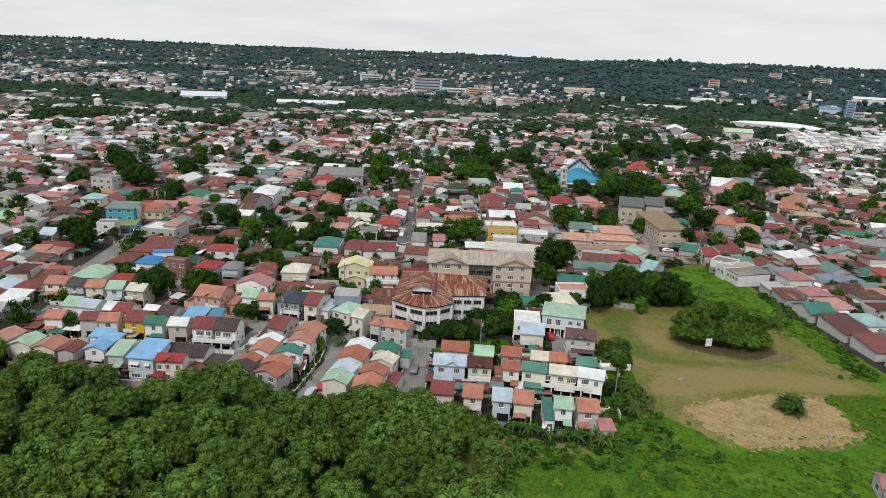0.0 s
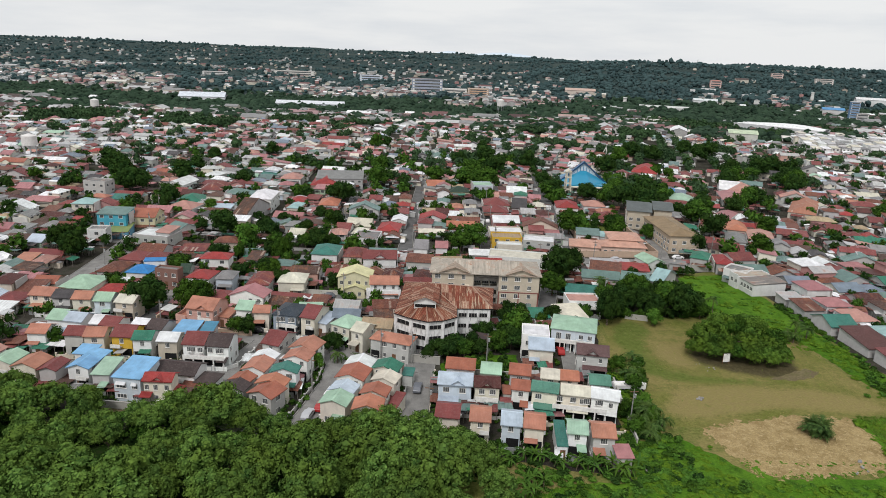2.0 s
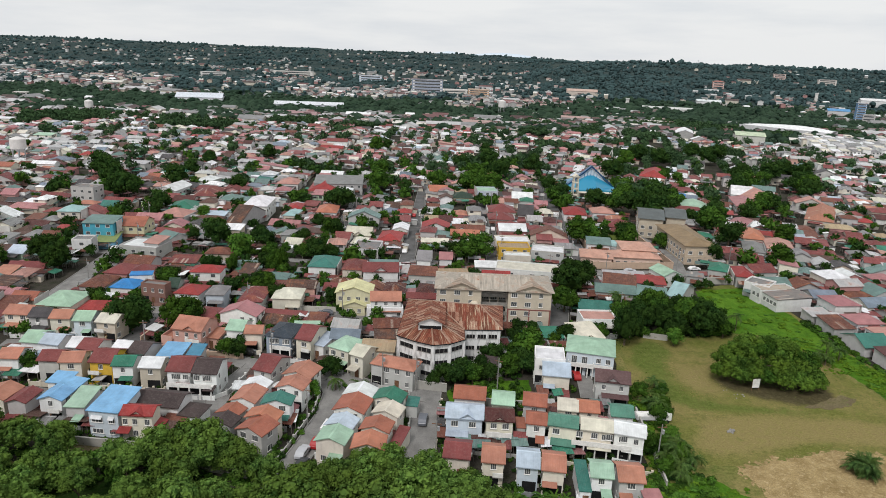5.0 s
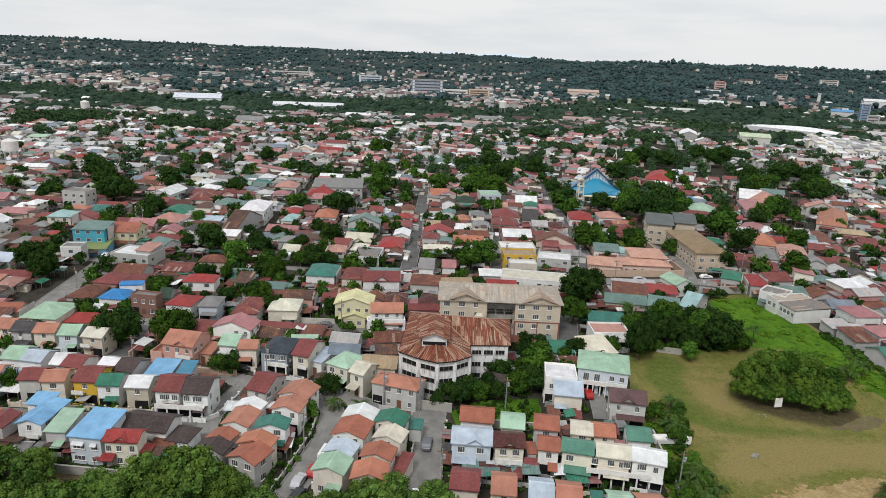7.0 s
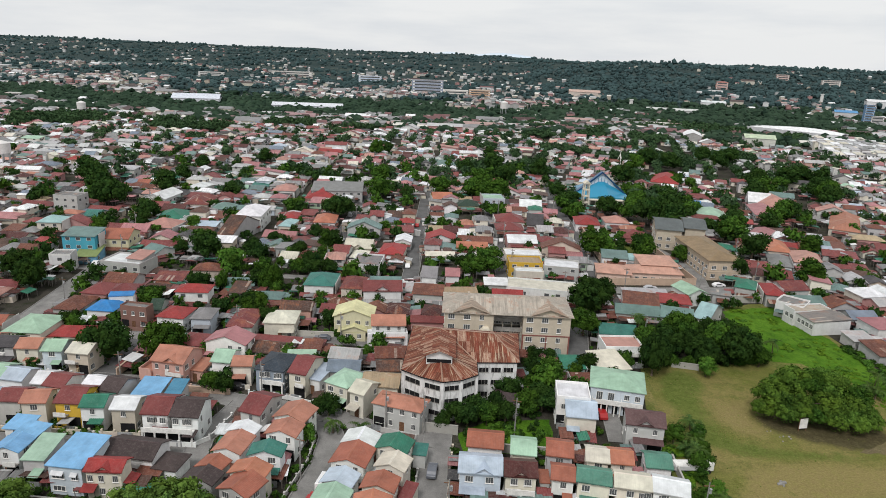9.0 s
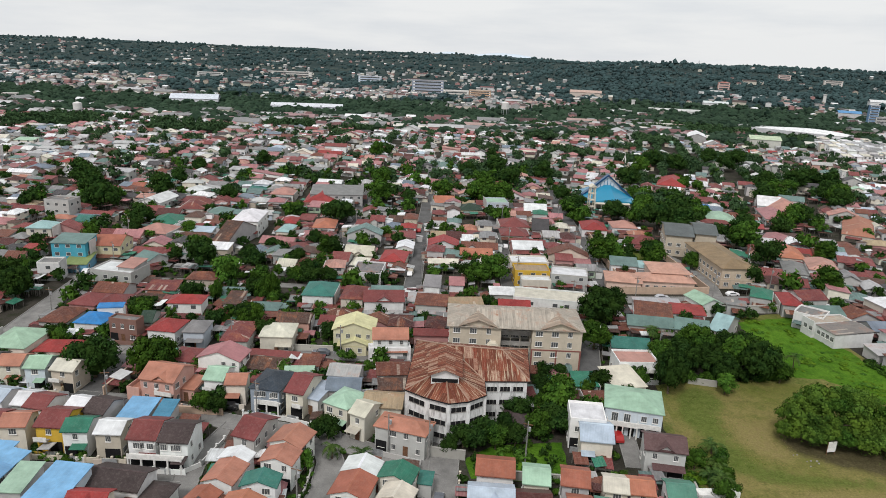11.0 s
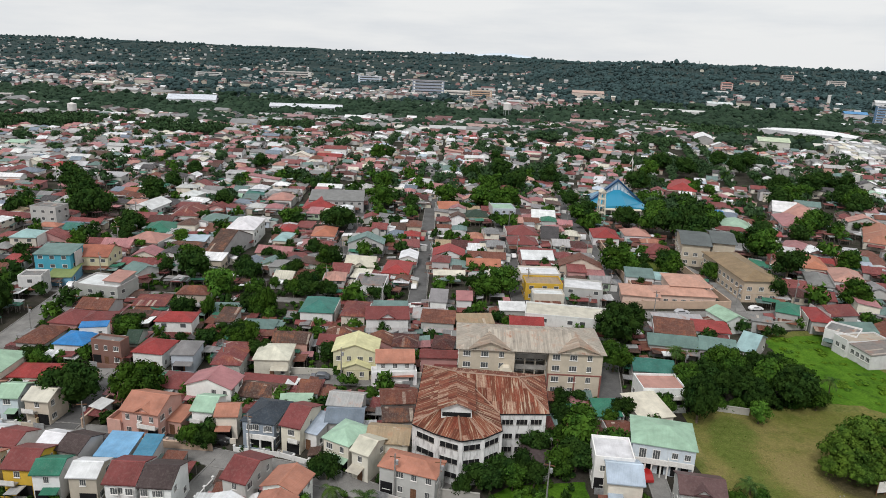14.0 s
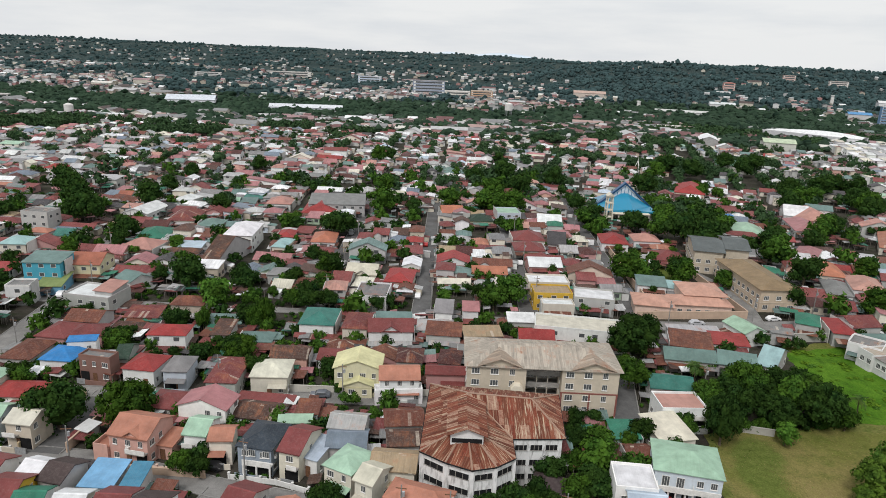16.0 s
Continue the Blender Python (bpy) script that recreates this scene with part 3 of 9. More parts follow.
# ---- houses ----
def window_mesh():
    """A frame in one piece: a shallow box whose two lights are sunk."""
    bm = boxes((-0.5, -0.06, 0, 0.5, 0.02, 1))
    bmesh.ops.recalc_face_normals(bm, faces=bm.faces)
    front = [f for f in bm.faces if f.normal.y < -0.5 or abs(f.calc_center_median().y + 0.06) < 0.001]
    bmesh.ops.inset_region(bm, faces=front, thickness=0.05, depth=-0.03)
    for u in (-0.16, 0.16):
        box(bm, u - 0.018, -0.056, 0.07, u + 0.018, -0.042, 0.93)
    box(bm, -0.56, -0.16, -0.07, 0.56, 0.0, 0.0)
    me = mesh_of(bm, "window")
    me.materials.append(TRIM)
    return me


def pane_mesh():
    me = mesh_of(boxes((-0.445, -0.04, 0.055, 0.445, 0.0, 0.945)), "pane")
    me.materials.append(GLASS)
    return me


def small_window_mesh():
    bm = boxes((-0.5, -0.06, 0, 0.5, 0.02, 1))
    bmesh.ops.recalc_face_normals(bm, faces=bm.faces)
    front = [f for f in bm.faces if abs(f.calc_center_median().y + 0.06) < 0.001]
    bmesh.ops.inset_region(bm, faces=front, thickness=0.08, depth=-0.02)
    for f in front:
        f.material_index = 1
    me = mesh_of(bm, "window")
    me.materials.append(TRIM)
    me.materials.append(GLASS)
    return me


def door_mesh():
    bm = boxes((-0.5, -0.06, 0, 0.5, 0.02, 1))
    bmesh.ops.recalc_face_normals(bm, faces=bm.faces)
    front = [f for f in bm.faces if abs(f.calc_center_median().y + 0.06) < 0.001]
    bmesh.ops.inset_region(bm, faces=front, thickness=0.06, depth=-0.03)
    me = mesh_of(bm, "door")
    me.materials.append(WOOD)
    return me


def aircon_mesh():
    me = mesh_of(boxes((-0.33, -0.4, 0, 0.33, 0.05, 0.42)), "air_conditioner")
    me.materials.append(TRIM)
    return me


WINDOW, PANE, SMALL_WINDOW, DOOR, AIRCON = window_mesh(), pane_mesh(), small_window_mesh(), door_mesh(), aircon_mesh()


def roof_shape(kind, W, D, rise):
    """A solid roof over the plan W x D (half sizes), its eaves at height 0, ridge along x."""
    t = 0.14
    bm = bmesh.new()
    if kind == "gable":
        prism(bm, [(-D, 0), (0, rise), (D, 0), (D, -t), (0, rise - t), (-D, -t)], -W, W)
    elif kind == "shed":
        prism(bm, [(-D, 0), (D, rise), (D, rise - t), (-D, -t)], -W, W)
    elif kind == "barrel":
        top = [(-D + 2 * D * k / 10, rise * math.sin(math.pi * k / 10) ** 0.8) for k in range(11)]
        prism(bm, top + [(p, z - t) for p, z in top[::-1]], -W, W)
    else:
        r = max(0.0, W - D)
        if W >= D:
            ridge = ((-r, 0, rise), (r, 0, rise))
        else:
            ridge = ((0, -(D - W), rise), (0, D - W, rise))
        c = [(-W, -D), (W, -D), (W, D), (-W, D)]
        low = [bm.verts.new((x, y, -t)) for x, y in c]
        eave = [bm.verts.new((x, y, 0)) for x, y in c]
        a, b2 = (bm.verts.new(p) for p in ridge)
        for k in range(4):
            j = (k + 1) % 4
            bm.faces.new((low[k], low[j], eave[j], eave[k]))
        bm.faces.new(low[::-1])
        if W >= D:
            fs = ((0, 1, b2, a), (1, 2, b2), (2, 3, a, b2), (3, 0, a))
        else:
            fs = ((0, 1, a), (1, 2, b2, a), (2, 3, b2), (3, 0, a, b2))
        for f in fs:
            bm.faces.new([eave[v] if isinstance(v, int) else v for v in f])
        bmesh.ops.remove_doubles(bm, verts=bm.verts, dist=0.001)
        bmesh.ops.recalc_face_normals(bm, faces=bm.faces)
    return bm


def wall_windows(home, rnd, w, d, h, near, door=True):
    """Windows on the front and the two sides, storey by storey; a door in the front."""
    floors = max(1, int(round(h / 2.75)))
    for f in range(floors):
        z = 0.95 + f * 2.75
        if z + 1.2 > h - 0.2:
            continue
        for turn, run, off in ((0, w, d), (90, d, w), (-90, d, w)):
            count = max(1, int((run - 0.8) / (2.1 if near else 3.0)))
            if turn and run < 3.5:
                continue
            for k in range(count):
                u = (k + 0.5 - count / 2) * run / count + rnd.uniform(-0.15, 0.15)
                if rnd.random() < (0.12 if turn == 0 else 0.35):
                    continue
                ww = rnd.choice((0.85, 1.0, 1.35)) if near else 1.5
                hh = 1.15
                p = pose(0, 0, 0, 0, 0, turn) @ Vector((u, -off / 2 - 0.004, 0))
                if f == 0 and turn == 0 and door and k == count // 2:
                    put(part("door", DOOR, WOOD, home, "wooden front door"), p.x, p.y, 0.0, turn, 1.0, 1, 2.1)
                    continue
                if near:
                    win = put(part("window", WINDOW, TRIM, home), p.x, p.y, z, turn, ww, 1, hh)
                    part("pane", PANE, GLASS, win)
                    if rnd.random() < 0.07:
                        put(part("air_conditioner", AIRCON, TRIM, home, "white air conditioner box"), p.x, p.y, z - 0.55, turn)
                else:
                    put(part("window", SMALL_WINDOW, TRIM, home), p.x, p.y, z, turn, ww, 1, hh)


COUNT = [0]


def party_wall(home, rnd, w, d, h, colour):
    """A blank rendered wall on the plot's edge, a little higher than the eaves."""
    s, t = rnd.choice((-1, 1)), rnd.uniform(0.5, 1.0) * d
    part("party_wall", boxes((s * (w / 2 + 0.12) - 0.08, -t / 2, 0, s * (w / 2 + 0.12) + 0.08, t / 2, h + rnd.uniform(-0.4, 0.7))), WALL, home, "bare rendered party wall", shade(rnd, (0.52, 0.51, 0.49), 0.2))


def hood(home, x, y, z, w, d, colour, turn):
    """A sloping sheet awning fixed to the house's wall."""
    ob = part("awning", prism(bmesh.new(), [(-d, -0.3), (0, 0.18), (0, 0.10), (-d, -0.38)], -w / 2, w / 2), ROOF, home, f"{ROOFS[colour][0]} sheet awning", ROOFS[colour][1])
    ob.location, ob.rotation_euler.z = (x, y, z), radians(turn)
    return ob


def house(x, y, w, d, rot, h, kind, roof, wall, near=None, pitch=None, front=True, plain_front=False):
    """A house: w x d are the eaves' plan, h the eaves' height. kind: g ridge along the front, G gable to the front, g2 with a front gable,
    h hipped, s single slope, f flat with parapet, b curved."""
    COUNT[0] += 1
    if near is None:
        near = y < 216
        if y > 250 and 4.0 <= h <= 5.2 and kind != "f":
            f = (73 - 0.7 * h) / (73 - h)
            x, y, h = x * f, 35 + (y - 35) * f, 0.7 * h
    rnd = random.Random(COUNT[0] * 7 + 3)
    rname, rcol = ROOFS[roof]
    wname, wcol = WALLS[wall]
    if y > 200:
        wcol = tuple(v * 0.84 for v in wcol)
    storeys = {1: "single-storey", 2: "two-storey"}.get(int(round(h / 2.75)), "three-storey")
    shape = {"g": "gabled", "G": "gabled", "g2": "cross-gabled", "h": "hipped", "s": "sloping", "f": "flat", "b": "curved"}[kind]
    home = thing("house", f"{storeys} {wname} house with {shape} {rname} roof", "house", x, y, 0, rot, "houses of the town")
    tint = lambda c, s=0.08: shade(rnd, c, s)  # noqa: E731
    turned = kind in ("G", "b")
    W, D = (d / 2, w / 2) if turned else (w / 2, d / 2)
    over = 0.35 if w > 3.2 and d > 3.2 else 0.15
    low = min(W, D)
    slope = pitch or {"g": 0.42, "G": 0.36, "g2": 0.45, "h": 0.42, "s": 0.16, "b": 0.36, "f": 0}[kind]
    rise = low * slope if kind == "h" else D * slope
    if kind == "s":
        rise = 2 * D * 0.11
    mat = ROOF_WORN if roof in ("rust", "tan", "tin", "brown") or (roof in ("maroon", "darkred", "grey", "salmon") and y > 200 and rnd.random() < 0.3) else ROOF
    a, c = W - over, D - over
    top = h - 0.14 + over * (rise / D if kind in ("g", "G", "g2") else 0)
    body = bmesh.new()
    if kind in ("g", "G", "g2"):
        prism(body, [(-c, 0), (c, 0), (c, top), (0, h + rise - 0.16), (-c, top)], -a, a)
    elif kind == "s":
        prism(body, [(-c, 0), (c, 0), (c, h + rise * 0.93 - 0.15), (-c, h + 0.02 - 0.1)], -a, a)
    elif kind == "b":
        arc = [(c - 2 * c * k / 8, h - 0.2 + (rise * 0.95) * math.sin(math.pi * k / 8) ** 0.8) for k in range(9)]
        prism(body, [(-c, 0), (c, 0)] + arc, -a, a)
    elif kind == "f":
        box(body, -W, -D, 0, W, D, h - 0.55)
        over = 0.0
    else:
        box(body, -a, -c, 0, a, c, h - 0.1)
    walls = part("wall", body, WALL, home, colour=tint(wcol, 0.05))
    turn = 90 if turned else 0
    walls.rotation_euler.z = radians(turn)
    if kind == "f":
        slab = part("roof", boxes((-W + 0.2, -D + 0.2, h - 0.54, W - 0.2, D - 0.2, h - 0.45)), ROOF_WORN if roof in ("grey", "tan", "darkgrey", "brown") else ROOF, home, f"flat {rname} roof deck", tint(rcol))
        rim = boxes((-W, -D, h - 0.55, W, -D + 0.2, h), (-W, D - 0.2, h - 0.55, W, D, h), (-W, -D + 0.2, h - 0.55, -W + 0.2, D - 0.2, h), (W - 0.2, -D + 0.2, h - 0.55, W, D - 0.2, h))
        part("parapet", rim, WALL, home, colour=tint(wcol, 0.05))
    else:
        shape_kind = {"g": "gable", "G": "gable", "g2": "gable", "s": "shed", "b": "barrel", "h": "hip"}[kind]
        rf = part("roof", roof_shape(shape_kind, W, D, rise), mat, home, colour=tint(rcol))
        rf.location.z, rf.rotation_euler.z = h, radians(turn)
        if shape_kind == "gable" and near:
            cap = part("ridge_cap", prism(bmesh.new(), [(-0.22, -0.22 * slope + 0.03), (0, 0.06), (0.22, -0.22 * slope + 0.03)], -W, W), mat, home, colour=tint(tuple(min(0.8, v * 1.12) for v in rcol)))
            cap.location.z, cap.rotation_euler.z = h + rise, radians(turn)
            for s in (-1, 1):
                g = part("gutter", boxes((-W, s * (D + 0.05) - 0.05, -0.17, W, s * (D + 0.05) + 0.05, -0.03)), mat, home, colour=tuple(v * 0.75 for v in rcol))
                g.location.z, g.rotation_euler.z = h, radians(turn)
    if kind == "g2":
        gw = w * 0.2
        gx = w * rnd.uniform(-0.1, 0.15)
        fg = part("front_gable", prism(bmesh.new(), [(gx - gw, h - 0.3), (gx + gw, h - 0.3), (gx, h + gw * 0.55)], -c - 0.03, 0, True), WALL, home, colour=wcol)
        fr = part("gable_roof", prism(bmesh.new(), [(gx - gw - 0.3, h - 0.25), (gx, h + gw * 0.55 + 0.16), (gx + gw + 0.3, h - 0.25), (gx + gw + 0.3, h - 0.12), (gx, h + gw * 0.55 + 0.3), (gx - gw - 0.3, h - 0.12)], -D - 0.1, 0, True), mat, home, colour=tint(rcol))
    if near and h > 2.9 and not plain_front:
        wall_windows(home, rnd, w - 2 * over, d - 2 * over, h, True, front)
        if h > 4.4 and w > 4.0 and rnd.random() < 0.8:
            gw = rnd.uniform(2.0, 2.7)
            gx = rnd.choice((-1, 1)) * ((w - 2 * over) / 2 - gw / 2 - 0.2)
            # No recess is cut: a near-black panel paints the carport's shaded depth.
            part("carport", boxes((gx - gw / 2, -d / 2 + over - 0.09, 0, gx + gw / 2, -d / 2 + over - 0.02, 2.3)), DARK, home, "carport mouth, a panel coloured shade-dark")
            part("gate", boxes((gx - gw / 2, -d / 2 + over - 1.6, 0, gx + gw / 2, -d / 2 + over - 1.52, 1.3)), STEEL, home, "grey metal gate")
            fx = -gx / abs(gx) * (w - 2 * over) / 2
            lo, hi = sorted((gx - gw / 2 * (gx / abs(gx)), fx))
            part("front_wall", boxes((lo, -d / 2 + over - 1.66, 0, hi, -d / 2 + over - 1.48, 1.1)), WALL, home, colour=tint(wcol, 0.1))
        if h > 4.4 and w > 4.2 and rnd.random() < 0.35:
            bw = (w - 2 * over) * 0.5
            bx = rnd.choice((-1, 1)) * (w - 2 * over - bw) / 2
            bal = part("balcony", boxes((bx - bw / 2, -d / 2 + over - 1.1, 2.7, bx + bw / 2, -d / 2 + over - 0.01, 2.85)), CONCRETE, home)
            part("railing", boxes((bx - bw / 2, -d / 2 + over - 1.1, 2.85, bx + bw / 2, -d / 2 + over - 1.0, 3.7)), TRIM, bal)
        elif h > 4.4 and w > 3.8 and kind != "f" and rnd.random() < 0.75:
            aw = (w - 2 * over) * rnd.uniform(0.4, 0.95)
            ax = rnd.choice((-1, 1)) * (w - 2 * over - aw) / 2
            out = rnd.uniform(1.2, 2.3)
            can = part("awning", prism(bmesh.new(), [(-out, 0), (0, 0.3), (0, 0.22), (-out, -0.08)], -aw / 2, aw / 2), mat, home, f"{rname} sheet awning", tint(rcol))
            can.location = (ax, -d / 2 + over, 2.55)
    elif not near:
        if rnd.random() < 0.6:
            party_wall(home, rnd, w, d, h, wcol)
        for turn_no in range(rnd.choice((1, 2, 2, 3))):
            lw, ld = (w * rnd.uniform(0.45, 0.95), rnd.uniform(1.8, 3.0)) if turn_no == 0 else (rnd.uniform(2.2, max(2.4, w * 0.6)), rnd.uniform(1.6, 3.2))
            lr = rnd.choice(("tin", "rust", "rust", "maroon", "maroon", "grey", "darkgrey", "brown", "tealgrey"))
            side = 0 if turn_no == 0 else rnd.choice((0, 90, 180, 270))
            run, off = (w, d) if side in (0, 180) else (d, w)
            lc = part("lean_to", prism(bmesh.new(), [(-ld, -0.35), (0.3, 0), (0.3, -0.1), (-ld, -0.45)], -lw / 2, lw / 2), ROOF_WORN, home, f"{ROOFS[lr][0]} sheet lean-to", tint(ROOFS[lr][1], 0.15))
            m4 = pose(0, 0, 0, 0, 0, side) @ pose(rnd.uniform(-0.3, 0.3) * (run - lw if turn_no == 0 else run), -off / 2 + 0.3, min(2.5, h - 0.1), 0, 0, 0)
            lc.location, lc.rotation_euler.z = m4.translation, radians(side)
            for s in (-1, 1) if y < 222 else ():
                part("post", boxes((s * (lw / 2 - 0.15) - 0.06, -ld + 0.15, -2.5, s * (lw / 2 - 0.15) + 0.06, -ld + 0.27, -0.4)), WOOD, lc)
        wall_windows(home, rnd, w - 2 * over, d - 2 * over, h, False, False)
    return home


blue_house = house(-67.1, 137.7, 6.5, 8.7, -5.0, 5.6, "s", "skyblue", "paleblue", plain_front=True)
for lx, wide in ((-1.3, 2.2), (1.6, 1.2)):
    hood(blue_house, lx, -4.0, 4.35, wide, 0.6, "white", 0)
    put(part("window", WINDOW, TRIM, blue_house), lx, -4.02, 3.1, 0, wide, 1, 1.1)
    part("pane", PANE, GLASS, blue_house.children[-1])
    put(part("window", WINDOW, TRIM, blue_house), lx, -4.02, 0.8, 0, wide, 1, 0.9)
    part("pane", PANE, GLASS, blue_house.children[-1])
red_house = house(-60.9, 135.1, 6.4, 4.4, 0.9, 5.4, "g2", "red", "cream", plain_front=True)
hood(red_house, -2.2, -1.85, 2.7, 2.4, 1.7, "red", 0)
hood(red_house, 2.85, 0.2, 2.8, 3.2, 1.6, "red", 90)
for lx, z in ((-2.2, 3.3), (-0.4, 3.3), (1.9, 3.3), (-0.4, 0.9), (1.9, 0.9)):
    put(part("window", WINDOW, TRIM, red_house), lx, -1.87, z, 0, 0.9, 1, 1.2)
    part("pane", PANE, GLASS, red_house.children[-1])
house(-74.5, 139.8, 4.2, 7.2, 1.2, 4.6, "s", "palegreen", "grey")
house(-79.7, 139.8, 5.1, 4.9, -2.5, 5.2, "G", "skyblue", "white")
house(-79.1, 144.1, 5.0, 4.5, -12.2, 5.2, "s", "skyblue", "grey")
house(-59.6, 142.3, 9.6, 6.6, -6.0, 4.0, "g", "darkbrown", "white")
house(-52.9, 140.6, 4.8, 5.4, -8.0, 2.7, "h", "darkbrown", "white", front=False)
house(-89.5, 156.0, 5.0, 5.9, 2.1, 5.4, "g", "maroon", "grey")
house(-84.8, 155.8, 5.1, 5.9, 6.6, 5.4, "g", "salmon", "cream")
house(-78.1, 157.1, 5.5, 7.5, -0.9, 5.4, "g", "maroon", "yellow")
house(-73.1, 155.1, 4.9, 5.6, 4.8, 5.4, "g", "green", "white")
house(-66.9, 154.9, 5.1, 5.7, 1.6, 5.4, "g", "white", "beige")
house(-60.1, 154.5, 5.5, 7.9, 0.2, 5.6, "g", "maroon", "white")
house(-54.3, 154.0, 5.6, 7.7, -0.0, 5.6, "g", "darkbrown", "white")
house(-88.2, 164.0, 3.4, 6.2, -2.7, 5.0, "g", "white", "grey")
house(-84.4, 163.2, 5.0, 6.3, -9.8, 5.0, "g", "maroon", "white")
house(-77.3, 163.5, 4.3, 4.9, -10.1, 5.0, "g", "white", "cream")
house(-72.6, 162.6, 4.8, 6.7, -12.3, 5.0, "g", "darkbrown", "grey")
house(-66.1, 163.1, 5.8, 6.9, -1.1, 4.2, "s", "skyblue", "grey")
house(-60.9, 162.9, 3.4, 6.6, 1.7, 4.2, "s", "blue", "grey")
house(-111.8, 180.7, 6.9, 6.6, -0.6, 5.2, "g", "salmon", "cream")
house(-105.8, 179.5, 5.3, 6.5, 2.2, 5.2, "g", "darkgrey", "grey")
house(-100.3, 179.1, 5.4, 6.1, 3.8, 5.2, "g", "salmon", "cream")
house(-94.2, 178.7, 4.9, 6.7, 2.5, 5.2, "g", "palegreen", "paleblue")
house(-87.7, 177.9, 5.6, 6.2, -6.1, 5.2, "g", "cream", "beige")
house(-107.7, 192.1, 9.8, 11.6, -0.6, 4.2, "h", "palegreen", "cream")
house(-99.4, 166.4, 4.7, 7.1, -4.1, 4.8, "g", "palegreen", "white")
house(-94.8, 165.4, 6.0, 6.0, -7.7, 4.8, "g", "paleblue", "white")
house(-99.1, 157.0, 4.9, 6.0, 3.1, 5.0, "g", "salmon", "white")
pink_house = house(-65.9, 176.0, 8.2, 8.6, -10.0, 5.6, "g2", "salmon", "salmonpink")
part("terrace", boxes((-6.6, -4.6, 0, -3.75, 0.6, 2.75)), WALL, pink_house, "salmon pink side terrace", WALLS["salmonpink"][1])
part("terrace_floor", boxes((-6.4, -4.4, 2.75, -3.95, 0.4, 2.79)), ROOF, pink_house, "terracotta terrace floor", ROOFS["salmon"][1])
part("parapet", boxes((-6.6, -4.6, 2.75, -3.75, -4.45, 3.6), (-6.6, -4.45, 2.75, -6.45, 0.6, 3.6)), WALL, pink_house, colour=WALLS["salmonpink"][1])
house(-61.2, 176.4, 4.6, 5.6, -8.0, 3.0, "s", "salmon", "salmonpink")
house(-57.3, 186.2, 10.3, 6.5, -7.2, 5.4, "G", "pink", "white")
house(-55.5, 177.7, 4.7, 7.0, -4.9, 5.0, "g", "palegreen", "white")
house(-50.9, 175.6, 4.6, 5.5, 5.4, 5.0, "g", "salmon", "cream")
house(-43.2, 174.7, 6.9, 9.0, -9.2, 5.6, "h", "navy", "greyblue")
house(-36.5, 173.9, 4.5, 9.4, -15.1, 5.6, "g", "maroon", "cream")
house(-33.7, 174.0, 4.5, 7.0, -20.1, 3.8, "s", "paleblue", "white")
house(-27.0, 168.6, 6.1, 7.6, -26.3, 5.6, "h", "palegreen", "cream")
house(-22.6, 165.0, 4.0, 6.4, -25.7, 5.6, "g", "cream", "cream")
house(-14.6, 160.6, 10.6, 5.8, -17.0, 5.2, "h", "salmon", "grey")
house(-41.7, 157.1, 5.0, 8.5, -17.4, 5.4, "g", "maroon", "grey")
house(-34.4, 154.5, 6.7, 6.1, -15.6, 5.2, "G", "salmon", "white")
house(-35.0, 148.5, 6.1, 4.9, -9.0, 5.2, "G", "salmon", "white")
house(-42.5, 148.3, 5.6, 3.5, -12.7, 5.0, "G", "white", "white")
house(-42.8, 143.5, 5.5, 6.3, -9.0, 5.0, "G", "salmon", "white")
house(-36.4, 141.6, 6.1, 4.0, -0.5, 5.2, "G", "teal", "white")
house(-37.6, 135.9, 6.5, 3.8, -9.6, 5.2, "G", "orange", "cream")
house(-37.7, 131.8, 6.1, 5.4, -22.3, 5.2, "G", "terracotta", "grey")
house(-44.4, 137.6, 4.8, 3.8, -16.9, 4.8, "G", "terracotta", "grey")
house(-45.0, 134.3, 5.8, 3.9, -13.0, 4.6, "G", "darkbrown", "grey")
house(-20.7, 146.7, 6.3, 4.6, -10.5, 5.2, "G", "white", "white")
house(-21.4, 141.3, 6.5, 6.3, -11.1, 5.2, "G", "terracotta", "white")
house(-22.5, 135.0, 5.6, 4.3, -14.3, 5.0, "G", "paleblue", "white")
house(-23.2, 130.1, 5.9, 5.1, -11.0, 5.0, "G", "palegreen", "cream")
house(-14.5, 145.3, 6.1, 4.8, -15.1, 5.2, "G", "green", "cream")
house(-14.2, 139.8, 5.6, 4.5, -15.8, 5.2, "G", "cream", "cream")
house(-9.9, 147.5, 2.6, 3.5, -6.2, 2.8, "s", "teal", "grey")
house(-15.8, 134.0, 5.8, 4.4, -10.2, 5.2, "G", "terracotta", "cream")
house(-16.6, 128.7, 6.1, 5.0, -1.2, 5.0, "G", "orange", "cream")
house(-11.5, 133.9, 2.3, 6.4, -15.0, 2.8, "s", "maroon", "cream")
house(1.9, 148.8, 6.8, 6.1, -4.2, 5.0, "g", "terracotta", "white")
house(8.7, 147.1, 4.8, 6.1, -4.9, 5.0, "g", "palegreen", "cream")
house(0.7, 140.1, 7.6, 6.2, -2.7, 5.6, "g2", "paleblue", "paleblue")
house(7.4, 139.4, 5.8, 5.4, -0.8, 5.6, "g2", "darkred", "cream")
house(15.1, 146.4, 5.0, 5.9, -7.0, 5.4, "g", "terracotta", "grey")
house(14.6, 139.1, 4.2, 5.1, -6.7, 5.4, "g", "terracotta", "white")
house(11.8, 140.8, 1.9, 3.5, -0.2, 3.0, "s", "terracotta", "grey")
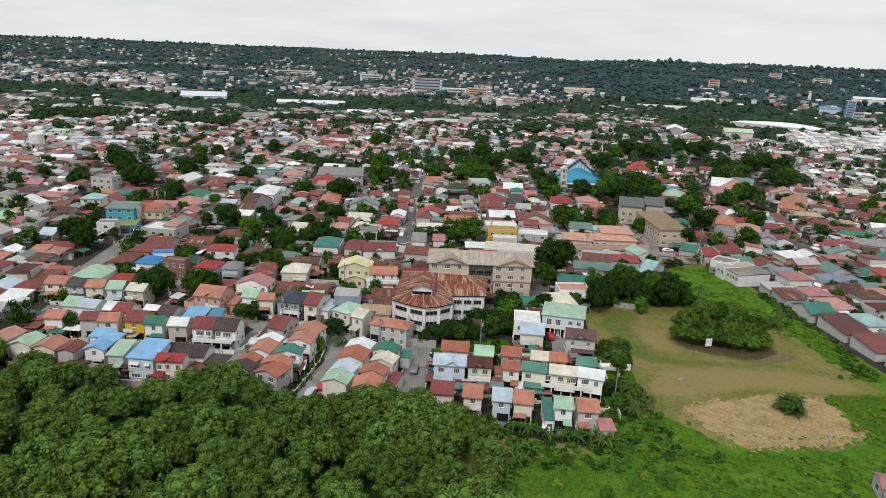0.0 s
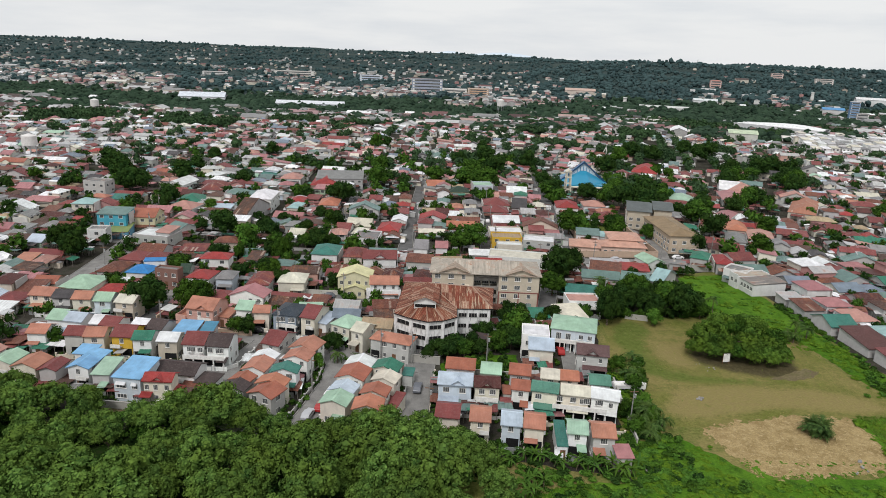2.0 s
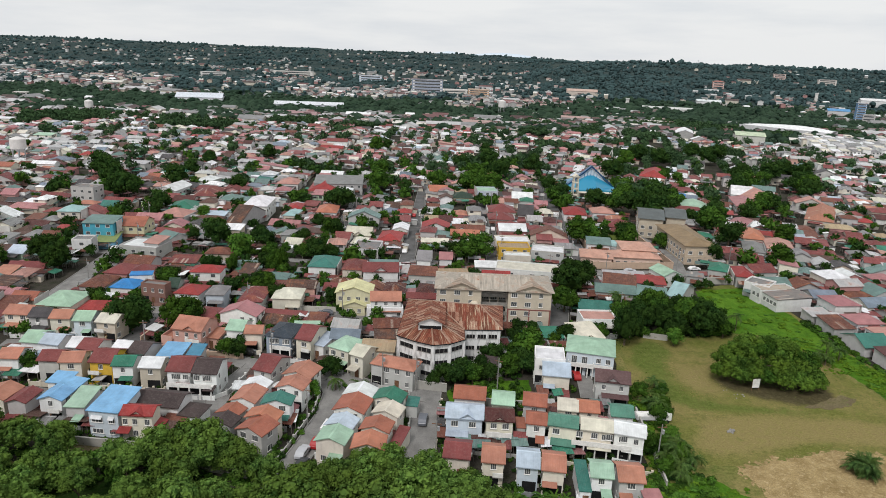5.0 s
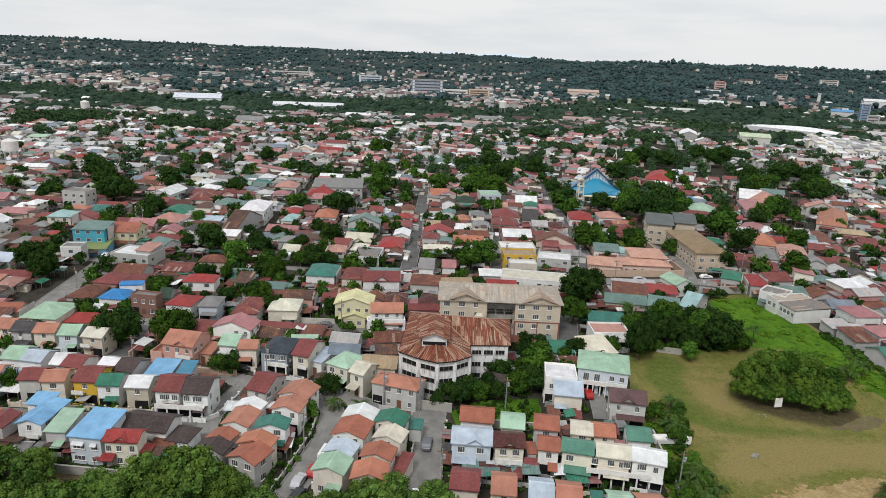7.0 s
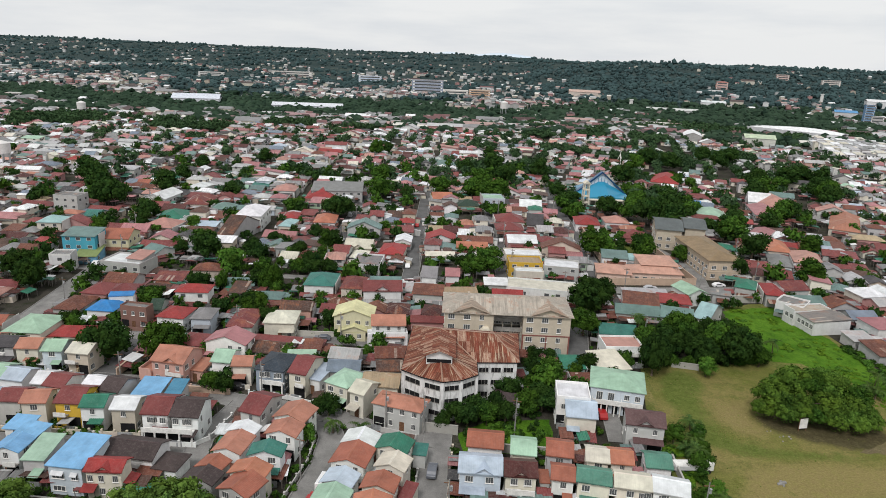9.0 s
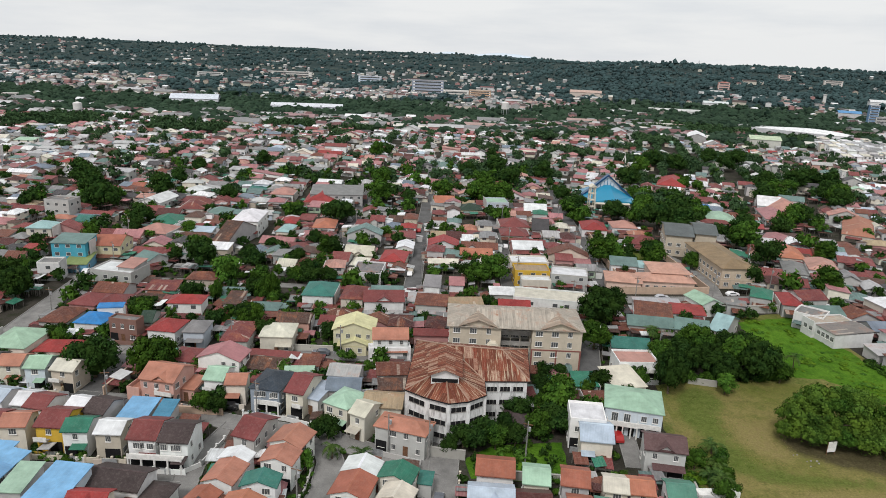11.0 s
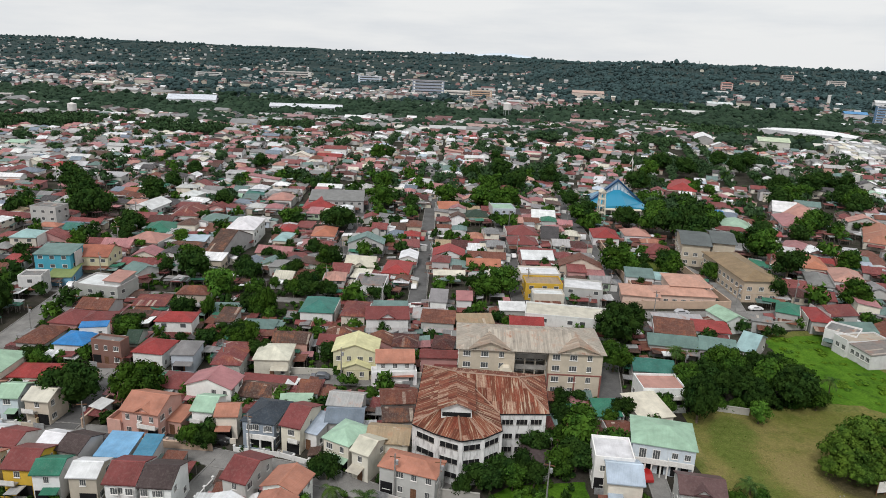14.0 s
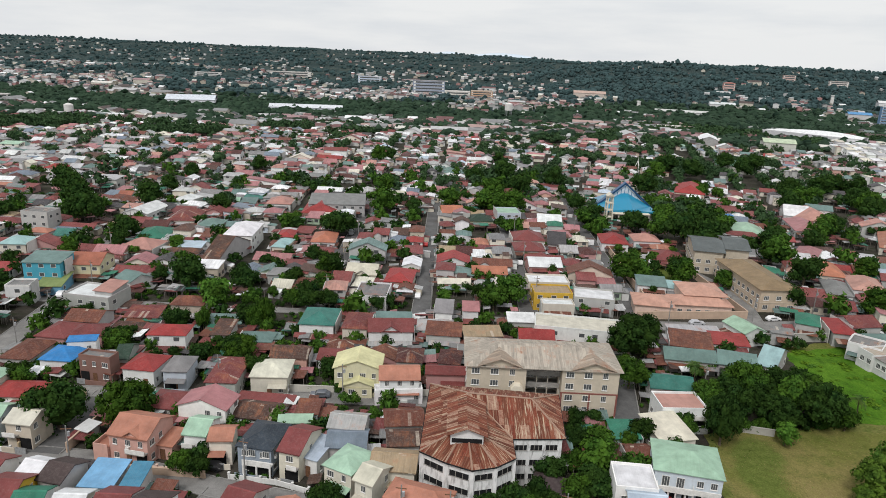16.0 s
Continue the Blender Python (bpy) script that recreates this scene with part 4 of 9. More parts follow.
house(21.6, 145.3, 4.3, 5.4, -6.8, 5.2, "g", "cream", "cream")
house(25.7, 145.0, 4.4, 5.3, -4.9, 5.2, "g", "orange", "cream")
house(19.7, 138.3, 5.9, 5.0, -10.0, 5.6, "g", "sage", "cream")
house(25.9, 137.4, 6.2, 5.2, -8.3, 5.6, "g", "cream", "cream")
house(32.0, 136.4, 6.1, 5.3, -14.1, 5.6, "g", "white", "white")
house(33.0, 147.1, 4.9, 5.5, -4.1, 3.4, "g", "sage", "white")
house(-0.6, 127.6, 5.0, 6.2, -5.2, 5.2, "g", "maroon", "cream")
house(5.7, 126.8, 4.3, 6.3, -3.6, 5.2, "g", "salmon", "cream")
house(11.7, 125.8, 4.2, 6.2, -5.3, 5.2, "g", "paleblue", "paleblue")
house(16.1, 125.2, 4.3, 6.3, -6.7, 5.2, "g", "salmon", "cream")
house(24.0, 123.6, 4.1, 5.5, -4.3, 5.2, "g", "palegreen", "white")
house(28.7, 123.0, 4.7, 6.0, -2.0, 5.2, "g", "salmon", "grey")
house(31.9, 118.8, 3.3, 4.1, 3.9, 3.2, "s", "pink", "grey")
house(21.1, 124.0, 2.2, 8.0, -1.8, 3.0, "s", "teal", "white")
house(20.6, 166.5, 6.8, 6.9, -4.6, 6.6, "f", "white", "white")
house(21.5, 161.6, 6.4, 7.7, -4.9, 5.0, "g", "paleblue", "cream")
green_house = house(31.4, 173.0, 11.7, 10.2, -11.9, 6.0, "h", "palegreen", "paleblue", pitch=0.30, plain_front=True)
# Flat panels on the wall, coloured as the shade inside carport, doors and window.
for x0, x1, z0, z1 in ((-4.7, -1.5, 0.1, 2.45), (-0.7, 0.4, 0.1, 2.2), (1.6, 2.6, 0.1, 2.2), (3.3, 4.6, 0.9, 2.2)):
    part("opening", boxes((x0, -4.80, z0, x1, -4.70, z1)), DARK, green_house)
part("balcony", boxes((-5.0, -6.1, 2.72, 1.0, -4.75, 2.90), (-5.0, -6.1, 2.90, 1.0, -6.0, 3.75), (-5.0, -6.0, 2.90, -4.9, -4.75, 3.75), (0.9, -6.0, 2.90, 1.0, -4.75, 3.75)), TRIM, green_house, "white balcony")
for lx in (-4.85, -1.9, 0.85):
    put(part("column", boxes((-0.13, -0.13, 0, 0.13, 0.13, 2.72)), TRIM, green_house), lx, -5.9, 0)
for lx, wide, z, high in ((-3.6, 1.3, 3.0, 2.0), (-1.2, 1.3, 3.0, 2.0), (2.0, 1.1, 3.7, 1.2), (4.2, 1.1, 3.7, 1.2)):
    put(part("window", WINDOW, TRIM, green_house), lx, -4.77, z, 0, wide, 1, high)
    part("pane", PANE, GLASS, green_house.children[-1])
house(33.3, 157.9, 7.7, 6.5, -8.1, 5.6, "g2", "plum", "grey")
house(38.9, 206.7, 9.8, 7.5, -5.1, 3.6, "g", "teal", "white")
house(37.5, 196.0, 9.5, 7.0, 3.8, 5.0, "f", "salmonpink", "white")
house(32.6, 187.1, 7.9, 9.2, 15.1, 3.4, "s", "cream", "cream")
house(7.2, 167.6, 6.5, 5.2, -18.6, 3.4, "h", "darkbrown", "grey")
house(48.1, 222.2, 12.6, 8.0, -7.4, 3.4, "g", "tealgrey", "grey")
house(59.2, 221.0, 9.1, 9.2, -14.6, 3.4, "g", "tealgrey", "grey")
house(68.8, 222.4, 4.8, 13.7, -36.8, 3.6, "g", "paleteal", "grey")
house(-30.5, 205.0, 10.6, 8.0, 1.4, 6.0, "G", "lightyellow", "lightyellow")
house(-29.9, 200.9, 6.6, 4.2, 1.4, 3.1, "G", "lightyellow", "lightyellow", front=False)
house(23.9, 186.3, 5.6, 6.2, 4.0, 3.0, "s", "green", "grey", near=False)
house(24.8, 179.8, 5.0, 4.6, 4.0, 2.8, "g", "rust", "grey", near=False)
house(-21.3, 202.0, 9.0, 7.4, 6.1, 5.2, "g", "salmon", "white")
house(-21.2, 198.6, 10.1, 3.0, 9.3, 3.6, "f", "white", "white")
house(-19.7, 213.4, 6.4, 8.0, -0.9, 4.0, "h", "darkred", "grey")
house(-10.3, 213.4, 5.5, 7.9, -5.2, 4.0, "h", "darkred", "grey")
house(-11.3, 205.3, 9.1, 4.5, 2.2, 4.6, "g", "maroon", "pink")
house(-34.4, 230.2, 6.8, 11.0, -1.1, 5.0, "h", "maroon", "cream")
house(-25.7, 228.1, 11.6, 8.8, 6.3, 5.0, "g2", "maroon", "white")
house(-44.4, 231.9, 9.3, 11.7, 0.0, 5.0, "h", "teal", "white")
house(-12.1, 229.0, 9.3, 7.5, -2.7, 4.0, "s", "rust", "grey")
house(-2.4, 228.8, 10.1, 5.9, 8.0, 4.0, "s", "tan", "grey")
house(11.3, 228.3, 9.2, 8.5, -1.5, 4.0, "g", "red", "grey")
house(-19.1, 185.7, 7.9, 6.6, 8.8, 4.0, "g", "rust", "grey")
house(-18.4, 178.2, 6.8, 5.8, 8.5, 4.2, "g", "brown", "grey")
house(-19.4, 169.8, 8.1, 6.7, -2.8, 5.0, "g", "tan", "cream")
house(-29.1, 181.8, 7.2, 6.3, -5.0, 5.0, "g", "tin", "grey")
house(-28.6, 177.1, 7.5, 6.7, 1.5, 4.2, "g", "greyblue", "grey")
house(-38.2, 188.6, 4.8, 5.2, 0.6, 3.4, "s", "rust", "grey")
house(-39.9, 184.7, 6.7, 3.7, 6.6, 3.2, "g", "palegreen", "grey")
house(-87.2, 202.5, 7.4, 3.2, -8.6, 6.2, "f", "grey", "brick")
house(-77.1, 203.3, 7.7, 8.1, -5.5, 4.2, "h", "red", "white")
house(-69.3, 202.4, 5.6, 7.9, 2.1, 4.6, "h", "grey", "paleblue")
house(-58.2, 200.8, 6.8, 12.4, 1.7, 4.6, "h", "maroon", "grey")
house(-49.1, 202.5, 8.4, 9.0, 3.2, 4.6, "h", "cream", "cream")
house(-96.9, 206.1, 7.8, 7.9, -2.1, 4.0, "h", "brightblue", "white")
house(-94.5, 209.7, 6.4, 3.0, 13.2, 6.0, "s", "brightblue", "white")
house(-103.7, 217.1, 7.9, 9.4, -5.6, 4.6, "h", "maroon", "pink")
house(-97.5, 217.7, 8.3, 7.5, 10.4, 4.6, "h", "maroon", "pink")
house(-106.3, 208.1, 7.6, 10.6, -2.7, 3.6, "h", "rust", "grey")
house(-77.9, 218.2, 9.5, 6.8, 3.6, 5.4, "h", "red", "white")
house(-66.7, 223.5, 4.9, 8.3, 0.0, 4.0, "s", "brown", "grey")
house(-84.3, 209.2, 3.4, 8.4, 6.0, 3.6, "g", "darkgreen", "grey")
house(-131.4, 259.6, 11.5, 9.2, 3.2, 8.0, "s", "tealgrey", "brightcyan")
house(-123.1, 267.6, 10.5, 11.5, 4.0, 5.6, "g", "terracotta", "lightyellow")
house(-125.1, 250.9, 7.4, 10.3, 10.1, 4.0, "s", "olive", "skyblue")
house(-130.2, 244.2, 6.4, 5.6, 7.4, 6.0, "f", "grey", "white")
house(-107.0, 240.4, 13.4, 9.6, -9.0, 6.2, "f", "white", "grey")
house(-103.4, 241.0, 5.8, 7.6, -9.0, 6.9, "s", "salmonpink", "grey")
house(-103.5, 254.2, 8.0, 7.9, -33.0, 5.0, "g", "tealgrey", "white")
house(-85.5, 283.6, 6.5, 25.9, -10.0, 5.2, "g", "brown", "grey")
house(-87.4, 307.6, 10.6, 18.1, 2.6, 6.4, "h", "white", "white")
house(-118.5, 303.9, 11.4, 14.4, 9.7, 4.2, "h", "green", "white")
house(-116.6, 289.9, 12.9, 11.8, -7.7, 4.2, "h", "salmonpink", "white")
house(-101.2, 284.8, 12.3, 6.0, 5.3, 4.0, "h", "brown", "grey")
house(-100.6, 291.9, 8.4, 6.8, 1.4, 4.0, "s", "paleblue", "white")
house(-136.7, 336.6, 11.3, 17.2, -7.1, 4.8, "G", "white", "white")
house(-127.7, 358.5, 8.3, 12.1, -13.3, 5.0, "h", "white", "cream")
house(-165.6, 313.1, 10.6, 7.6, -5.7, 9.0, "f", "grey", "grey")
house(-156.3, 284.3, 9.3, 9.2, 5.4, 5.4, "h", "paleteal", "cream")
house(-157.5, 298.7, 8.8, 5.4, -2.4, 4.8, "h", "salmon", "grey")
house(-117.2, 330.6, 10.9, 19.0, 4.3, 4.6, "h", "maroon", "cream")
house(-87.1, 360.9, 11.2, 12.7, 2.6, 5.0, "h", "salmonpink", "white")
house(-103.6, 320.1, 9.4, 10.7, 1.8, 4.6, "h", "tealgrey", "grey")
house(-63.0, 266.2, 8.5, 6.9, 4.1, 4.6, "h", "grey", "grey")
house(-69.8, 295.3, 5.5, 11.3, -4.6, 5.2, "h", "paleteal", "cream")
house(-71.9, 309.9, 6.5, 10.0, 2.1, 4.6, "h", "red", "cream")
house(-67.7, 353.7, 14.6, 20.7, 3.6, 4.6, "h", "red", "cream")
house(-62.5, 364.7, 24.7, 15.7, 6.4, 5.6, "s", "grey", "grey")
house(-11.3, 357.7, 10.1, 11.1, 8.2, 5.0, "g", "orange", "yellow")
house(0.8, 347.5, 11.2, 10.3, 7.1, 4.4, "h", "darkgreen", "lightyellow")
house(13.0, 360.3, 10.3, 10.8, 6.9, 5.8, "f", "palegreen", "paleblue")
house(-9.9, 287.2, 11.7, 9.5, 0.3, 4.6, "G", "red", "white")
house(-9.6, 265.8, 10.6, 5.2, 4.0, 4.2, "g", "cream", "cream")
house(1.8, 278.1, 11.9, 7.9, 1.3, 4.2, "g", "orange", "white")
house(-38.2, 270.5, 10.3, 10.0, -2.7, 5.0, "g2", "cream", "cream")
house(-23.4, 280.4, 6.5, 9.0, -0.8, 5.0, "G", "white", "white")
house(-26.2, 267.8, 9.0, 13.3, -3.4, 4.6, "h", "red", "cream")
house(-33.4, 255.2, 9.3, 11.9, -2.3, 4.6, "f", "grey", "white")
house(-57.3, 307.1, 9.2, 13.6, 3.6, 4.6, "h", "orange", "white")
house(29.1, 317.7, 7.2, 15.5, -5.7, 4.8, "g", "darkgrey", "grey")
house(30.1, 347.2, 10.6, 12.3, -3.0, 5.2, "g", "white", "white")
house(18.4, 321.2, 12.7, 12.7, 2.7, 4.6, "h", "maroon", "cream")
house(17.4, 306.6, 11.6, 10.8, 2.1, 4.6, "h", "maroon", "grey")
house(20.7, 287.9, 11.7, 10.1, 3.7, 4.6, "g", "white", "pink")
house(19.8, 273.0, 13.0, 8.1, 2.8, 4.4, "f", "white", "cream")
house(19.3, 259.8, 11.4, 7.9, 2.4, 5.6, "f", "tan", "yellow")
house(31.6, 258.0, 11.6, 9.0, -8.0, 5.4, "f", "white", "grey")
house(53.6, 276.2, 9.6, 8.4, -8.0, 3.6, "s", "tealgrey", "white", near=False)
house(60.6, 274.4, 5.6, 6.4, -8.0, 3.4, "s", "paleteal", "white", near=False)
house(20.1, 252.0, 9.2, 4.8, 1.8, 4.6, "f", "white", "cream")
house(23.6, 233.2, 24.0, 9.0, -7.0, 6.0, "f", "cream", "white")
house(8.5, 239.3, 7.7, 5.8, 1.7, 4.0, "s", "white", "grey")
house(-12.2, 243.5, 5.2, 10.3, -3.0, 4.8, "g", "grey", "white")
house(-5.1, 244.4, 4.8, 7.7, 0.9, 4.8, "g", "pink", "white")
house(51.5, 321.3, 10.8, 14.1, -3.9, 5.0, "h", "red", "white")
house(64.7, 324.9, 11.0, 10.4, -0.9, 5.0, "h", "salmonpink", "white")
house(68.7, 316.4, 8.5, 5.5, -5.7, 4.0, "h", "salmon", "white")
house(67.3, 304.8, 11.8, 12.1, -5.8, 4.0, "h", "maroon", "white")
house(114.4, 349.9, 12.5, 16.5, -12.1, 4.6, "h", "palegreen", "white")
house(157.1, 382.4, 18.1, 27.1, -8.1, 4.6, "h", "salmonpink", "cream")
house(151.4, 384.6, 11.2, 17.8, -18.4, 5.0, "g", "white", "white")
house(143.6, 360.7, 11.7, 24.5, -12.0, 4.6, "h", "pink", "white")
house(120.2, 294.6, 9.0, 17.5, -13.5, 4.8, "h", "orange", "cream")
house(112.5, 274.5, 8.0, 15.3, -18.7, 4.8, "h", "grey", "white")
house(124.7, 279.9, 10.4, 16.4, -17.6, 4.8, "h", "salmonpink", "white")
house(124.1, 316.3, 8.6, 18.2, -34.1, 4.4, "h", "pink", "cream")
house(118.2, 433.7, 15.9, 29.1, -19.5, 5.0, "h", "red", "cream")
house(69.3, 240.7, 9.3, 7.4, -72.0, 4.0, "g", "palegreen", "white")
house(78.8, 239.5, 5.8, 3.9, -16.1, 3.6, "s", "grey", "grey")
house(89.5, 247.3, 6.4, 9.6, -25.2, 4.4, "h", "green", "grey")
house(96.7, 244.1, 6.4, 11.9, -12.3, 4.0, "h", "red", "grey")
house(51.8, 231.7, 10.8, 9.5, -12.0, 3.0, "s", "rust", "grey")
house(62.2, 233.3, 9.7, 7.0, -6.9, 3.0, "s", "red", "white")
house(54.8, 237.9, 14.1, 6.2, -0.4, 3.0, "s", "tin", "grey")
house(97.4, 232.0, 7.7, 7.5, -39.8, 5.0, "f", "grey", "white")
house(172.9, 342.2, 12.5, 38.5, -29.2, 4.6, "h", "salmon", "cream")
house(-66.6, 190.0, 8.0, 7.5, -6, 2.9, "h", "maroon", "grey")
house(-97.5, 191.5, 10.0, 7.0, 3, 2.9, "h", "red", "cream")
house(-47.5, 188.0, 10.0, 7.0, -8, 2.6, "g", "brown", "grey")
house(-48.0, 193.3, 12.0, 3.4, -4, 2.3, "s", "maroon", "grey")
house(-78.0, 180.0, 3.4, 3.4, -20, 2.2, "s", "white", "grey")
house(-85.6, 138.9, 4.2, 5.6, -2, 5.0, "G", "maroon", "grey")
house(-91.0, 140.0, 6.0, 6.0, -6, 5.0, "G", "salmon", "cream")
house(-97.4, 141.8, 5.6, 6.0, -6, 4.8, "G", "palegreen", "cream")
house(-104.0, 144.0, 6.0, 6.5, -8, 4.8, "G", "salmonpink", "white")
house(-82.3, 146.3, 4.6, 4.4, -3, 5.2, "s", "skyblue", "white")
house(79.4, 104.8, 4.6, 5.4, -14, 2.8, "g", "pink", "grey", near=False)
house(107.0, 203.5, 7.0, 8.5, 8, 2.7, "s", "rust", "grey")
house(109.0, 191.5, 8.5, 9.5, 8, 2.9, "g", "teal", "grey")
house(111.8, 179.5, 9.0, 12.5, 8, 2.6, "s", "darkred", "grey")
house(105.8, 211.5, 7.0, 6.0, 8, 2.6, "s", "tin", "grey")
house(113.5, 167.0, 8.5, 10.5, 8, 2.6, "s", "maroon", "grey")
house(116.0, 155.0, 8.5, 11.0, 8, 2.7, "g", "grey", "grey")
house(118.0, 196.5, 8.0, 10.0, 8, 3.0, "h", "salmonpink", "white")
house(116.5, 207.0, 9.0, 8.0, 8, 3.0, "h", "pink", "white")
house(121.0, 184.0, 8.0, 10.0, 8, 3.0, "h", "paleteal", "white")
house(115.0, 217.5, 8.5, 9.0, 8, 4.6, "h", "pink", "white")
house(123.5, 172.0, 8.0, 10.0, 8, 3.0, "h", "tealgrey", "cream")


# ---- trees ----
def lump(bm, rnd, centre, radius, rough=0.25, simple=False):
    """An uneven low-poly clump."""
    got = (bmesh.ops.create_cone(bm, cap_ends=False, segments=5, radius1=1.0, radius2=0.35, depth=1.6) if simple else bmesh.ops.create_icosphere(bm, subdivisions=1, radius=1.0))["verts"]
    for v in got:
        v.co = Vector(centre) + Vector((v.co.x * radius[0], v.co.y * radius[1], v.co.z * radius[2])) * rnd.uniform(1 - rough, 1 + rough)


def crown_mesh(seed, leaves, size, flat=0.8, lobes=9, spread=0.62, tops=4, clumps=0):
    """A crown of radius 1 about the origin: many tilted leaf clumps over several lobes, or over many small clumps round a dome."""
    rnd = random.Random(seed)
    parts = [((0, 0, 0.05), 0.62)] if not clumps else [((0, 0, -0.05), 0.85)]
    turn = rnd.uniform(0, 6.28)
    for k in range(clumps):
        rise = 0.97 - 1.30 * (k + 0.5) / clumps
        a, out = turn + 2.39996 * k + rnd.uniform(-0.35, 0.35), rnd.uniform(0.55, 0.76)
        wide = math.sqrt(1 - rise * rise) * out
        parts.append(((wide * math.cos(a), wide * math.sin(a), rise * out * flat), rnd.uniform(0.17, 0.31)))
    for k in range(0 if clumps else lobes):
        a = 2 * math.pi * (k + rnd.uniform(-0.3, 0.3)) / lobes
        rr = rnd.uniform(0.35, spread)
        parts.append(((rr * math.cos(a), rr * math.sin(a), rnd.uniform(-0.35, 0.5) * flat), rnd.uniform(0.26, 0.46)))
    for k in range(0 if clumps else tops):
        parts.append(((rnd.uniform(-0.3, 0.3), rnd.uniform(-0.3, 0.3), rnd.uniform(0.35, 0.62) * flat), rnd.uniform(0.26, 0.4)))
    bm = bmesh.new()
    for c, r in parts:
        lump(bm, rnd, c, (r * 0.64, r * 0.64, r * 0.54 * flat + 0.05), simple=leaves < 200)
    verts = [tuple(v.co) for v in bm.verts]
    faces = [tuple(v.index for v in f.verts) for f in bm.faces]
    bm.verts.index_update()
    bm.free()
    weights = [r * r if not clumps or k else 0.12 for k, (_, r) in enumerate(parts)]
    loose = 0.36 if clumps else 0.52
    for _ in range(leaves):
        c, r = rnd.choices(parts, weights)[0]
        d = Vector((rnd.gauss(0, 1), rnd.gauss(0, 1), rnd.gauss(0.25, 0.9))).normalized()
        p = Vector(c) + Vector((d.x, d.y, d.z * flat)) * r * (rnd.uniform(0.84, 1.12) if clumps else rnd.uniform(0.68, 1.14))
        nrm = (d + Vector((rnd.uniform(-1, 1), rnd.uniform(-1, 1), rnd.uniform(-0.5, 1))) * loose).normalized()
        u = nrm.orthogonal().normalized()
        u.rotate(Matrix.Rotation(rnd.uniform(0, 6.283), 3, nrm))
        w = nrm.cross(u)
        s = size * rnd.uniform(0.6, 1.35)
        k = len(verts)
        tip = nrm * s * 0.35
        for q in (u * s * 0.5 - tip * 0.5, w * s * 0.62, -u * s * 0.5 - tip * 0.5, -w * s * 0.62):
            verts.append(tuple(p + q))
        faces.append((k, k + 1, k + 2, k + 3) if leaves > 200 else (k, k + 1, k + 3))
    me = bpy.data.meshes.new("crown")
    me.from_pydata(verts, [], faces)
    return me


def trunk_mesh(seed):
    """A tapered trunk of height 1 with four limbs."""
    rnd = random.Random(seed)
    bm = bmesh.new()
    tube(bm, (0, 0, -0.05), (0.02, 0.01, 0.55), 0.055, 0.04)
    for k in range(4):
        a = k * 1.57 + rnd.uniform(-0.4, 0.4)
        tube(bm, (0.02, 0.01, 0.5), (0.32 * math.cos(a), 0.32 * math.sin(a), rnd.uniform(0.8, 1.0)), 0.032, 0.014, 6)
    me = mesh_of(bm, "trunk")
    me.materials.append(BARK)
    return me


def crowns(mat, seeds, *args, **kw):
    out = []
    for s in seeds:
        me = crown_mesh(s, *args, **kw)
        me.materials.append(mat)
        out.append(me)
    return out


TRUNKS = [trunk_mesh(s) for s in range(3)]
CROWNS = {
    "b": crowns(LEAF, (1, 2, 3), 1300, 0.112, lobes=10),
    "d": crowns(LEAF_DARK, (4, 5, 6), 1300, 0.112, lobes=10),
    "l": crowns(LEAF_LIGHT, (7, 8), 1300, 0.112, lobes=10),
    "B": crowns(LEAF, (1, 2, 3), 2300, 0.074, clumps=26),
    "D": crowns(LEAF_DARK, (4, 5, 6), 2300, 0.074, clumps=26),
    "u": crowns(LEAF, (15, 16, 17), 320, 0.22, lobes=6, tops=3),
    "v": crowns(LEAF_DARK, (18, 19, 20), 320, 0.22, lobes=6, tops=3),
    "f": crowns(LEAF_WOOD, (11, 12, 13, 14), 2350, 0.075, flat=0.85, clumps=30),
    "m": crowns(LEAF_DARK, (31, 32, 33, 34), 120, 0.36, lobes=5, tops=2),
    "t": crowns(LEAF_DARK, (35, 36, 37, 38), 44, 0.46, lobes=3, tops=1, spread=0.55),
}
GREAT_CROWNS = crowns(LEAF_GREAT, (1, 2, 3), 1900, 0.080, clumps=22)
TREES, DISTANT_TREES = [], []
KINDS = {"b": "leafy green", "d": "dense dark green", "l": "light green", "f": "dense green", "m": "dense dark green", "n": "slender green", "u": "small leafy green", "v": "small dense dark green"}


def tree(x, y, r, kind="b", lift=None, z=0.0, stretch=1.0):
    """A broadleaf tree with crown radius r."""
    if y > 300:
        DISTANT_TREES.append((x, y, r, kind))
        TREES.append((x, y, r))
        return None
    k = len(TREES)
    rnd = random.Random(k * 13 + 5)
    if kind == "n":
        use, stretch = "b", 1.7
    else:
        use = kind.upper() if kind in "bd" and r > 3.9 and y < 240 else kind
    flat = (0.96 if use == "f" else 1.16) * stretch
    mid = lift if lift is not None else r * 0.86 * stretch + 0.25
    t = thing("tree", f"{KINDS[kind]} broadleaf tree", "tree", x, y, z, rnd.uniform(0, 360), "trees of the wood" if kind == "f" else "garden trees")
    put(part("trunk", TRUNKS[k % 3], BARK, t), 0, 0, 0, 0, r * 1.2, r * 1.2, mid + 0.1 * r)
    put(part("crown", CROWNS[use][k % len(CROWNS[use])], LEAF, t), 0, 0, mid, 0, r * rnd.uniform(0.92, 1.08), r * rnd.uniform(0.92, 1.08), r * flat)
    TREES.append((x, y, r))
    return t


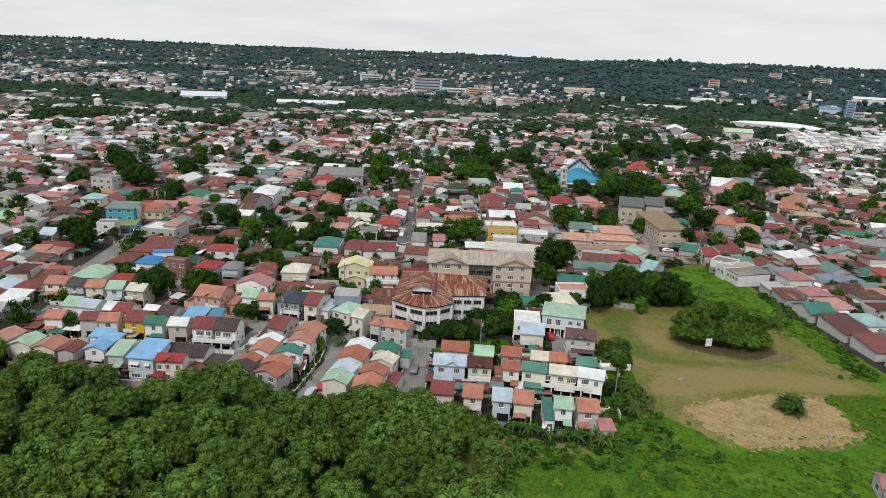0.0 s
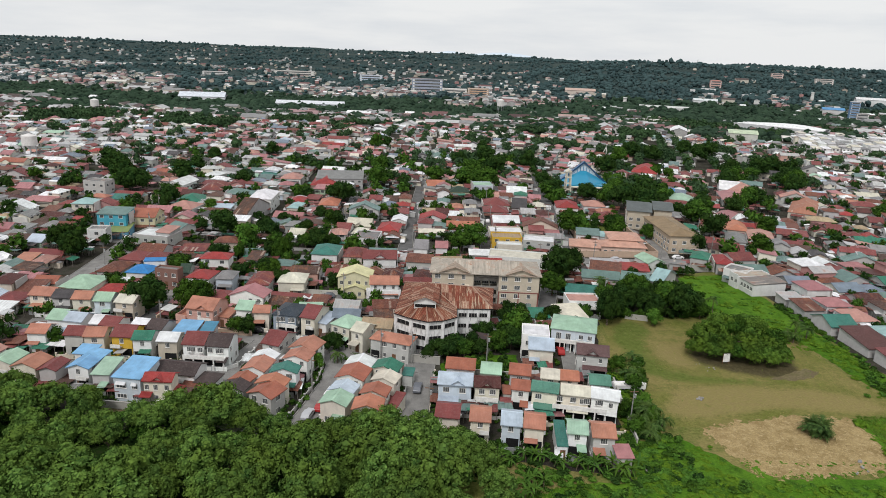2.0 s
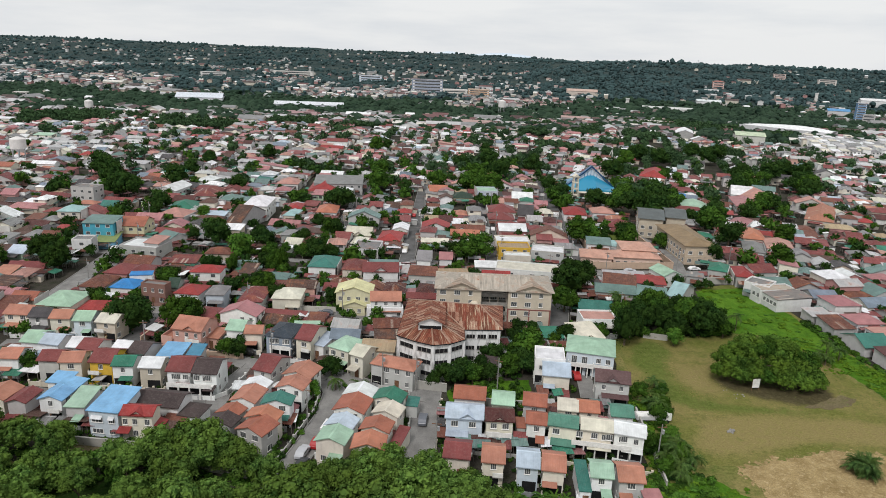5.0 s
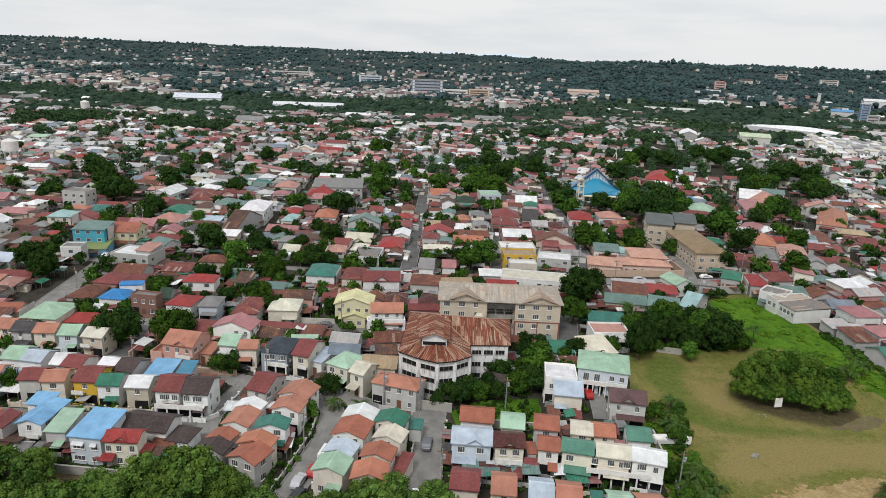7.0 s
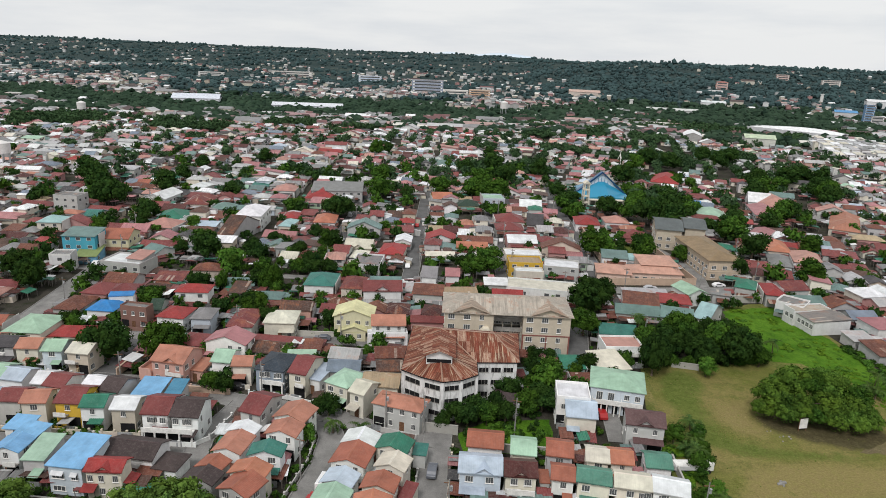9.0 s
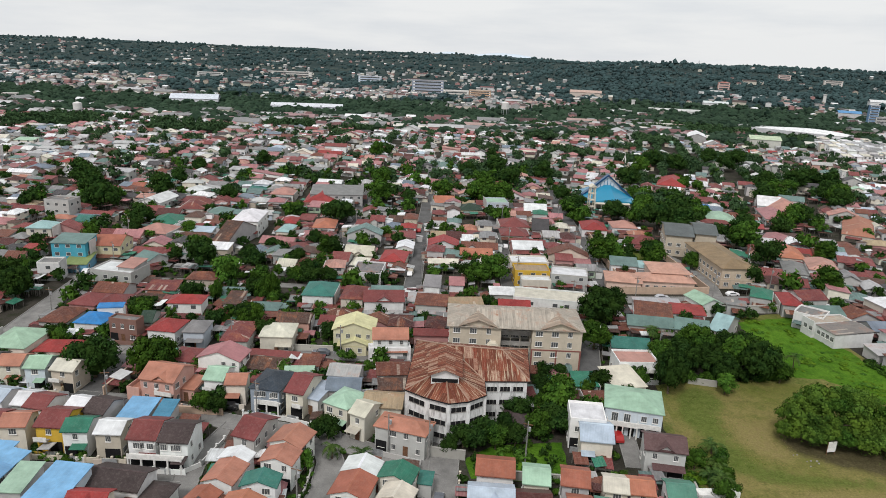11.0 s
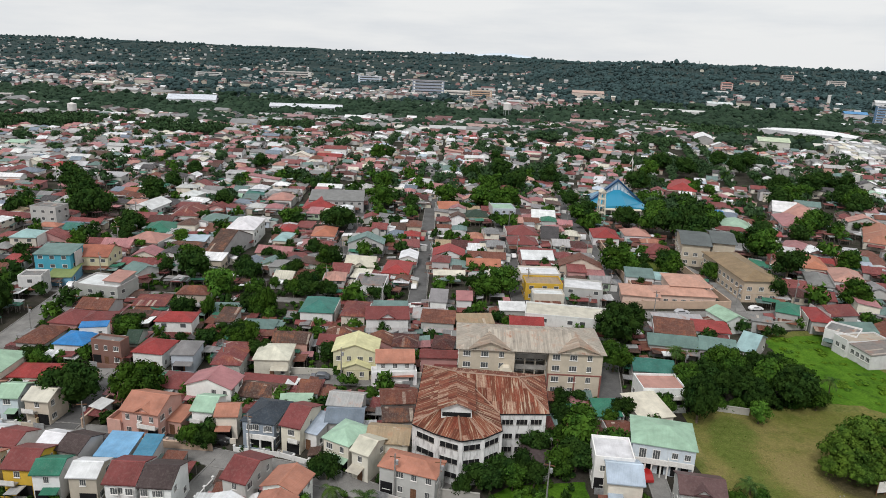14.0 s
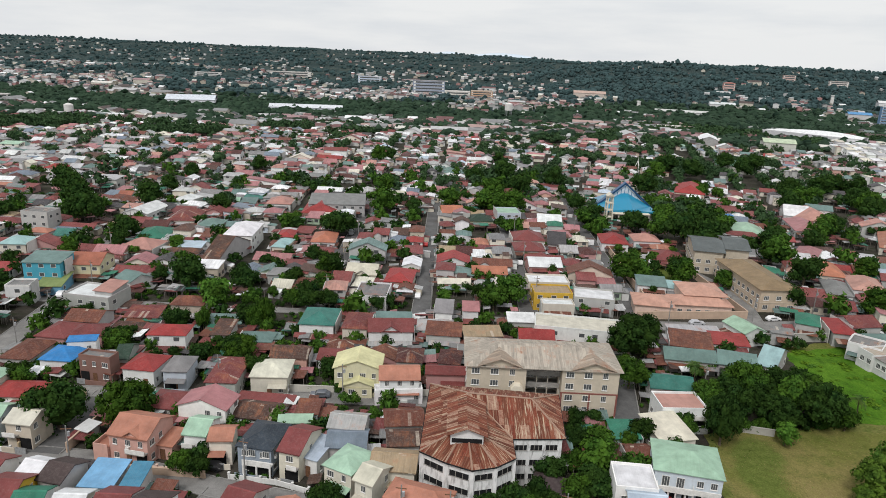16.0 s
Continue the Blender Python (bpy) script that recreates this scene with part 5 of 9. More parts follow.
def strip_leaf(length, width, droop, segs, fold=0.35, name="frond", ragged=0.0, seed=0):
    """A long arching leaf along +y, folded about its midrib."""
    rnd = random.Random(seed)
    bm = bmesh.new()
    rows = []
    for k in range(segs + 1):
        f = k / segs
        y = length * f * (1 - 0.25 * droop * f * f)
        z = length * (0.55 * f - (0.35 + droop) * f * f)
        half = width * 0.5 * (math.sin(math.pi * min(1, f * 0.92 + 0.08)) ** 0.6 + 0.04) * rnd.uniform(1 - ragged, 1)
        rows.append([bm.verts.new((-half, y, z - half * fold)), bm.verts.new((0, y, z)), bm.verts.new((half, y, z - half * fold))])
    for k in range(segs):
        for j in (0, 1):
            bm.faces.new((rows[k][j], rows[k][j + 1], rows[k + 1][j + 1], rows[k + 1][j]))
    return mesh_of(bm, name)


def feather_frond(length, seed):
    """A palm frond: a midrib with leaflets hanging to both sides."""
    rnd = random.Random(seed)
    bm = bmesh.new()
    last = None
    for k in range(15):
        f = k / 14
        p = Vector((0, length * f * (1 - 0.2 * f * f), length * (0.5 * f - 0.95 * f * f)))
        if last is not None:
            q = [bm.verts.new(last + Vector((s, 0, 0))) for s in (-0.03, 0.03)] + [bm.verts.new(p + Vector((s, 0, 0))) for s in (0.03, -0.03)]
            bm.faces.new(q)
            ll = 0.75 * math.sin(math.pi * (0.12 + 0.83 * f)) * length / 3
            for s in (-1, 1):
                tip = p + Vector((s * ll, ll * 0.55, -ll * rnd.uniform(0.35, 0.8)))
                bm.faces.new([bm.verts.new(v) for v in (last, p, tip)])
        last = p
    me = mesh_of(bm, "frond")
    me.materials.append(FROND)
    return me


PALM_FROND = [feather_frond(3.0, s) for s in (1, 2)]
BANANA_LEAF = [strip_leaf(2.6, 0.50, d, 8, fold=0.6, ragged=0.35, seed=int(d * 100)) for d in (0.45, 0.8)]
BANANA = foliage("banana_leaves", (0.018, 0.056, 0.012), (0.078, 0.160, 0.030))
for me in BANANA_LEAF:
    me.materials.append(BANANA)
_bm = tube(bmesh.new(), (0, 0, -0.02), (0.04, 0, 0.5), 0.05, 0.04)
tube(_bm, (0.04, 0, 0.5), (0.1, 0.03, 1.0), 0.04, 0.03)
PALM_TRUNK = mesh_of(_bm, "trunk")
PALM_TRUNK.materials.append(BARK)


def palm(x, y, height, size=1.0, name="palm_tree", rise=(-28, 38)):
    rnd = random.Random(int(x * 31 + y * 17))
    t = thing(name, "tall palm tree with feathery drooping fronds", "palm tree", x, y, 0, rnd.uniform(0, 360), "palms of the lot and gardens")
    put(part("trunk", PALM_TRUNK, BARK, t), 0, 0, 0, 0, 3.2, 3.2, height)
    for k in range(13):
        f = part("frond", PALM_FROND[k % 2], FROND, t)
        f.location = (0.3, 0.1, height - 0.05)
        f.rotation_euler = (radians(rnd.uniform(*rise)), 0, radians(k * 360 / 13 * 2.0 + rnd.uniform(-12, 12)))
        s = size * rnd.uniform(0.85, 1.1)
        f.scale = (s, s, s)
    return t


def banana(x, y, size=1.0):
    rnd = random.Random(int(x * 37 + y * 19))
    t = thing("banana_plant", "banana plant with broad arching green leaves", "banana plant", x, y, 0, rnd.uniform(0, 360), "banana plants below the row houses")
    put(part("stem", PALM_TRUNK, LEAF_LIGHT, t), 0, 0, 0, 0, 2.2 * size, 2.2 * size, 1.7 * size)
    for k in range(8):
        f = part("leaf", BANANA_LEAF[k % 2], LEAF_LIGHT, t)
        f.location = (0.2 * size, 0.06, 1.65 * size)
        f.rotation_euler = (radians(rnd.uniform(5, 62)), 0, radians(k * 45 + rnd.uniform(-15, 15)))
        s = size * rnd.uniform(0.8, 1.15)
        f.scale = (s, s, s)
    return t


tree(-85.0, 182.4, 6.4, "d", lift=4.6)
tree(-72.9, 185.0, 6.2, "b", lift=4.5)
tree(-56.4, 169.7, 2.9, "b", lift=2.6)
tree(-53.6, 169.3, 2.6, "d", lift=2.3)
tree(-53.9, 205.3, 3.5, "d")
tree(-59.4, 212.8, 4.2, "b")
tree(-100.4, 196.8, 3.0, "b")
tree(-96.0, 157.1, 2.9, "b")
tree(-94.0, 165.7, 1.7, "n")
tree(-72.3, 148.6, 1.7, "b")
tree(-86.5, 154.5, 2.0, "b")
tree(-31.4, 162.5, 2.3, "d")
tree(-25.0, 189.6, 2.1, "b")
tree(-31.7, 152.0, 2.4, "l")
tree(43.4, 187.4, 4.3, "d", lift=5.6, stretch=1.45)
tree(45.4, 193.2, 4.2, "d")
tree(54.9, 205.3, 6.0, "b")
tree(57.4, 194.2, 4.4, "d")
tree(63.3, 200.6, 5.4, "l")
tree(66.9, 195.3, 5.8, "d")
tree(72.1, 195.1, 3.1, "b")
tree(56.6, 188.3, 2.9, "l")
tree(34.2, 224.6, 6.6, "d")
tree(30.7, 209.3, 4.7, "b")
tree(39.9, 233.3, 5.4, "d")
tree(16.2, 174.2, 4.5, "l")
tree(14.8, 168.3, 3.8, "d")
tree(7.7, 171.3, 3.7, "d")
tree(10.8, 166.2, 3.3, "b")
tree(4.9, 165.7, 3.1, "d")
tree(0.7, 164.1, 3.3, "d")
tree(-3.4, 161.8, 2.9, "d")
tree(27.6, 186.8, 3.3, "d")
tree(37.8, 189.8, 2.6, "b")
tree(40.3, 198.5, 2.0, "b")
tree(39.6, 157.9, 2.4, "b")
tree(41.4, 148.5, 2.5, "b")
tree(41.3, 140.3, 2.3, "l")
tree(42.1, 135.4, 2.1, "l")
tree(36.9, 129.8, 2.0, "l")
tree(36.3, 136.5, 2.3, "b")
tree(-137.4, 280.6, 4.2, "b")
tree(-154.3, 325.0, 8.0, "d")
tree(-163.6, 330.2, 5.7, "d")
tree(-131.7, 308.7, 5.9, "d")
tree(-128.7, 296.4, 4.2, "d")
tree(-143.6, 357.7, 6.9, "d")
tree(-148.5, 388.7, 5.6, "d")
tree(-91.9, 265.9, 5.5, "b")
tree(-75.6, 242.8, 6.0, "l")
tree(-75.9, 266.5, 4.2, "d")
tree(-111.1, 354.9, 5.2, "d")
tree(-77.7, 330.5, 4.1, "b")
tree(-72.8, 283.9, 2.8, "d")
tree(-95.6, 301.5, 3.1, "d")
tree(-108.0, 296.8, 3.6, "l")
tree(-185.6, 370.2, 7.2, "d")
tree(-188.8, 327.5, 5.0, "d")
tree(-119.3, 410.8, 3.9, "b")
tree(-121.9, 453.0, 5.6, "d")
tree(-151.8, 424.9, 5.4, "d")
tree(-51.2, 277.7, 4.4, "b")
tree(-58.2, 291.3, 3.7, "d")
tree(-57.2, 323.3, 6.2, "d")
tree(-52.2, 326.3, 5.5, "d")
tree(-45.9, 405.6, 6.5, "b")
tree(-41.2, 360.8, 7.4, "l")
tree(-34.3, 437.0, 4.3, "b")
tree(-60.1, 502.3, 6.5, "b")
tree(-52.7, 511.3, 5.0, "d")
tree(7.1, 258.0, 5.6, "b")
tree(2.0, 253.6, 4.8, "b")
tree(-2.1, 261.2, 3.2, "d")
tree(-12.8, 256.6, 2.8, "l")
tree(12.0, 342.0, 3.7, "b")
tree(-5.3, 367.9, 2.8, "b")
tree(8.6, 408.0, 6.5, "b")
tree(18.0, 452.4, 8.0, "d")
tree(23.2, 411.7, 8.0, "d")
tree(0.4, 446.1, 5.7, "d")
tree(-13.1, 378.6, 6.5, "l")
tree(4.6, 373.9, 7.2, "l")
tree(17.8, 376.7, 6.5, "l")
tree(10.9, 379.9, 6.0, "l")
tree(44.6, 442.9, 7.1, "d")
tree(47.6, 383.9, 5.4, "d")
tree(46.5, 357.5, 4.9, "b")
tree(-33.2, 303.0, 3.4, "b")
tree(-32.1, 334.5, 2.9, "b")
tree(3.2, 379.7, 3.2, "d")
tree(18.5, 522.4, 4.7, "d")
tree(47.5, 285.5, 5.8, "b")
tree(53.3, 287.6, 4.3, "l")
tree(67.2, 288.1, 5.4, "b")
tree(63.6, 308.4, 2.8, "b")
tree(75.9, 341.1, 7.2, "b")
tree(80.9, 335.7, 8.0, "d")
tree(93.4, 347.7, 8.0, "d")
tree(90.6, 333.2, 7.5, "d")
tree(84.2, 363.6, 6.5, "b")
tree(66.7, 350.1, 6.1, "d")
tree(90.7, 427.9, 8.0, "d")
tree(125.4, 504.3, 8.0, "d")
tree(136.3, 487.5, 8.0, "d")
tree(111.4, 477.3, 7.8, "b")
tree(176.2, 507.9, 8.0, "d")
tree(188.6, 521.7, 8.0, "d")
tree(171.6, 530.5, 8.0, "d")
tree(79.6, 282.7, 4.0, "b")
tree(105.8, 326.9, 4.1, "l")
tree(108.9, 308.4, 7.5, "l")
tree(119.7, 335.7, 5.6, "d")
tree(108.1, 287.1, 6.7, "d")
tree(93.7, 270.2, 4.8, "d")
tree(171.8, 438.1, 8.0, "d")
tree(166.0, 411.0, 7.1, "l")
tree(205.9, 453.5, 8.0, "d")
tree(191.4, 440.4, 8.0, "d")
tree(212.1, 440.0, 8.0, "d")
tree(196.8, 404.0, 8.0, "b")
tree(152.1, 358.7, 6.1, "l")
tree(135.7, 298.8, 4.6, "b")
tree(135.2, 335.7, 5.2, "d")
tree(124.8, 434.3, 4.9, "b")
tree(132.3, 431.8, 4.2, "b")
tree(120.3, 265.2, 4.0, "b")
tree(49.0, 357.6, 5.6, "d")
tree(52.8, 365.5, 4.9, "d")
tree(-26.5, 173.1, 1.9, "d")
tree(-0.5, 215.5, 2.7, "d")
tree(-103.0, 198.0, 3.1, "d")
tree(-89.2, 214.9, 3.6, "b")
tree(-60.4, 214.1, 4.1, "d")
tree(-68.3, 210.9, 3.3, "d")
tree(-74.8, 212.7, 2.2, "d")
tree(-54.2, 205.8, 3.0, "d")
tree(-64.3, 233.3, 3.7, "d")
tree(-81.1, 228.4, 3.7, "d")
tree(-37.0, 205.6, 3.4, "d")
tree(-34.2, 200.2, 1.4, "b")
tree(-59.4, 233.8, 3.0, "n")
tree(-29.5, 162.2, 2.9, "d")
tree(-128.6, 224.3, 5.8, "d")
tree(-136.5, 231.7, 6.0, "d")
tree(207.6, 336.2, 5.5, "b")
tree(116.8, 259.8, 5.7, "b")
tree(-172.6, 349.9, 8.0, "d")
tree(-191.1, 375.6, 8.0, "d")
tree(-45.1, 125.2, 5.6, "f")
tree(-73.8, 129.3, 3.4, "f")
tree(-88.0, 129.0, 5.0, "f")
tree(40.4, 104.2, 1.9, "l", lift=1.3)
tree(28.6, 100.6, 1.5, "l", lift=1.0)
tree(-16.6, 124.7, 3.7, "f")
tree(-12.9, 126.8, 3.4, "f")
tree(-32.8, 120.4, 3.9, "f")
tree(-38.2, 123.2, 4.1, "f")
tree(-53.9, 127.3, 3.4, "f")
tree(-60.3, 123.5, 3.6, "f")
tree(-103.6, 137.0, 4.6, "f")
tree(-79.7, 127.9, 4.0, "f")
tree(-25.9, 120.3, 3.4, "f")
tree(-22.4, 121.9, 3.1, "f")
tree(-5.6, 125.2, 3.5, "f")
tree(1.1, 120.6, 3.4, "f")
tree(-89.1, 258.6, 6.3, "d")
tree(-75.5, 242.8, 5.4, "b")
tree(-72.6, 260.2, 4.7, "d")
tree(-55.9, 250.0, 3.2, "b")
tree(-50.4, 246.5, 3.7, "d")
tree(-45.6, 249.8, 3.4, "d")
tree(-49.8, 278.2, 4.8, "d")
tree(-89.8, 216.2, 3.6, "d")
tree(-69.6, 212.7, 2.2, "b")
tree(-66.2, 212.6, 2.4, "b")
tree(-60.2, 214.3, 3.8, "d")
tree(-54.3, 206.6, 2.8, "d")
tree(-80.7, 229.7, 3.7, "d")
tree(-38.4, 210.8, 2.1, "d")
tree(-74.1, 229.2, 2.4, "n")
tree(-107.1, 232.6, 2.8, "d")
tree(-61.5, 231.3, 2.5, "n")
tree(-100.1, 264.3, 3.3, "d")
tree(-62.8, 255.3, 2.3, "b")
tree(107.9, 309.9, 6.3, "d")
tree(105.9, 325.0, 4.2, "d")
tree(110.2, 291.2, 5.0, "d")
tree(93.9, 265.5, 4.8, "d")
tree(81.6, 287.9, 3.2, "b")
tree(66.6, 290.3, 5.0, "d")
tree(121.4, 333.4, 4.3, "b")
tree(139.5, 304.2, 4.4, "d")
tree(138.3, 341.9, 3.5, "d")
tree(157.0, 361.9, 6.0, "d")
tree(193.4, 395.1, 7.4, "d")
tree(196.0, 414.5, 7.4, "d")
tree(180.3, 424.6, 5.8, "b")
tree(156.8, 401.3, 7.4, "d")
tree(118.8, 262.0, 4.4, "b")
tree(53.3, 290.8, 3.6, "d")
tree(-6.0, 159.2, 2.4, "d", lift=2.4)
tree(-1.2, 160.2, 2.8, "d", lift=3.0)
tree(2.8, 161.6, 2.6, "b", lift=3.0)
tree(6.6, 162.6, 2.6, "d", lift=2.8)
tree(-52.0, 252.6, 4.2, "d")
tree(-49.1, 262.8, 3.6, "b")
tree(-59.5, 266.7, 3.8, "d")
tree(-38.0, 250.4, 3.0, "b")
tree(-31.5, 248.8, 2.8, "d")
tree(-66.5, 247.0, 3.6, "b")

def great_tree():
    """One old tree with a crown of several broad domes that nearly reach the ground."""
    t = thing("tree", "huge old spreading tree with a wide domed crown", "tree", 71.6, 170.6, 0, 0)
    put(part("trunk", TRUNKS[0], BARK, t), 0, 0, 0, 0, 11, 11, 6.5)
    rnd = random.Random(8)
    boughs = [(-7.0, 1.0, 4.4, 4.6), (-1.5, 3.5, 5.2, 6.0), (5.0, 4.0, 5.0, 5.8), (10.0, 1.5, 4.2, 4.4), (-3.5, -2.0, 3.8, 4.6), (3.0, -2.5, 4.2, 4.8), (8.5, -2.5, 3.7, 4.0), (12.6, 3.0, 3.2, 3.0), (-10.0, -1.2, 2.5, 2.9), (-6.5, -3.2, 2.7, 3.2), (5.8, -4.2, 2.6, 3.4), (12.0, -1.6, 2.5, 2.8), (3.4, -5.4, 2.7, 3.0), (7.6, -5.8, 2.8, 2.9), (11.2, -4.6, 2.7, 2.8), (0.0, -4.2, 2.7, 3.4), (-2.8, -3.4, 2.4, 3.7), (-5.2, -4.0, 2.1, 3.0)]
    for _ in range(10):
        a, q = rnd.uniform(0, 6.28), rnd.uniform(0.2, 0.95)
        boughs.append((1.5 + 10.0 * q * math.cos(a), 0.8 + 4.6 * q * math.sin(a), rnd.uniform(1.5, 2.2), 9.2 - 3.6 * q * q))
    for k, (x, y, r, z) in enumerate(boughs):
        put(part("bough", (GREAT_CROWNS + CROWNS["B"][:1])[k % 4], LEAF_GREAT, t), x, y, z - 0.2 + max(0.0, y) * 0.2, k * 50, r * 1.1, r * 1.1, r * 1.12)
    TREES.append((73, 169, 12))


great_tree()

# Wood in the foreground
wood = random.Random(5)
def rim_y(x):
    """How far the wood reaches towards the houses."""
    knots = ((-140, 143), (-103, 137), (-94, 130), (-86, 127), (-79, 124.5), (-71, 122.5), (-64, 124), (-58, 125.5), (-50, 124.5), (-44, 119.5), (-34, 119.5), (-28, 115.5), (-20, 116.5), (-8, 116), (4, 111), (9, 100), (11, 80))
    for (x0, y0), (x1, y1) in zip(knots, knots[1:]):
        if x0 <= x <= x1:
            return y0 + (y1 - y0) * (x - x0) / (x1 - x0)
    return 0
row, yy = 0, 82.0
while yy < 145:
    xx = -136.0 + (row % 2) * 3.2
    while xx < 11:
        px_, py_ = xx + wood.uniform(-1.5, 1.5), yy + wood.uniform(-1.5, 1.5)
        rr = wood.choice((3.4, 4.2, 4.8, 5.4, 6.4)) * wood.uniform(0.92, 1.08)
        if py_ < rim_y(px_) - rr * 0.35:
            tree(round(px_, 1), round(py_, 1), round(rr, 2), "f", lift=wood.uniform(1.8, 5.4) + rr * 0.35 - (1.2 if py_ > rim_y(px_) - 7 else 0))
        xx += 7.9
    yy += 6.2
    row += 1
for x, y, r in ((-25.5, 116.5, 4.4), (-19, 118.5, 4.2), (-14.5, 119.5, 4.4), (-9.2, 119.5, 4.0), (-4.4, 117.6, 4.6), (1.6, 116, 4.2), (5.5, 112, 4.2), (8.0, 106, 3.8), (8.0, 100.5, 3.6), (-40.5, 125.5, 3.6), (-71.5, 125.0, 4.2)):
    tree(x, y, r, "f", lift=r * 1.02 + 0.4)
for k in range(29):
    f = k / 28
    banana(round(8.5 + 26 * f + wood.uniform(-0.9, 0.9), 1), round(118.6 - 1.6 * f + wood.uniform(-1.5, 1.6), 1), wood.uniform(0.72, 1.02))
for k in range(19):
    f = k / 18
    banana(round(9.0 + 6.5 * f + wood.uniform(-2.0, 2.0), 1), round(97 + 17 * f + wood.uniform(-1.2, 1.2), 1), wood.uniform(0.7, 1.05))
for x, y, hgt in ((38.2, 133.4, 2.6), (40.2, 131.0, 2.2), (41.8, 135.6, 3.0), (39.6, 128.6, 2.0), (43.2, 132.6, 2.2), (41.0, 138.4, 2.6), (43.3, 158.0, 2.0), (41.0, 154.6, 1.8), (44.8, 163.6, 1.8), (71.3, 204.6, 3.4), (73.4, 200.0, 3.0), (75.0, 203.6, 2.8), (70.0, 199.0, 2.6), (91.3, 182.2, 2.8), (92.6, 180.6, 2.2)):
    palm(x, y, hgt, 1.0)
for x, y, r in ((39, 137, 2.4), (41.5, 134, 2.6), (38.5, 131, 2.2), (43, 150, 2.2), (44.5, 155, 1.8), (41, 146, 1.6), (44, 158, 2.0), (46, 162, 1.6)):
    tree(x, y, r, "b", lift=r * 0.7)
for x, y, hgt in ((40, 134, 3.4), (41.6, 151.5, 3.0), (46, 211, 5.5), (70, 205, 5.0), (78, 201, 4.5), (95.5, 186, 3.8), (97.3, 183, 3.2), (-27.5, 156, 2.6), (-22, 155, 2.4), (-22.2, 131, 2.6)):
    palm(x, y, hgt, 0.95)
for k in range(11):
    palm(round(75.4 + 0.95 * math.cos(k * 2.4), 1), round(133.6 + 0.95 * math.sin(k * 2.4), 1), 0.5 + 0.22 * k, 0.95, rise=(-5, 62))
for x, y, r in ((46, 192.5, 4.0), (50.5, 197.5, 4.5), (56, 200.5, 4.2), (61, 203.5, 4.2), (66, 206.5, 4.2), (71, 208.5, 3.6), (75, 206, 2.6), (52, 204, 4.2), (58.5, 208, 4.2), (45, 200.5, 4.2), (65, 211, 3.6), (71, 213, 3.0), (15.5, 190.5, 2.6), (19.5, 192.5, 2.2), (14.5, 184.0, 2.8), (18.5, 181.0, 3.6), (24.0, 183.5, 2.4), (12.5, 176.5, 2.6), (17.5, 174.5, 2.6)):
    tree(x, y, r, "d" if (x + y) % 2 < 1 else "b", lift=r * 0.95)
for k in range(26):
    f = k / 25
    r = wood.uniform(1.2, 2.3)
    tree(round(50 + 24.5 * f + wood.uniform(-0.8, 0.8), 1), round(193.2 + 4.6 * f + wood.uniform(-1.0, 1.4), 1), round(r, 1), wood.choice("uvb"), lift=r * 0.62)
for x, y, r in ((-48, 127.5, 5.2), (-43, 125.0, 4.0), (-54, 126.5, 4.4), (-92, 130, 3.2), (-12, 117, 3.6)):
    tree(x, y, r, "f", lift=r * 0.85)

for x, y, r in ((53, 272, 2.2), (55, 281, 2.6), (52.5, 290, 2.4), (58.5, 286, 2.8), (60.5, 296, 3.0), (54, 300, 2.4), (64, 284, 2.2), (66, 292, 2.6), (57, 310, 2.8), (62, 306, 2.6), (53, 319, 2.4), (58, 276, 1.8)):
    tree(x, y, r, "v" if int(x + y) % 3 else "u")


# ---- grass tufts over the lots ----
def tufts(name, label, mat, spots, count, size, seed):
    rnd = random.Random(seed)
    verts, faces = [], []
    for _ in range(count):
        x0, y0, x1, y1 = rnd.choice(spots)
        x, y = rnd.uniform(x0, x1), rnd.uniform(y0, y1)
        s = size * rnd.uniform(0.5, 1.5)
        for b2 in range(4):
            a = rnd.uniform(0, 6.283)
            dx, dy = math.cos(a), math.sin(a)
            k = len(verts)
            lean = rnd.uniform(0.2, 0.8) * s
            verts += [(x - dy * s * 0.3, y + dx * s * 0.3, 0.0), (x + dy * s * 0.3, y - dx * s * 0.3, 0.0), (x + dx * lean, y + dy * lean, s)]
            faces.append((k, k + 1, k + 2))
    me = bpy.data.meshes.new(name)
    me.from_pydata(verts, [], faces)
    me.materials.append(mat)
    return tagged(new(name, me), label, "grass", kind="stuff")


tufts("grass", "long green grass tufts on the lots", GRASS_BLADE, [(36, 62, 118, 116), (12, 92, 34, 112), (88, 125, 104, 142)], 9000, 0.28, 7)
tufts("weeds", "scattered weeds in the dry grass", GRASS_BLADE, [(40, 133, 52, 190), (45, 150, 88, 195), (86, 160, 98, 185)], 300, 0.22, 8)
tufts("dry_grass_tufts", "straw-coloured tufts over the dry lot", STRAW, [(50, 140, 98, 154), (50, 160, 62, 178), (44, 176, 96, 196), (54, 118, 88, 140)], 4200, 0.11, 18)


# ---- large buildings ----
def poly_walls(bm, pts, z0, z1, thick=None):
    low = [bm.verts.new((x, y, z0)) for x, y in pts]
    top = [bm.verts.new((x, y, z1)) for x, y in pts]
    for k in range(len(pts)):
        j = (k + 1) % len(pts)
        bm.faces.new((low[k], low[j], top[j], top[k]))
    bm.faces.new(top)
    bmesh.ops.recalc_face_normals(bm, faces=bm.faces)
    return bm


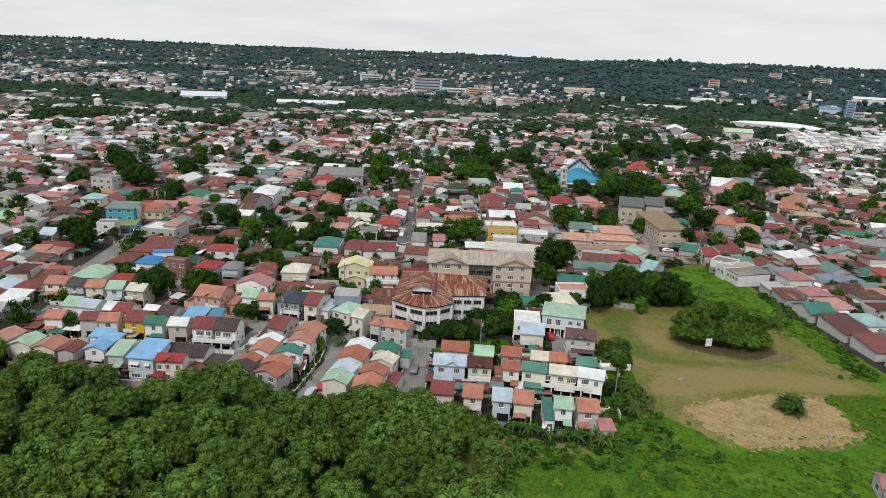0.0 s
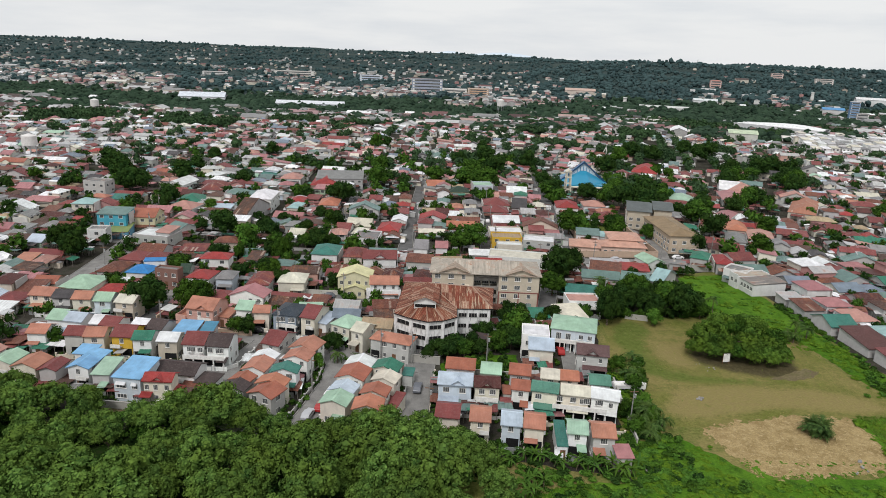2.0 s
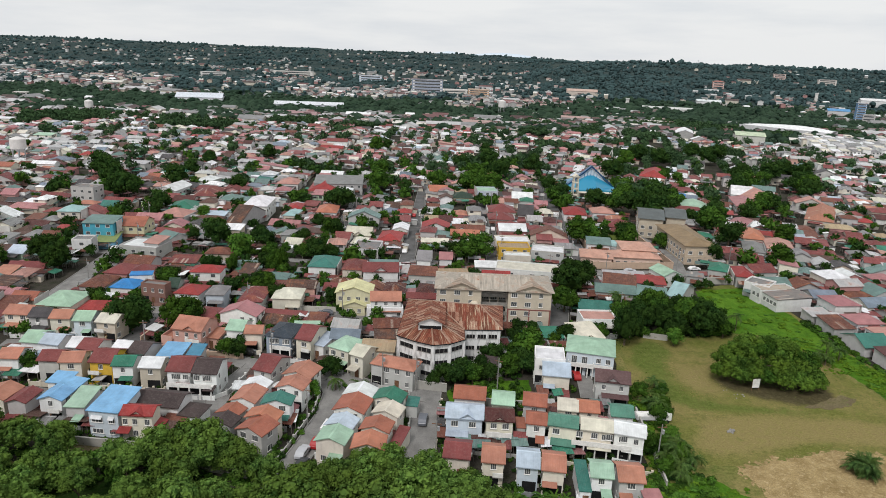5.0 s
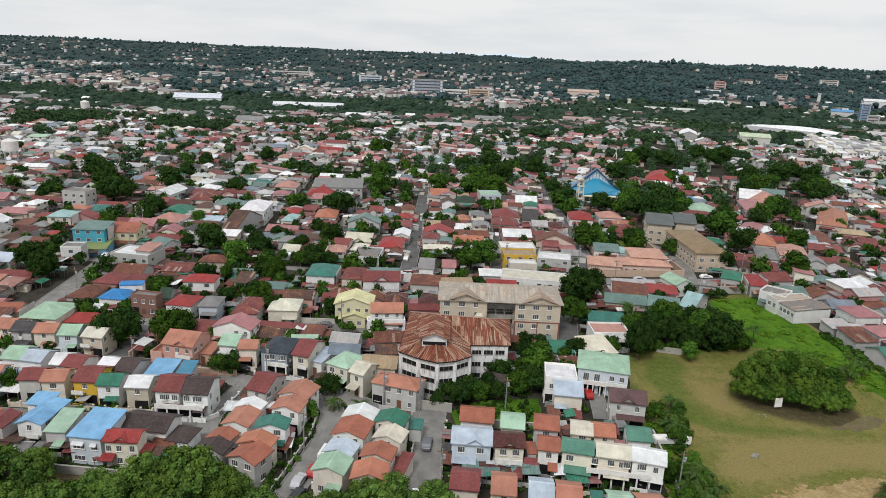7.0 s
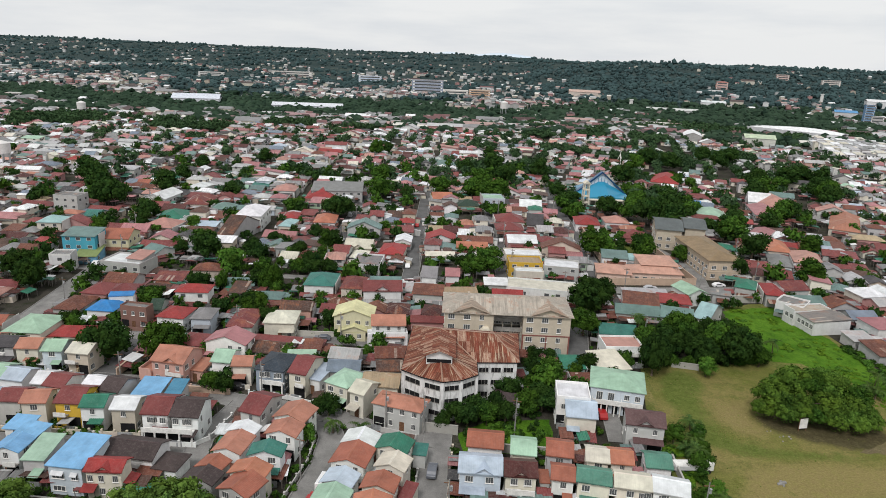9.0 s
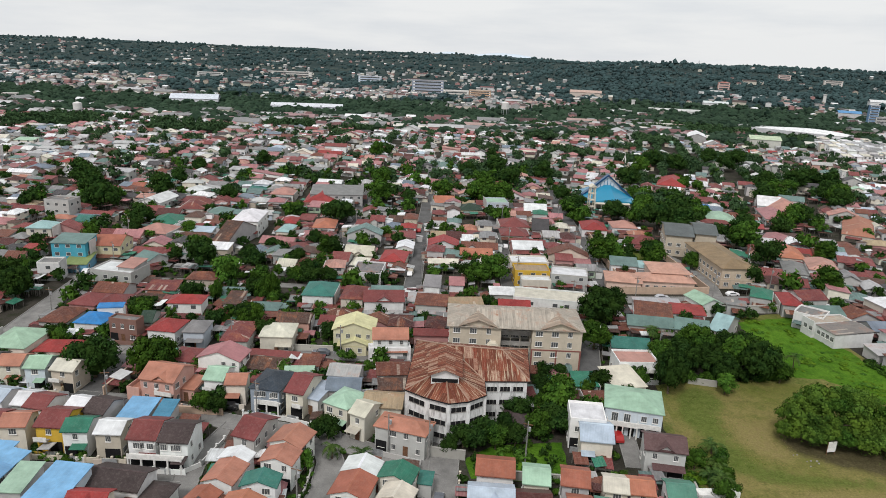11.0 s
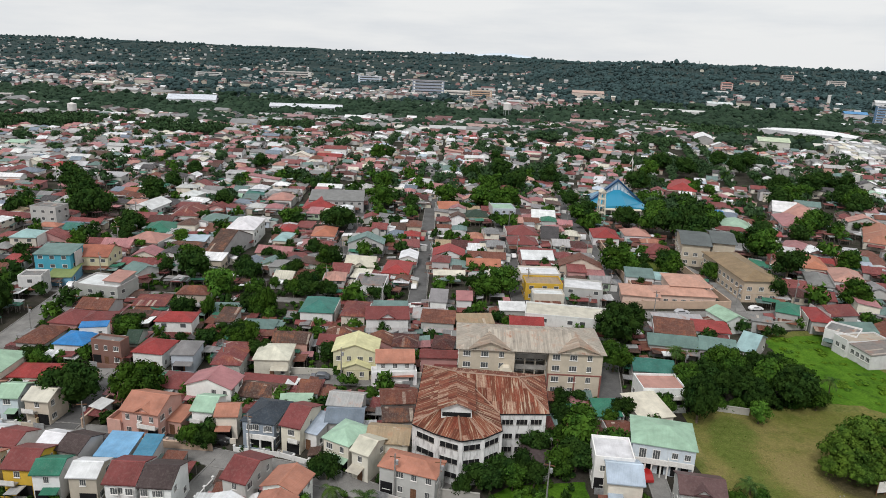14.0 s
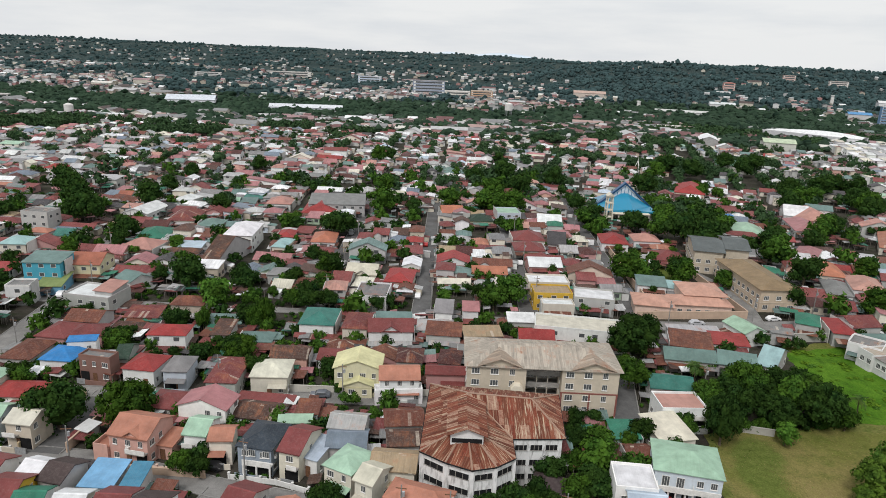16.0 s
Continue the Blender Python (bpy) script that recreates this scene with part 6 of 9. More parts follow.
def strip_window(home, p, q, z, width, height, at, name="window"):
    """A band window on the wall from p to q, its middle a share `at` along it."""
    p, q = Vector(p), Vector(q)
    d = (q - p).normalized()
    m = p + (q - p) * at
    turn = math.degrees(math.atan2(d.y, d.x))
    win = put(part(name, WINDOW, TRIM, home), m.x + d.y * 0.01, m.y - d.x * 0.01, z, turn, width, 1, height)
    part("pane", PANE, GLASS, win)
    return win


RUSTED = streaked_roof("rusted_sheet_roof")
PATCHED = painted_roof("patched_sheet_roof", 0.52, 0.70, 0.7, bare=0.12, streaks=0.25)


def dark_band(home, p, q, z, width, height, at):
    """A frameless dark louvred window with two thin mullions, in the wall from p to q."""
    p, q = Vector(p), Vector(q)
    d = (q - p).normalized()
    m = p + (q - p) * at
    turn = math.degrees(math.atan2(d.y, d.x))
    win = put(part("window", boxes((-width / 2, -0.03, 0, width / 2, 0.02, height)), DARK, home), m.x, m.y, z, turn)
    for u in (-0.18, 0.2):
        part("mullion", boxes((u * width - 0.04, -0.06, 0, u * width + 0.04, -0.03, height)), CONCRETE, win)
    part("sill", boxes((-width / 2 - 0.1, -0.14, -0.1, width / 2 + 0.1, 0.02, 0.0)), CONCRETE, win)


def hall():
    """White three-storey hall with a faceted front and a rusted roof with a raised vent."""
    h = thing("hall", "white three-storey hall with rust-streaked metal roof and raised vent", "hall", 0, 0, 0)
    ring = [(-15.1, 166.1), (-10.8, 163.2), (-6.5, 161.4), (-2.6, 162.6), (0.7, 165.3), (0.6, 171.0), (9.8, 171.8), (10.8, 187.4), (-14.2, 189.4)]
    mid = Vector((-5, 175))
    inner = [tuple(mid + (Vector(p) - mid) * 0.965) for p in ring]
    part("wall", poly_walls(bmesh.new(), inner, 0, 9.35), STAINED, h, "white grime-streaked walls", (0.69, 0.69, 0.68))
    e = [Vector((x, y, 9.45)) for x, y in ring]
    A, B, C = Vector((-7.4, 169.6, 12.6)), Vector((-7.2, 180.2, 12.8)), Vector((4.5, 179.6, 12.5))
    for f in ((0, 1, A), (1, 2, A), (2, 3, A), (3, 4, A), (4, 5, A), (5, B, A), (5, 6, C, B), (6, 7, C), (7, 8, B, C), (8, 0, A, B)):
        pts = [e[v] if isinstance(v, int) else v for v in f]
        bm = bmesh.new()
        top = [bm.verts.new(p) for p in pts]
        low = [bm.verts.new(p - Vector((0, 0, 0.12))) for p in pts]
        bm.faces.new(top)
        bm.faces.new(low[::-1])
        for k in range(len(pts)):
            j = (k + 1) % len(pts)
            bm.faces.new((top[k], low[k], low[j], top[j]))
        bmesh.ops.recalc_face_normals(bm, faces=bm.faces)
        part("roof_slope", bm, RUSTED, h, "rusted corrugated slope with pale sheets", (0.150, 0.038, 0.023))
    for a, b2 in ((e[0], A), (e[2], A), (e[4], A), (e[1], A), (e[3], A), (e[6], C), (e[7], C), (e[8], B), (B, C), (A, B), (e[5], B)):
        part("ridge_cap", tube(bmesh.new(), a + Vector((0, 0, 0.02)), b2 + Vector((0, 0, 0.05)), 0.16, 0.16, 6), PAINT, h, "pale faded ridge strip", (0.30, 0.19, 0.135))
    for k in range(9):
        part("gutter", tube(bmesh.new(), e[k] - Vector((0, 0, 0.14)), e[(k + 1) % 9] - Vector((0, 0, 0.14)), 0.13, 0.13, 6), DARK, h)
    v = part("vent", prism(bmesh.new(), [(-10.1, 10.2), (-4.7, 10.2), (-4.7, 12.9), (-7.4, 14.0), (-10.1, 12.9)], 166.3, 176.0, True), WALL, h, "white louvred roof vent", (0.70, 0.70, 0.69))
    part("louvre", boxes((-9.9, 166.2, 11.25, -4.9, 166.29, 12.0)), DARK, v)
    part("louvre", boxes((-10.19, 166.6, 11.9, -10.11, 172.0, 12.7)), DARK, v)
    for s in (-1, 1):
        part("vent_roof", prism(bmesh.new(), [(-7.4, 14.2), (-7.4 + s * 3.4, 12.85), (-7.4 + s * 3.4, 12.73), (-7.4, 14.08)], 165.6, 177.0, True), RUSTED, v, colour=(0.15, 0.038, 0.023))
    for a, b2, spots in ((inner[0], inner[1], (0.5,)), (inner[1], inner[2], (0.5,)), (inner[2], inner[3], (0.5,)), (inner[3], inner[4], (0.5,)), (inner[5], inner[6], (0.2, 0.5, 0.8)), (inner[6], inner[7], (0.2, 0.5, 0.8)), (inner[8], inner[0], (0.15, 0.4, 0.65, 0.9))):
        run = (Vector(b2) - Vector(a)).length
        for z in (1.4, 4.2, 7.1):
            for s in spots:
                dark_band(h, a, b2, z, run * 0.74 if len(spots) < 2 else run * 0.8 / len(spots) * 0.85, 1.0, s)
    for k in range(5):
        p = Vector(inner[k])
        put(part("pilaster", boxes((-0.3, -0.3, 0, 0.3, 0.3, 9.3)), STAINED, h, colour=(0.69, 0.69, 0.68)), p.x, p.y, 0)
    return h


hall()


def apartments():
    """Cream four-storey block: two wings, each with a small front gable, and open galleries between them."""
    h = thing("apartment_block", "cream four-storey block with galleries and weathered metal roofs", "apartments", 0, 0, 0)
    cream = (0.53, 0.465, 0.37)
    E = 10.6
    for x0, x1, y0 in ((-6.8, 5.4, 196.0), (12.8, 24.6, 196.0)):
        part("wing", boxes((x0, y0, 0, x1, 209.5, E)), WALL, h, colour=cream)
        cx, hw = (x0 + x1) / 2, (x1 - x0) / 2 + 0.6
        for f in range(4):
            for at, ww in ((0.14, 1.7), (0.46, 1.7), (0.76, 1.1)):
                strip_window(h, (x0, y0), (x1, y0), 1.0 + 2.62 * f, ww, 1.3, at)
            for k in range(3):
                strip_window(h, (x1, y0), (x1, 209.5), 1.0 + 2.62 * f, 1.0, 1.1, 0.2 + 0.3 * k)
                strip_window(h, (x0, 209.5), (x0, y0), 1.0 + 2.62 * f, 1.0, 1.1, 0.2 + 0.3 * k)
        gx = x0 + (x1 - x0) * 0.55
        for s in (-1, 1):
            part("gable_roof", prism(bmesh.new(), [(gx, E + 2.0), (gx + s * 4.6, E + 0.25), (gx + s * 4.6, E + 0.1), (gx, E + 1.85)], y0 - 0.7, 203, True), PATCHED, h, "patched brown-grey sheets", (0.37, 0.295, 0.23))
        part("gable_wall", prism(bmesh.new(), [(gx - 4.2, E), (gx + 4.2, E), (gx, E + 1.7)], y0 - 0.02, y0 + 0.3, True), WALL, h, colour=cream)
    for x in (12.75, 18.6, 24.3):
        part("band", boxes((x, 195.93, 0, x + 0.35, 196.0, 5.4)), PAINT, h, "dark red painted band", (0.24, 0.09, 0.075))
    part("band", boxes((12.7, 195.92, 5.2, 24.7, 195.99, 5.5)), PAINT, h, "dark red painted band", (0.24, 0.09, 0.075))
    roof = part("roof", roof_shape("hip", 16.4, 7.4, 2.3), PATCHED, h, "faded grey-tan roof with streaks of rust", (0.42, 0.375, 0.315))
    roof.location = (8.9, 202.8, E + 0.1)
    part("roof_patch", boxes((17.2, 197.3, E + 0.72, 21.8, 197.4, E + 0.74)), PAINT, h, colour=(0.45, 0.46, 0.47))
    part("awning", prism(bmesh.new(), [(196.9, E - 1.0), (201.6, E + 0.2), (201.6, E + 0.1), (196.9, E - 1.1)], 5.4, 12.8), PATCHED, h, "long pale tin eave over the galleries", (0.52, 0.50, 0.46))
    part("link", boxes((5.4, 201.5, 0, 12.8, 209.5, E)), WALL, h, colour=(0.36, 0.33, 0.28))
    for f in range(4):
        z = 0.2 + 2.62 * f
        part("gallery", boxes((5.4, 198.2, z - 0.25, 12.8, 201.6, z)), CONCRETE, h)
        part("railing", boxes((5.4, 198.2, z, 12.8, 198.35, z + 0.9)), CONCRETE, h)
        for k in range(3):
            strip_window(h, (5.4, 201.5), (12.8, 201.5), z + 0.5, 2.1, 1.7, 0.18 + 0.32 * k)
    for k in range(4):
        part("column", boxes((5.5 + k * 2.3, 198.25, 0, 5.75 + k * 2.3, 198.5, E)), WALL, h, colour=(0.42, 0.38, 0.31))
    part("stair_hood", prism(bmesh.new(), [(2.2, 3.0), (2.2, 6.4), (2.8, 7.2), (4.2, 7.2), (4.8, 6.4), (4.8, 3.0)], 194.2, 196.5, True), WALL, h, colour=(0.70, 0.64, 0.52))
    return h


apartments()


def church():
    """Blue church: a low cyan front roof, a steep dark-blue gable behind it, and a bell tower."""
    c = thing("church", "cyan church with low front roof and steep dark blue gable", "church", 71.0, 379.0, 0, 3.0)
    cyan, deep = (0.02, 0.22, 0.36), (0.015, 0.065, 0.15)
    part("wall", boxes((-11.5, 0, 0, 11.5, 29, 3.6)), WALL, c, "cream and cyan walls", (0.50, 0.48, 0.42))
    bm = bmesh.new()
    rim = [(-13.2, -2.0, 3.4), (13.2, -2.0, 3.4), (13.0, 8.3, 4.4), (1.5, 8.3, 10.2), (-1.5, 8.3, 10.2), (-13.0, 8.3, 4.4)]
    top = [bm.verts.new(p) for p in rim]
    low = [bm.verts.new((x, y, z - 0.3)) for x, y, z in rim]
    fa, fb = bm.verts.new((-1.8, -2.0, 4.6)), bm.verts.new((1.8, -2.0, 4.6))
    for f in ((top[0], fa, top[4], top[5]), (fa, fb, top[3], top[4]), (fb, top[1], top[2], top[3]), (low[5], low[4], low[3], low[2], low[1], low[0])):
        bm.faces.new(f)
    for k in range(2, 6):
        j = (k + 1) % 6
        bm.faces.new((top[k], low[k], low[j], top[j])) if k > 1 else None
    bm.faces.new((low[0], low[1], top[1], fb, fa, top[0]))
    bm.faces.new((top[1], low[1], low[2], top[2]))
    bmesh.ops.recalc_face_normals(bm, faces=bm.faces)
    part("front_roof", bm, PAINT, c, "bright cyan front roof", cyan)
    part("gable_panel", prism(bmesh.new(), [(-11.9, 4.0), (11.9, 4.0), (0, 14.3)], 8.4, 9.6, True), WALL, c, "pale blue and white gable panel", (0.55, 0.62, 0.68))
    for s in (-1, 1):
        part("gable_roof", prism(bmesh.new(), [(s * 14.2, 3.6), (0, 15.6), (0, 14.6), (s * 13.2, 3.4)], 7.6, 10.2, True), PAINT, c, "steep dark blue roof", deep)
    part("nave_roof", prism(bmesh.new(), [(-12.5, 4.2), (0, 8.6), (12.5, 4.2), (12.5, 3.9), (0, 8.3), (-12.5, 3.9)], 10.0, 22, True), ROOF, c, "pale blue nave roof", (0.16, 0.30, 0.42))
    for k in range(-3, 4):
        part("gable_bar", boxes((k * 1.7 - 0.16, 8.28, 9.0, k * 1.7 + 0.16, 8.39, 13.6 - abs(k) * 1.4)), PAINT, c, colour=(0.05, 0.19, 0.34))
    part("canopy", boxes((-9, -5.5, 3.0, 9, -1.6, 3.3)), WALL, c, "cream entrance canopy", (0.60, 0.55, 0.45))
    for k in range(-3, 4):
        part("column", boxes((k * 2.8 - 0.2, -5.3, 0, k * 2.8 + 0.2, -4.9, 3.0)), WALL, c, colour=(0.62, 0.58, 0.5))
    t = thing("bell_tower", "cream open bell tower on tall legs", "tower", 59.0, 366.5, 0, 8.0)
    col = (0.64, 0.59, 0.49)
    for sx in (-1, 1):
        for sy in (-1, 1):
            part("leg", tube(bmesh.new(), (sx * 1.5, sy * 1.5, 0), (sx * 1.0, sy * 1.0, 13), 0.42, 0.34, 4), WALL, t, colour=col)
    for z in (3.2, 6.4, 9.6, 12.6):
        part("platform", boxes((-1.5, -1.5, z, 1.5, 1.5, z + 0.45)), WALL, t, colour=col)
    part("cap", prism(bmesh.new(), [(-1.7, 13.0), (1.7, 13.0), (0, 14.4)], -1.7, 1.7, True), WALL, t, colour=col)


church()


def compound():
    """Low salmon building behind a long garden wall."""
    g = thing("bungalow", "sprawling salmon bungalow with hipped terracotta roofs", "house", 0, 0, 0)
    salm, roofc = (0.66, 0.50, 0.42), (0.50, 0.285, 0.215)
    for x, y, w, d, h, r in ((49.5, 259.5, 12, 11, 3.6, -8), (63.8, 260.5, 18, 9, 3.6, -2), (65.5, 266, 13, 13, 5.4, -2)):
        b2 = part("wall", boxes((-w / 2 + 0.6, -d / 2 + 0.6, 0, w / 2 - 0.6, d / 2 - 0.6, h)), WALL, g, colour=salm)
        b2.location, b2.rotation_euler.z = (x, y, 0), radians(r)
        rf = part("roof", roof_shape("hip", w / 2, d / 2, 1.7), ROOF, g, colour=roofc)
        rf.location, rf.rotation_euler.z = (x, y, h + 0.08), radians(r)
    for k in range(4):
        strip_window(g, (59.4, 260.1), (71.6, 259.7), 3.9, 1.5, 1.1, 0.15 + 0.23 * k)
    for k in range(6):
        strip_window(g, (55.4, 256.9), (72.2, 256.3), 1.0, 1.4, 1.2, 0.1 + 0.16 * k)
    def garden_wall(a, b2, hgt, colour, label):
        a, b2 = Vector(a), Vector(b2)
        d = (b2 - a).length
        w = tagged(part("garden_wall", boxes((0, -0.12, 0, d, 0.12, hgt), (0, -0.18, hgt, d, 0.18, hgt + 0.12)), WALL, colour=colour), label, "wall")
        w.location, w.rotation_euler.z = (a.x, a.y, 0), math.atan2((b2 - a).y, (b2 - a).x)
    peach = (0.50, 0.37, 0.28)
    garden_wall((43.5, 252.5), (77, 256.5), 2.3, peach, "long peach concrete perimeter wall")
    garden_wall((49.4, 253.6), (49.8, 330), 2.3, peach, "peach concrete perimeter wall along the street")
    garden_wall((77, 257), (73, 298), 2.3, peach, "peach concrete perimeter wall along the lane")
    grey = (0.38, 0.37, 0.34)
    garden_wall((49.7, 192.8), (56, 191.5), 1.5, grey, "low grey concrete lot wall")
    garden_wall((72, 239.5), (96, 242.5), 2.4, grey, "grey block wall at the head of the lot")
    garden_wall((-78, 170.2), (-52, 169.0), 1.4, peach, "low peach garden wall on the street")
    garden_wall((-79.2, 174.5), (-77.5, 196), 2.0, peach, "peach wall along the side street")
    garden_wall((-88, 174.5), (-86.5, 195), 1.5, (0.5, 0.4, 0.25), "ochre wall along the side street")
    garden_wall((-45, 200.8), (-11, 201.4), 1.5, (0.50, 0.48, 0.43), "low grey street wall with gates")
    garden_wall((-76, 131.2), (-55, 129.8), 1.6, grey, "grey retaining wall above the wood")
    garden_wall((-48, 125.5), (-34, 122.5), 1.6, grey, "grey retaining wall below the row houses")
    garden_wall((-26, 124.5), (-12.5, 122.5), 1.8, grey, "grey boundary wall of the row houses")
    garden_wall((-12, 158.5), (-3, 157.5), 2.0, grey, "stained grey garden wall")
    garden_wall((-1, 152.5), (17, 151.5), 1.8, grey, "grey garden wall behind the row houses")
    garden_wall((36.6, 126), (37.5, 152), 1.5, grey, "grey wall at the end of the row houses")


compound()


def annex(x, y, w, d, rot, h, roof_h, wall, roofc, label, kind="hip", floors=2):
    a = thing("building", label, "building", x, y, 0, rot)
    part("wall", boxes((-w / 2 + 0.7, -d / 2 + 0.7, 0, w / 2 - 0.7, d / 2 - 0.7, h)), WALL, a, colour=wall)
    r = part("roof", roof_shape(kind, w / 2, d / 2, roof_h), ROOF, a, colour=roofc)
    r.location.z = h + 0.1
    for f in range(floors):
        z = 1.0 + f * 2.9
        if z + 1.3 > h:
            continue
        for side, p, q in ((0, (-w / 2 + 0.7, -d / 2 + 0.7), (w / 2 - 0.7, -d / 2 + 0.7)), (1, (-w / 2 + 0.7, d / 2 - 0.7), (-w / 2 + 0.7, -d / 2 + 0.7)), (2, (w / 2 - 0.7, -d / 2 + 0.7), (w / 2 - 0.7, d / 2 - 0.7))):
            run = (Vector(q) - Vector(p)).length
            k = max(2, int(run / 3))
            for j in range(k):
                strip_window(a, p, q, z, 1.6, 1.3, (j + 0.5) / k)
        if f:
            part("floor_band", boxes((-w / 2 + 0.6, -d / 2 + 0.6, z - 1.0, w / 2 - 0.6, d / 2 - 0.6, z - 0.7)), WALL, a, colour=(0.5, 0.42, 0.33))
    return a


annex(87.6, 278.5, 13, 32, 4, 7.2, 1.9, (0.52, 0.42, 0.32), (0.24, 0.17, 0.095), "large two-storey beige building with weathered brown roof", floors=2)
annex(82, 309, 11, 22, -12, 8.2, 1.8, (0.50, 0.44, 0.35), (0.10, 0.115, 0.115), "long grey-roofed school building", "gable")
annex(93, 311, 9, 20, -12, 8.4, 1.7, (0.50, 0.44, 0.35), (0.10, 0.115, 0.115), "beige building with dark grey gabled roof", "gable")


def lot_building():
    b2 = thing("building", "white two-part building with weathered flat roofs", "building", 100.5, 224.0, 0, -78.0)
    white = (0.62, 0.62, 0.61)
    part("wall", boxes((-6.8, -7.4, 0, -1.6, 6.6, 5.2), (-1.6, -6.4, 0, 7.0, 7.4, 4.6)), WALL, b2, colour=white)
    part("roof", boxes((-6.6, -7.2, 5.2, -1.8, 6.4, 5.3)), ROOF_WORN, b2, "weathered beige flat roof", (0.42, 0.37, 0.30))
    part("roof", roof_shape("shed", 4.5, 7.1, 0.7), ROOF_WORN, b2, "grey metal roof", (0.22, 0.20, 0.185)).location = (2.75, 0.5, 4.7)
    part("parapet", boxes((-6.8, -7.4, 5.2, -1.6, -7.15, 5.7), (-6.8, 6.35, 5.2, -1.6, 6.6, 5.7), (-6.8, -7.15, 5.2, -6.55, 6.35, 5.7)), WALL, b2, colour=white)
    for at in (0.14, 0.32):
        strip_window(b2, (-6.8, -7.4), (7.0, -7.4), 2.4, 1.5, 1.5, at)
    for at in (0.5, 0.64, 0.78, 0.92):
        strip_window(b2, (-6.8, -6.4), (7.0, -6.4), 2.0, 1.4, 1.5, at)
    b2.scale = (0.86, 0.86, 0.86)


lot_building()


def porch(x, y, rot, w, d, label):
    """A two-level white porch with columns, a balcony and its railing."""
    p = thing("porch", label, "porch", x, y, 0, rot)
    slab = part("balcony", boxes((-w / 2, -d, 2.75, w / 2, 0, 2.95)), TRIM, p)
    part("railing", boxes((-w / 2, -d, 2.95, w / 2, -d + 0.12, 3.75)), TRIM, slab)
    for k in range(int(w / 2.2) + 1):
        u = -w / 2 + 0.15 + k * (w - 0.3) / int(w / 2.2)
        part("column", boxes((u - 0.14, -d + 0.02, 0, u + 0.14, -d + 0.3, 2.75)), TRIM, p)
    for k in range(max(2, int(w / 2.4))):
        n = max(2, int(w / 2.4))
        win = put(part("window", WINDOW, TRIM, p), -w / 2 + (k + 0.5) * w / n, -0.03, 3.9, 0, 1.2, 1, 1.2)
        part("pane", PANE, GLASS, win)
    # Near-black panel painted as the shade behind the columns.
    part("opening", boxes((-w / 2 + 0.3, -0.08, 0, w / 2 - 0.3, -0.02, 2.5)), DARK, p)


porch(-57.2, 150.4, -1, 9.6, 1.5, "white columned porch with balcony on the paired houses")
porch(31.5, 168.4, -12, 8.5, 1.4, "white balcony porch of the pale green house")
porch(-43, 170.4, -9, 5.2, 1.3, "grey-white balcony porch of the slate-roofed house")
porch(7.4, 136.9, -1, 4.6, 1.3, "dark shaded balcony porch of the maroon house")
porch(26.5, 134.9, -8, 11.0, 1.2, "long white balcony of the row houses")


FENCES = []


def fence(pts, colour, high, label, spacing=2.3):
    """A low rendered wall with taller square posts, along a broken line."""
    f = thing("fence", label, "fence", *pts[0])
    FENCES.append(pts)
    o = Vector(pts[0])
    for a, b2 in zip(pts, pts[1:]):
        a, b2 = Vector(a) - o, Vector(b2) - o
        run, turn = (b2 - a).length, math.degrees(math.atan2((b2 - a).y, (b2 - a).x))
        count = max(1, int(run / spacing))
        put(part("fence_wall", boxes((0.15, -0.07, 0, run - 0.15, 0.07, high * 0.72), (0.15, -0.1, high * 0.72, run - 0.15, 0.1, high * 0.72 + 0.07)), WALL, f, colour=colour), a.x, a.y, 0, turn)
        for k in range(count + 1):
            p = a + (b2 - a) * k / count
            put(part("post", boxes((-0.16, -0.16, 0, 0.16, 0.16, high), (-0.21, -0.21, high, 0.21, 0.21, high + 0.1)), WALL, f, colour=colour), p.x, p.y, 0, turn)


_white, _cream, _grey = (0.72, 0.72, 0.70), (0.62, 0.56, 0.46), (0.46, 0.45, 0.43)
fence([(-62.4, 148.9), (-52.6, 149.0), (-50.2, 151.6), (-48.6, 159.6)], _white, 1.3, "white fence with square posts round the porch house")
fence([(-93, 151.6), (-78, 151.4), (-63.4, 151.2)], _cream, 1.4, "cream fence in front of the row houses")
fence([(-34.6, 122.5), (-32.4, 133), (-30.3, 146), (-30.4, 153)], _grey, 1.2, "grey fence along the lane")
fence([(-26.6, 130), (-24.4, 146), (-24.6, 152)], _white, 1.2, "white fence along the lane")
fence([(-10.9, 125), (-10.5, 137), (-10.2, 144)], _grey, 1.2, "grey fence beside the lane with parked cars")
fence([(-4.6, 133.5), (-4.5, 144), (-4.0, 152)], _cream, 1.3, "cream fence beside the lane with parked cars")
fence([(-3.2, 134.0), (4.4, 133.6), (11, 133.2)], _grey, 1.1, "grey fence in front of the terrace")
fence([(12.4, 133.0), (22, 131.4), (35, 129.6)], _cream, 1.1, "cream fence in front of the terrace")
fence([(-48, 169.2), (-39.5, 168.2), (-33.5, 166.2)], _white, 1.3, "white fence in front of the slate-roofed house")
fence([(-74, 170.9), (-66, 170.6), (-58.5, 170.4)], (0.60, 0.45, 0.38), 1.3, "pinkish fence in front of the pink house")
fence([(-112, 174.8), (-100, 174.6), (-89, 173.9)], _white, 1.3, "white fence in front of the row houses")


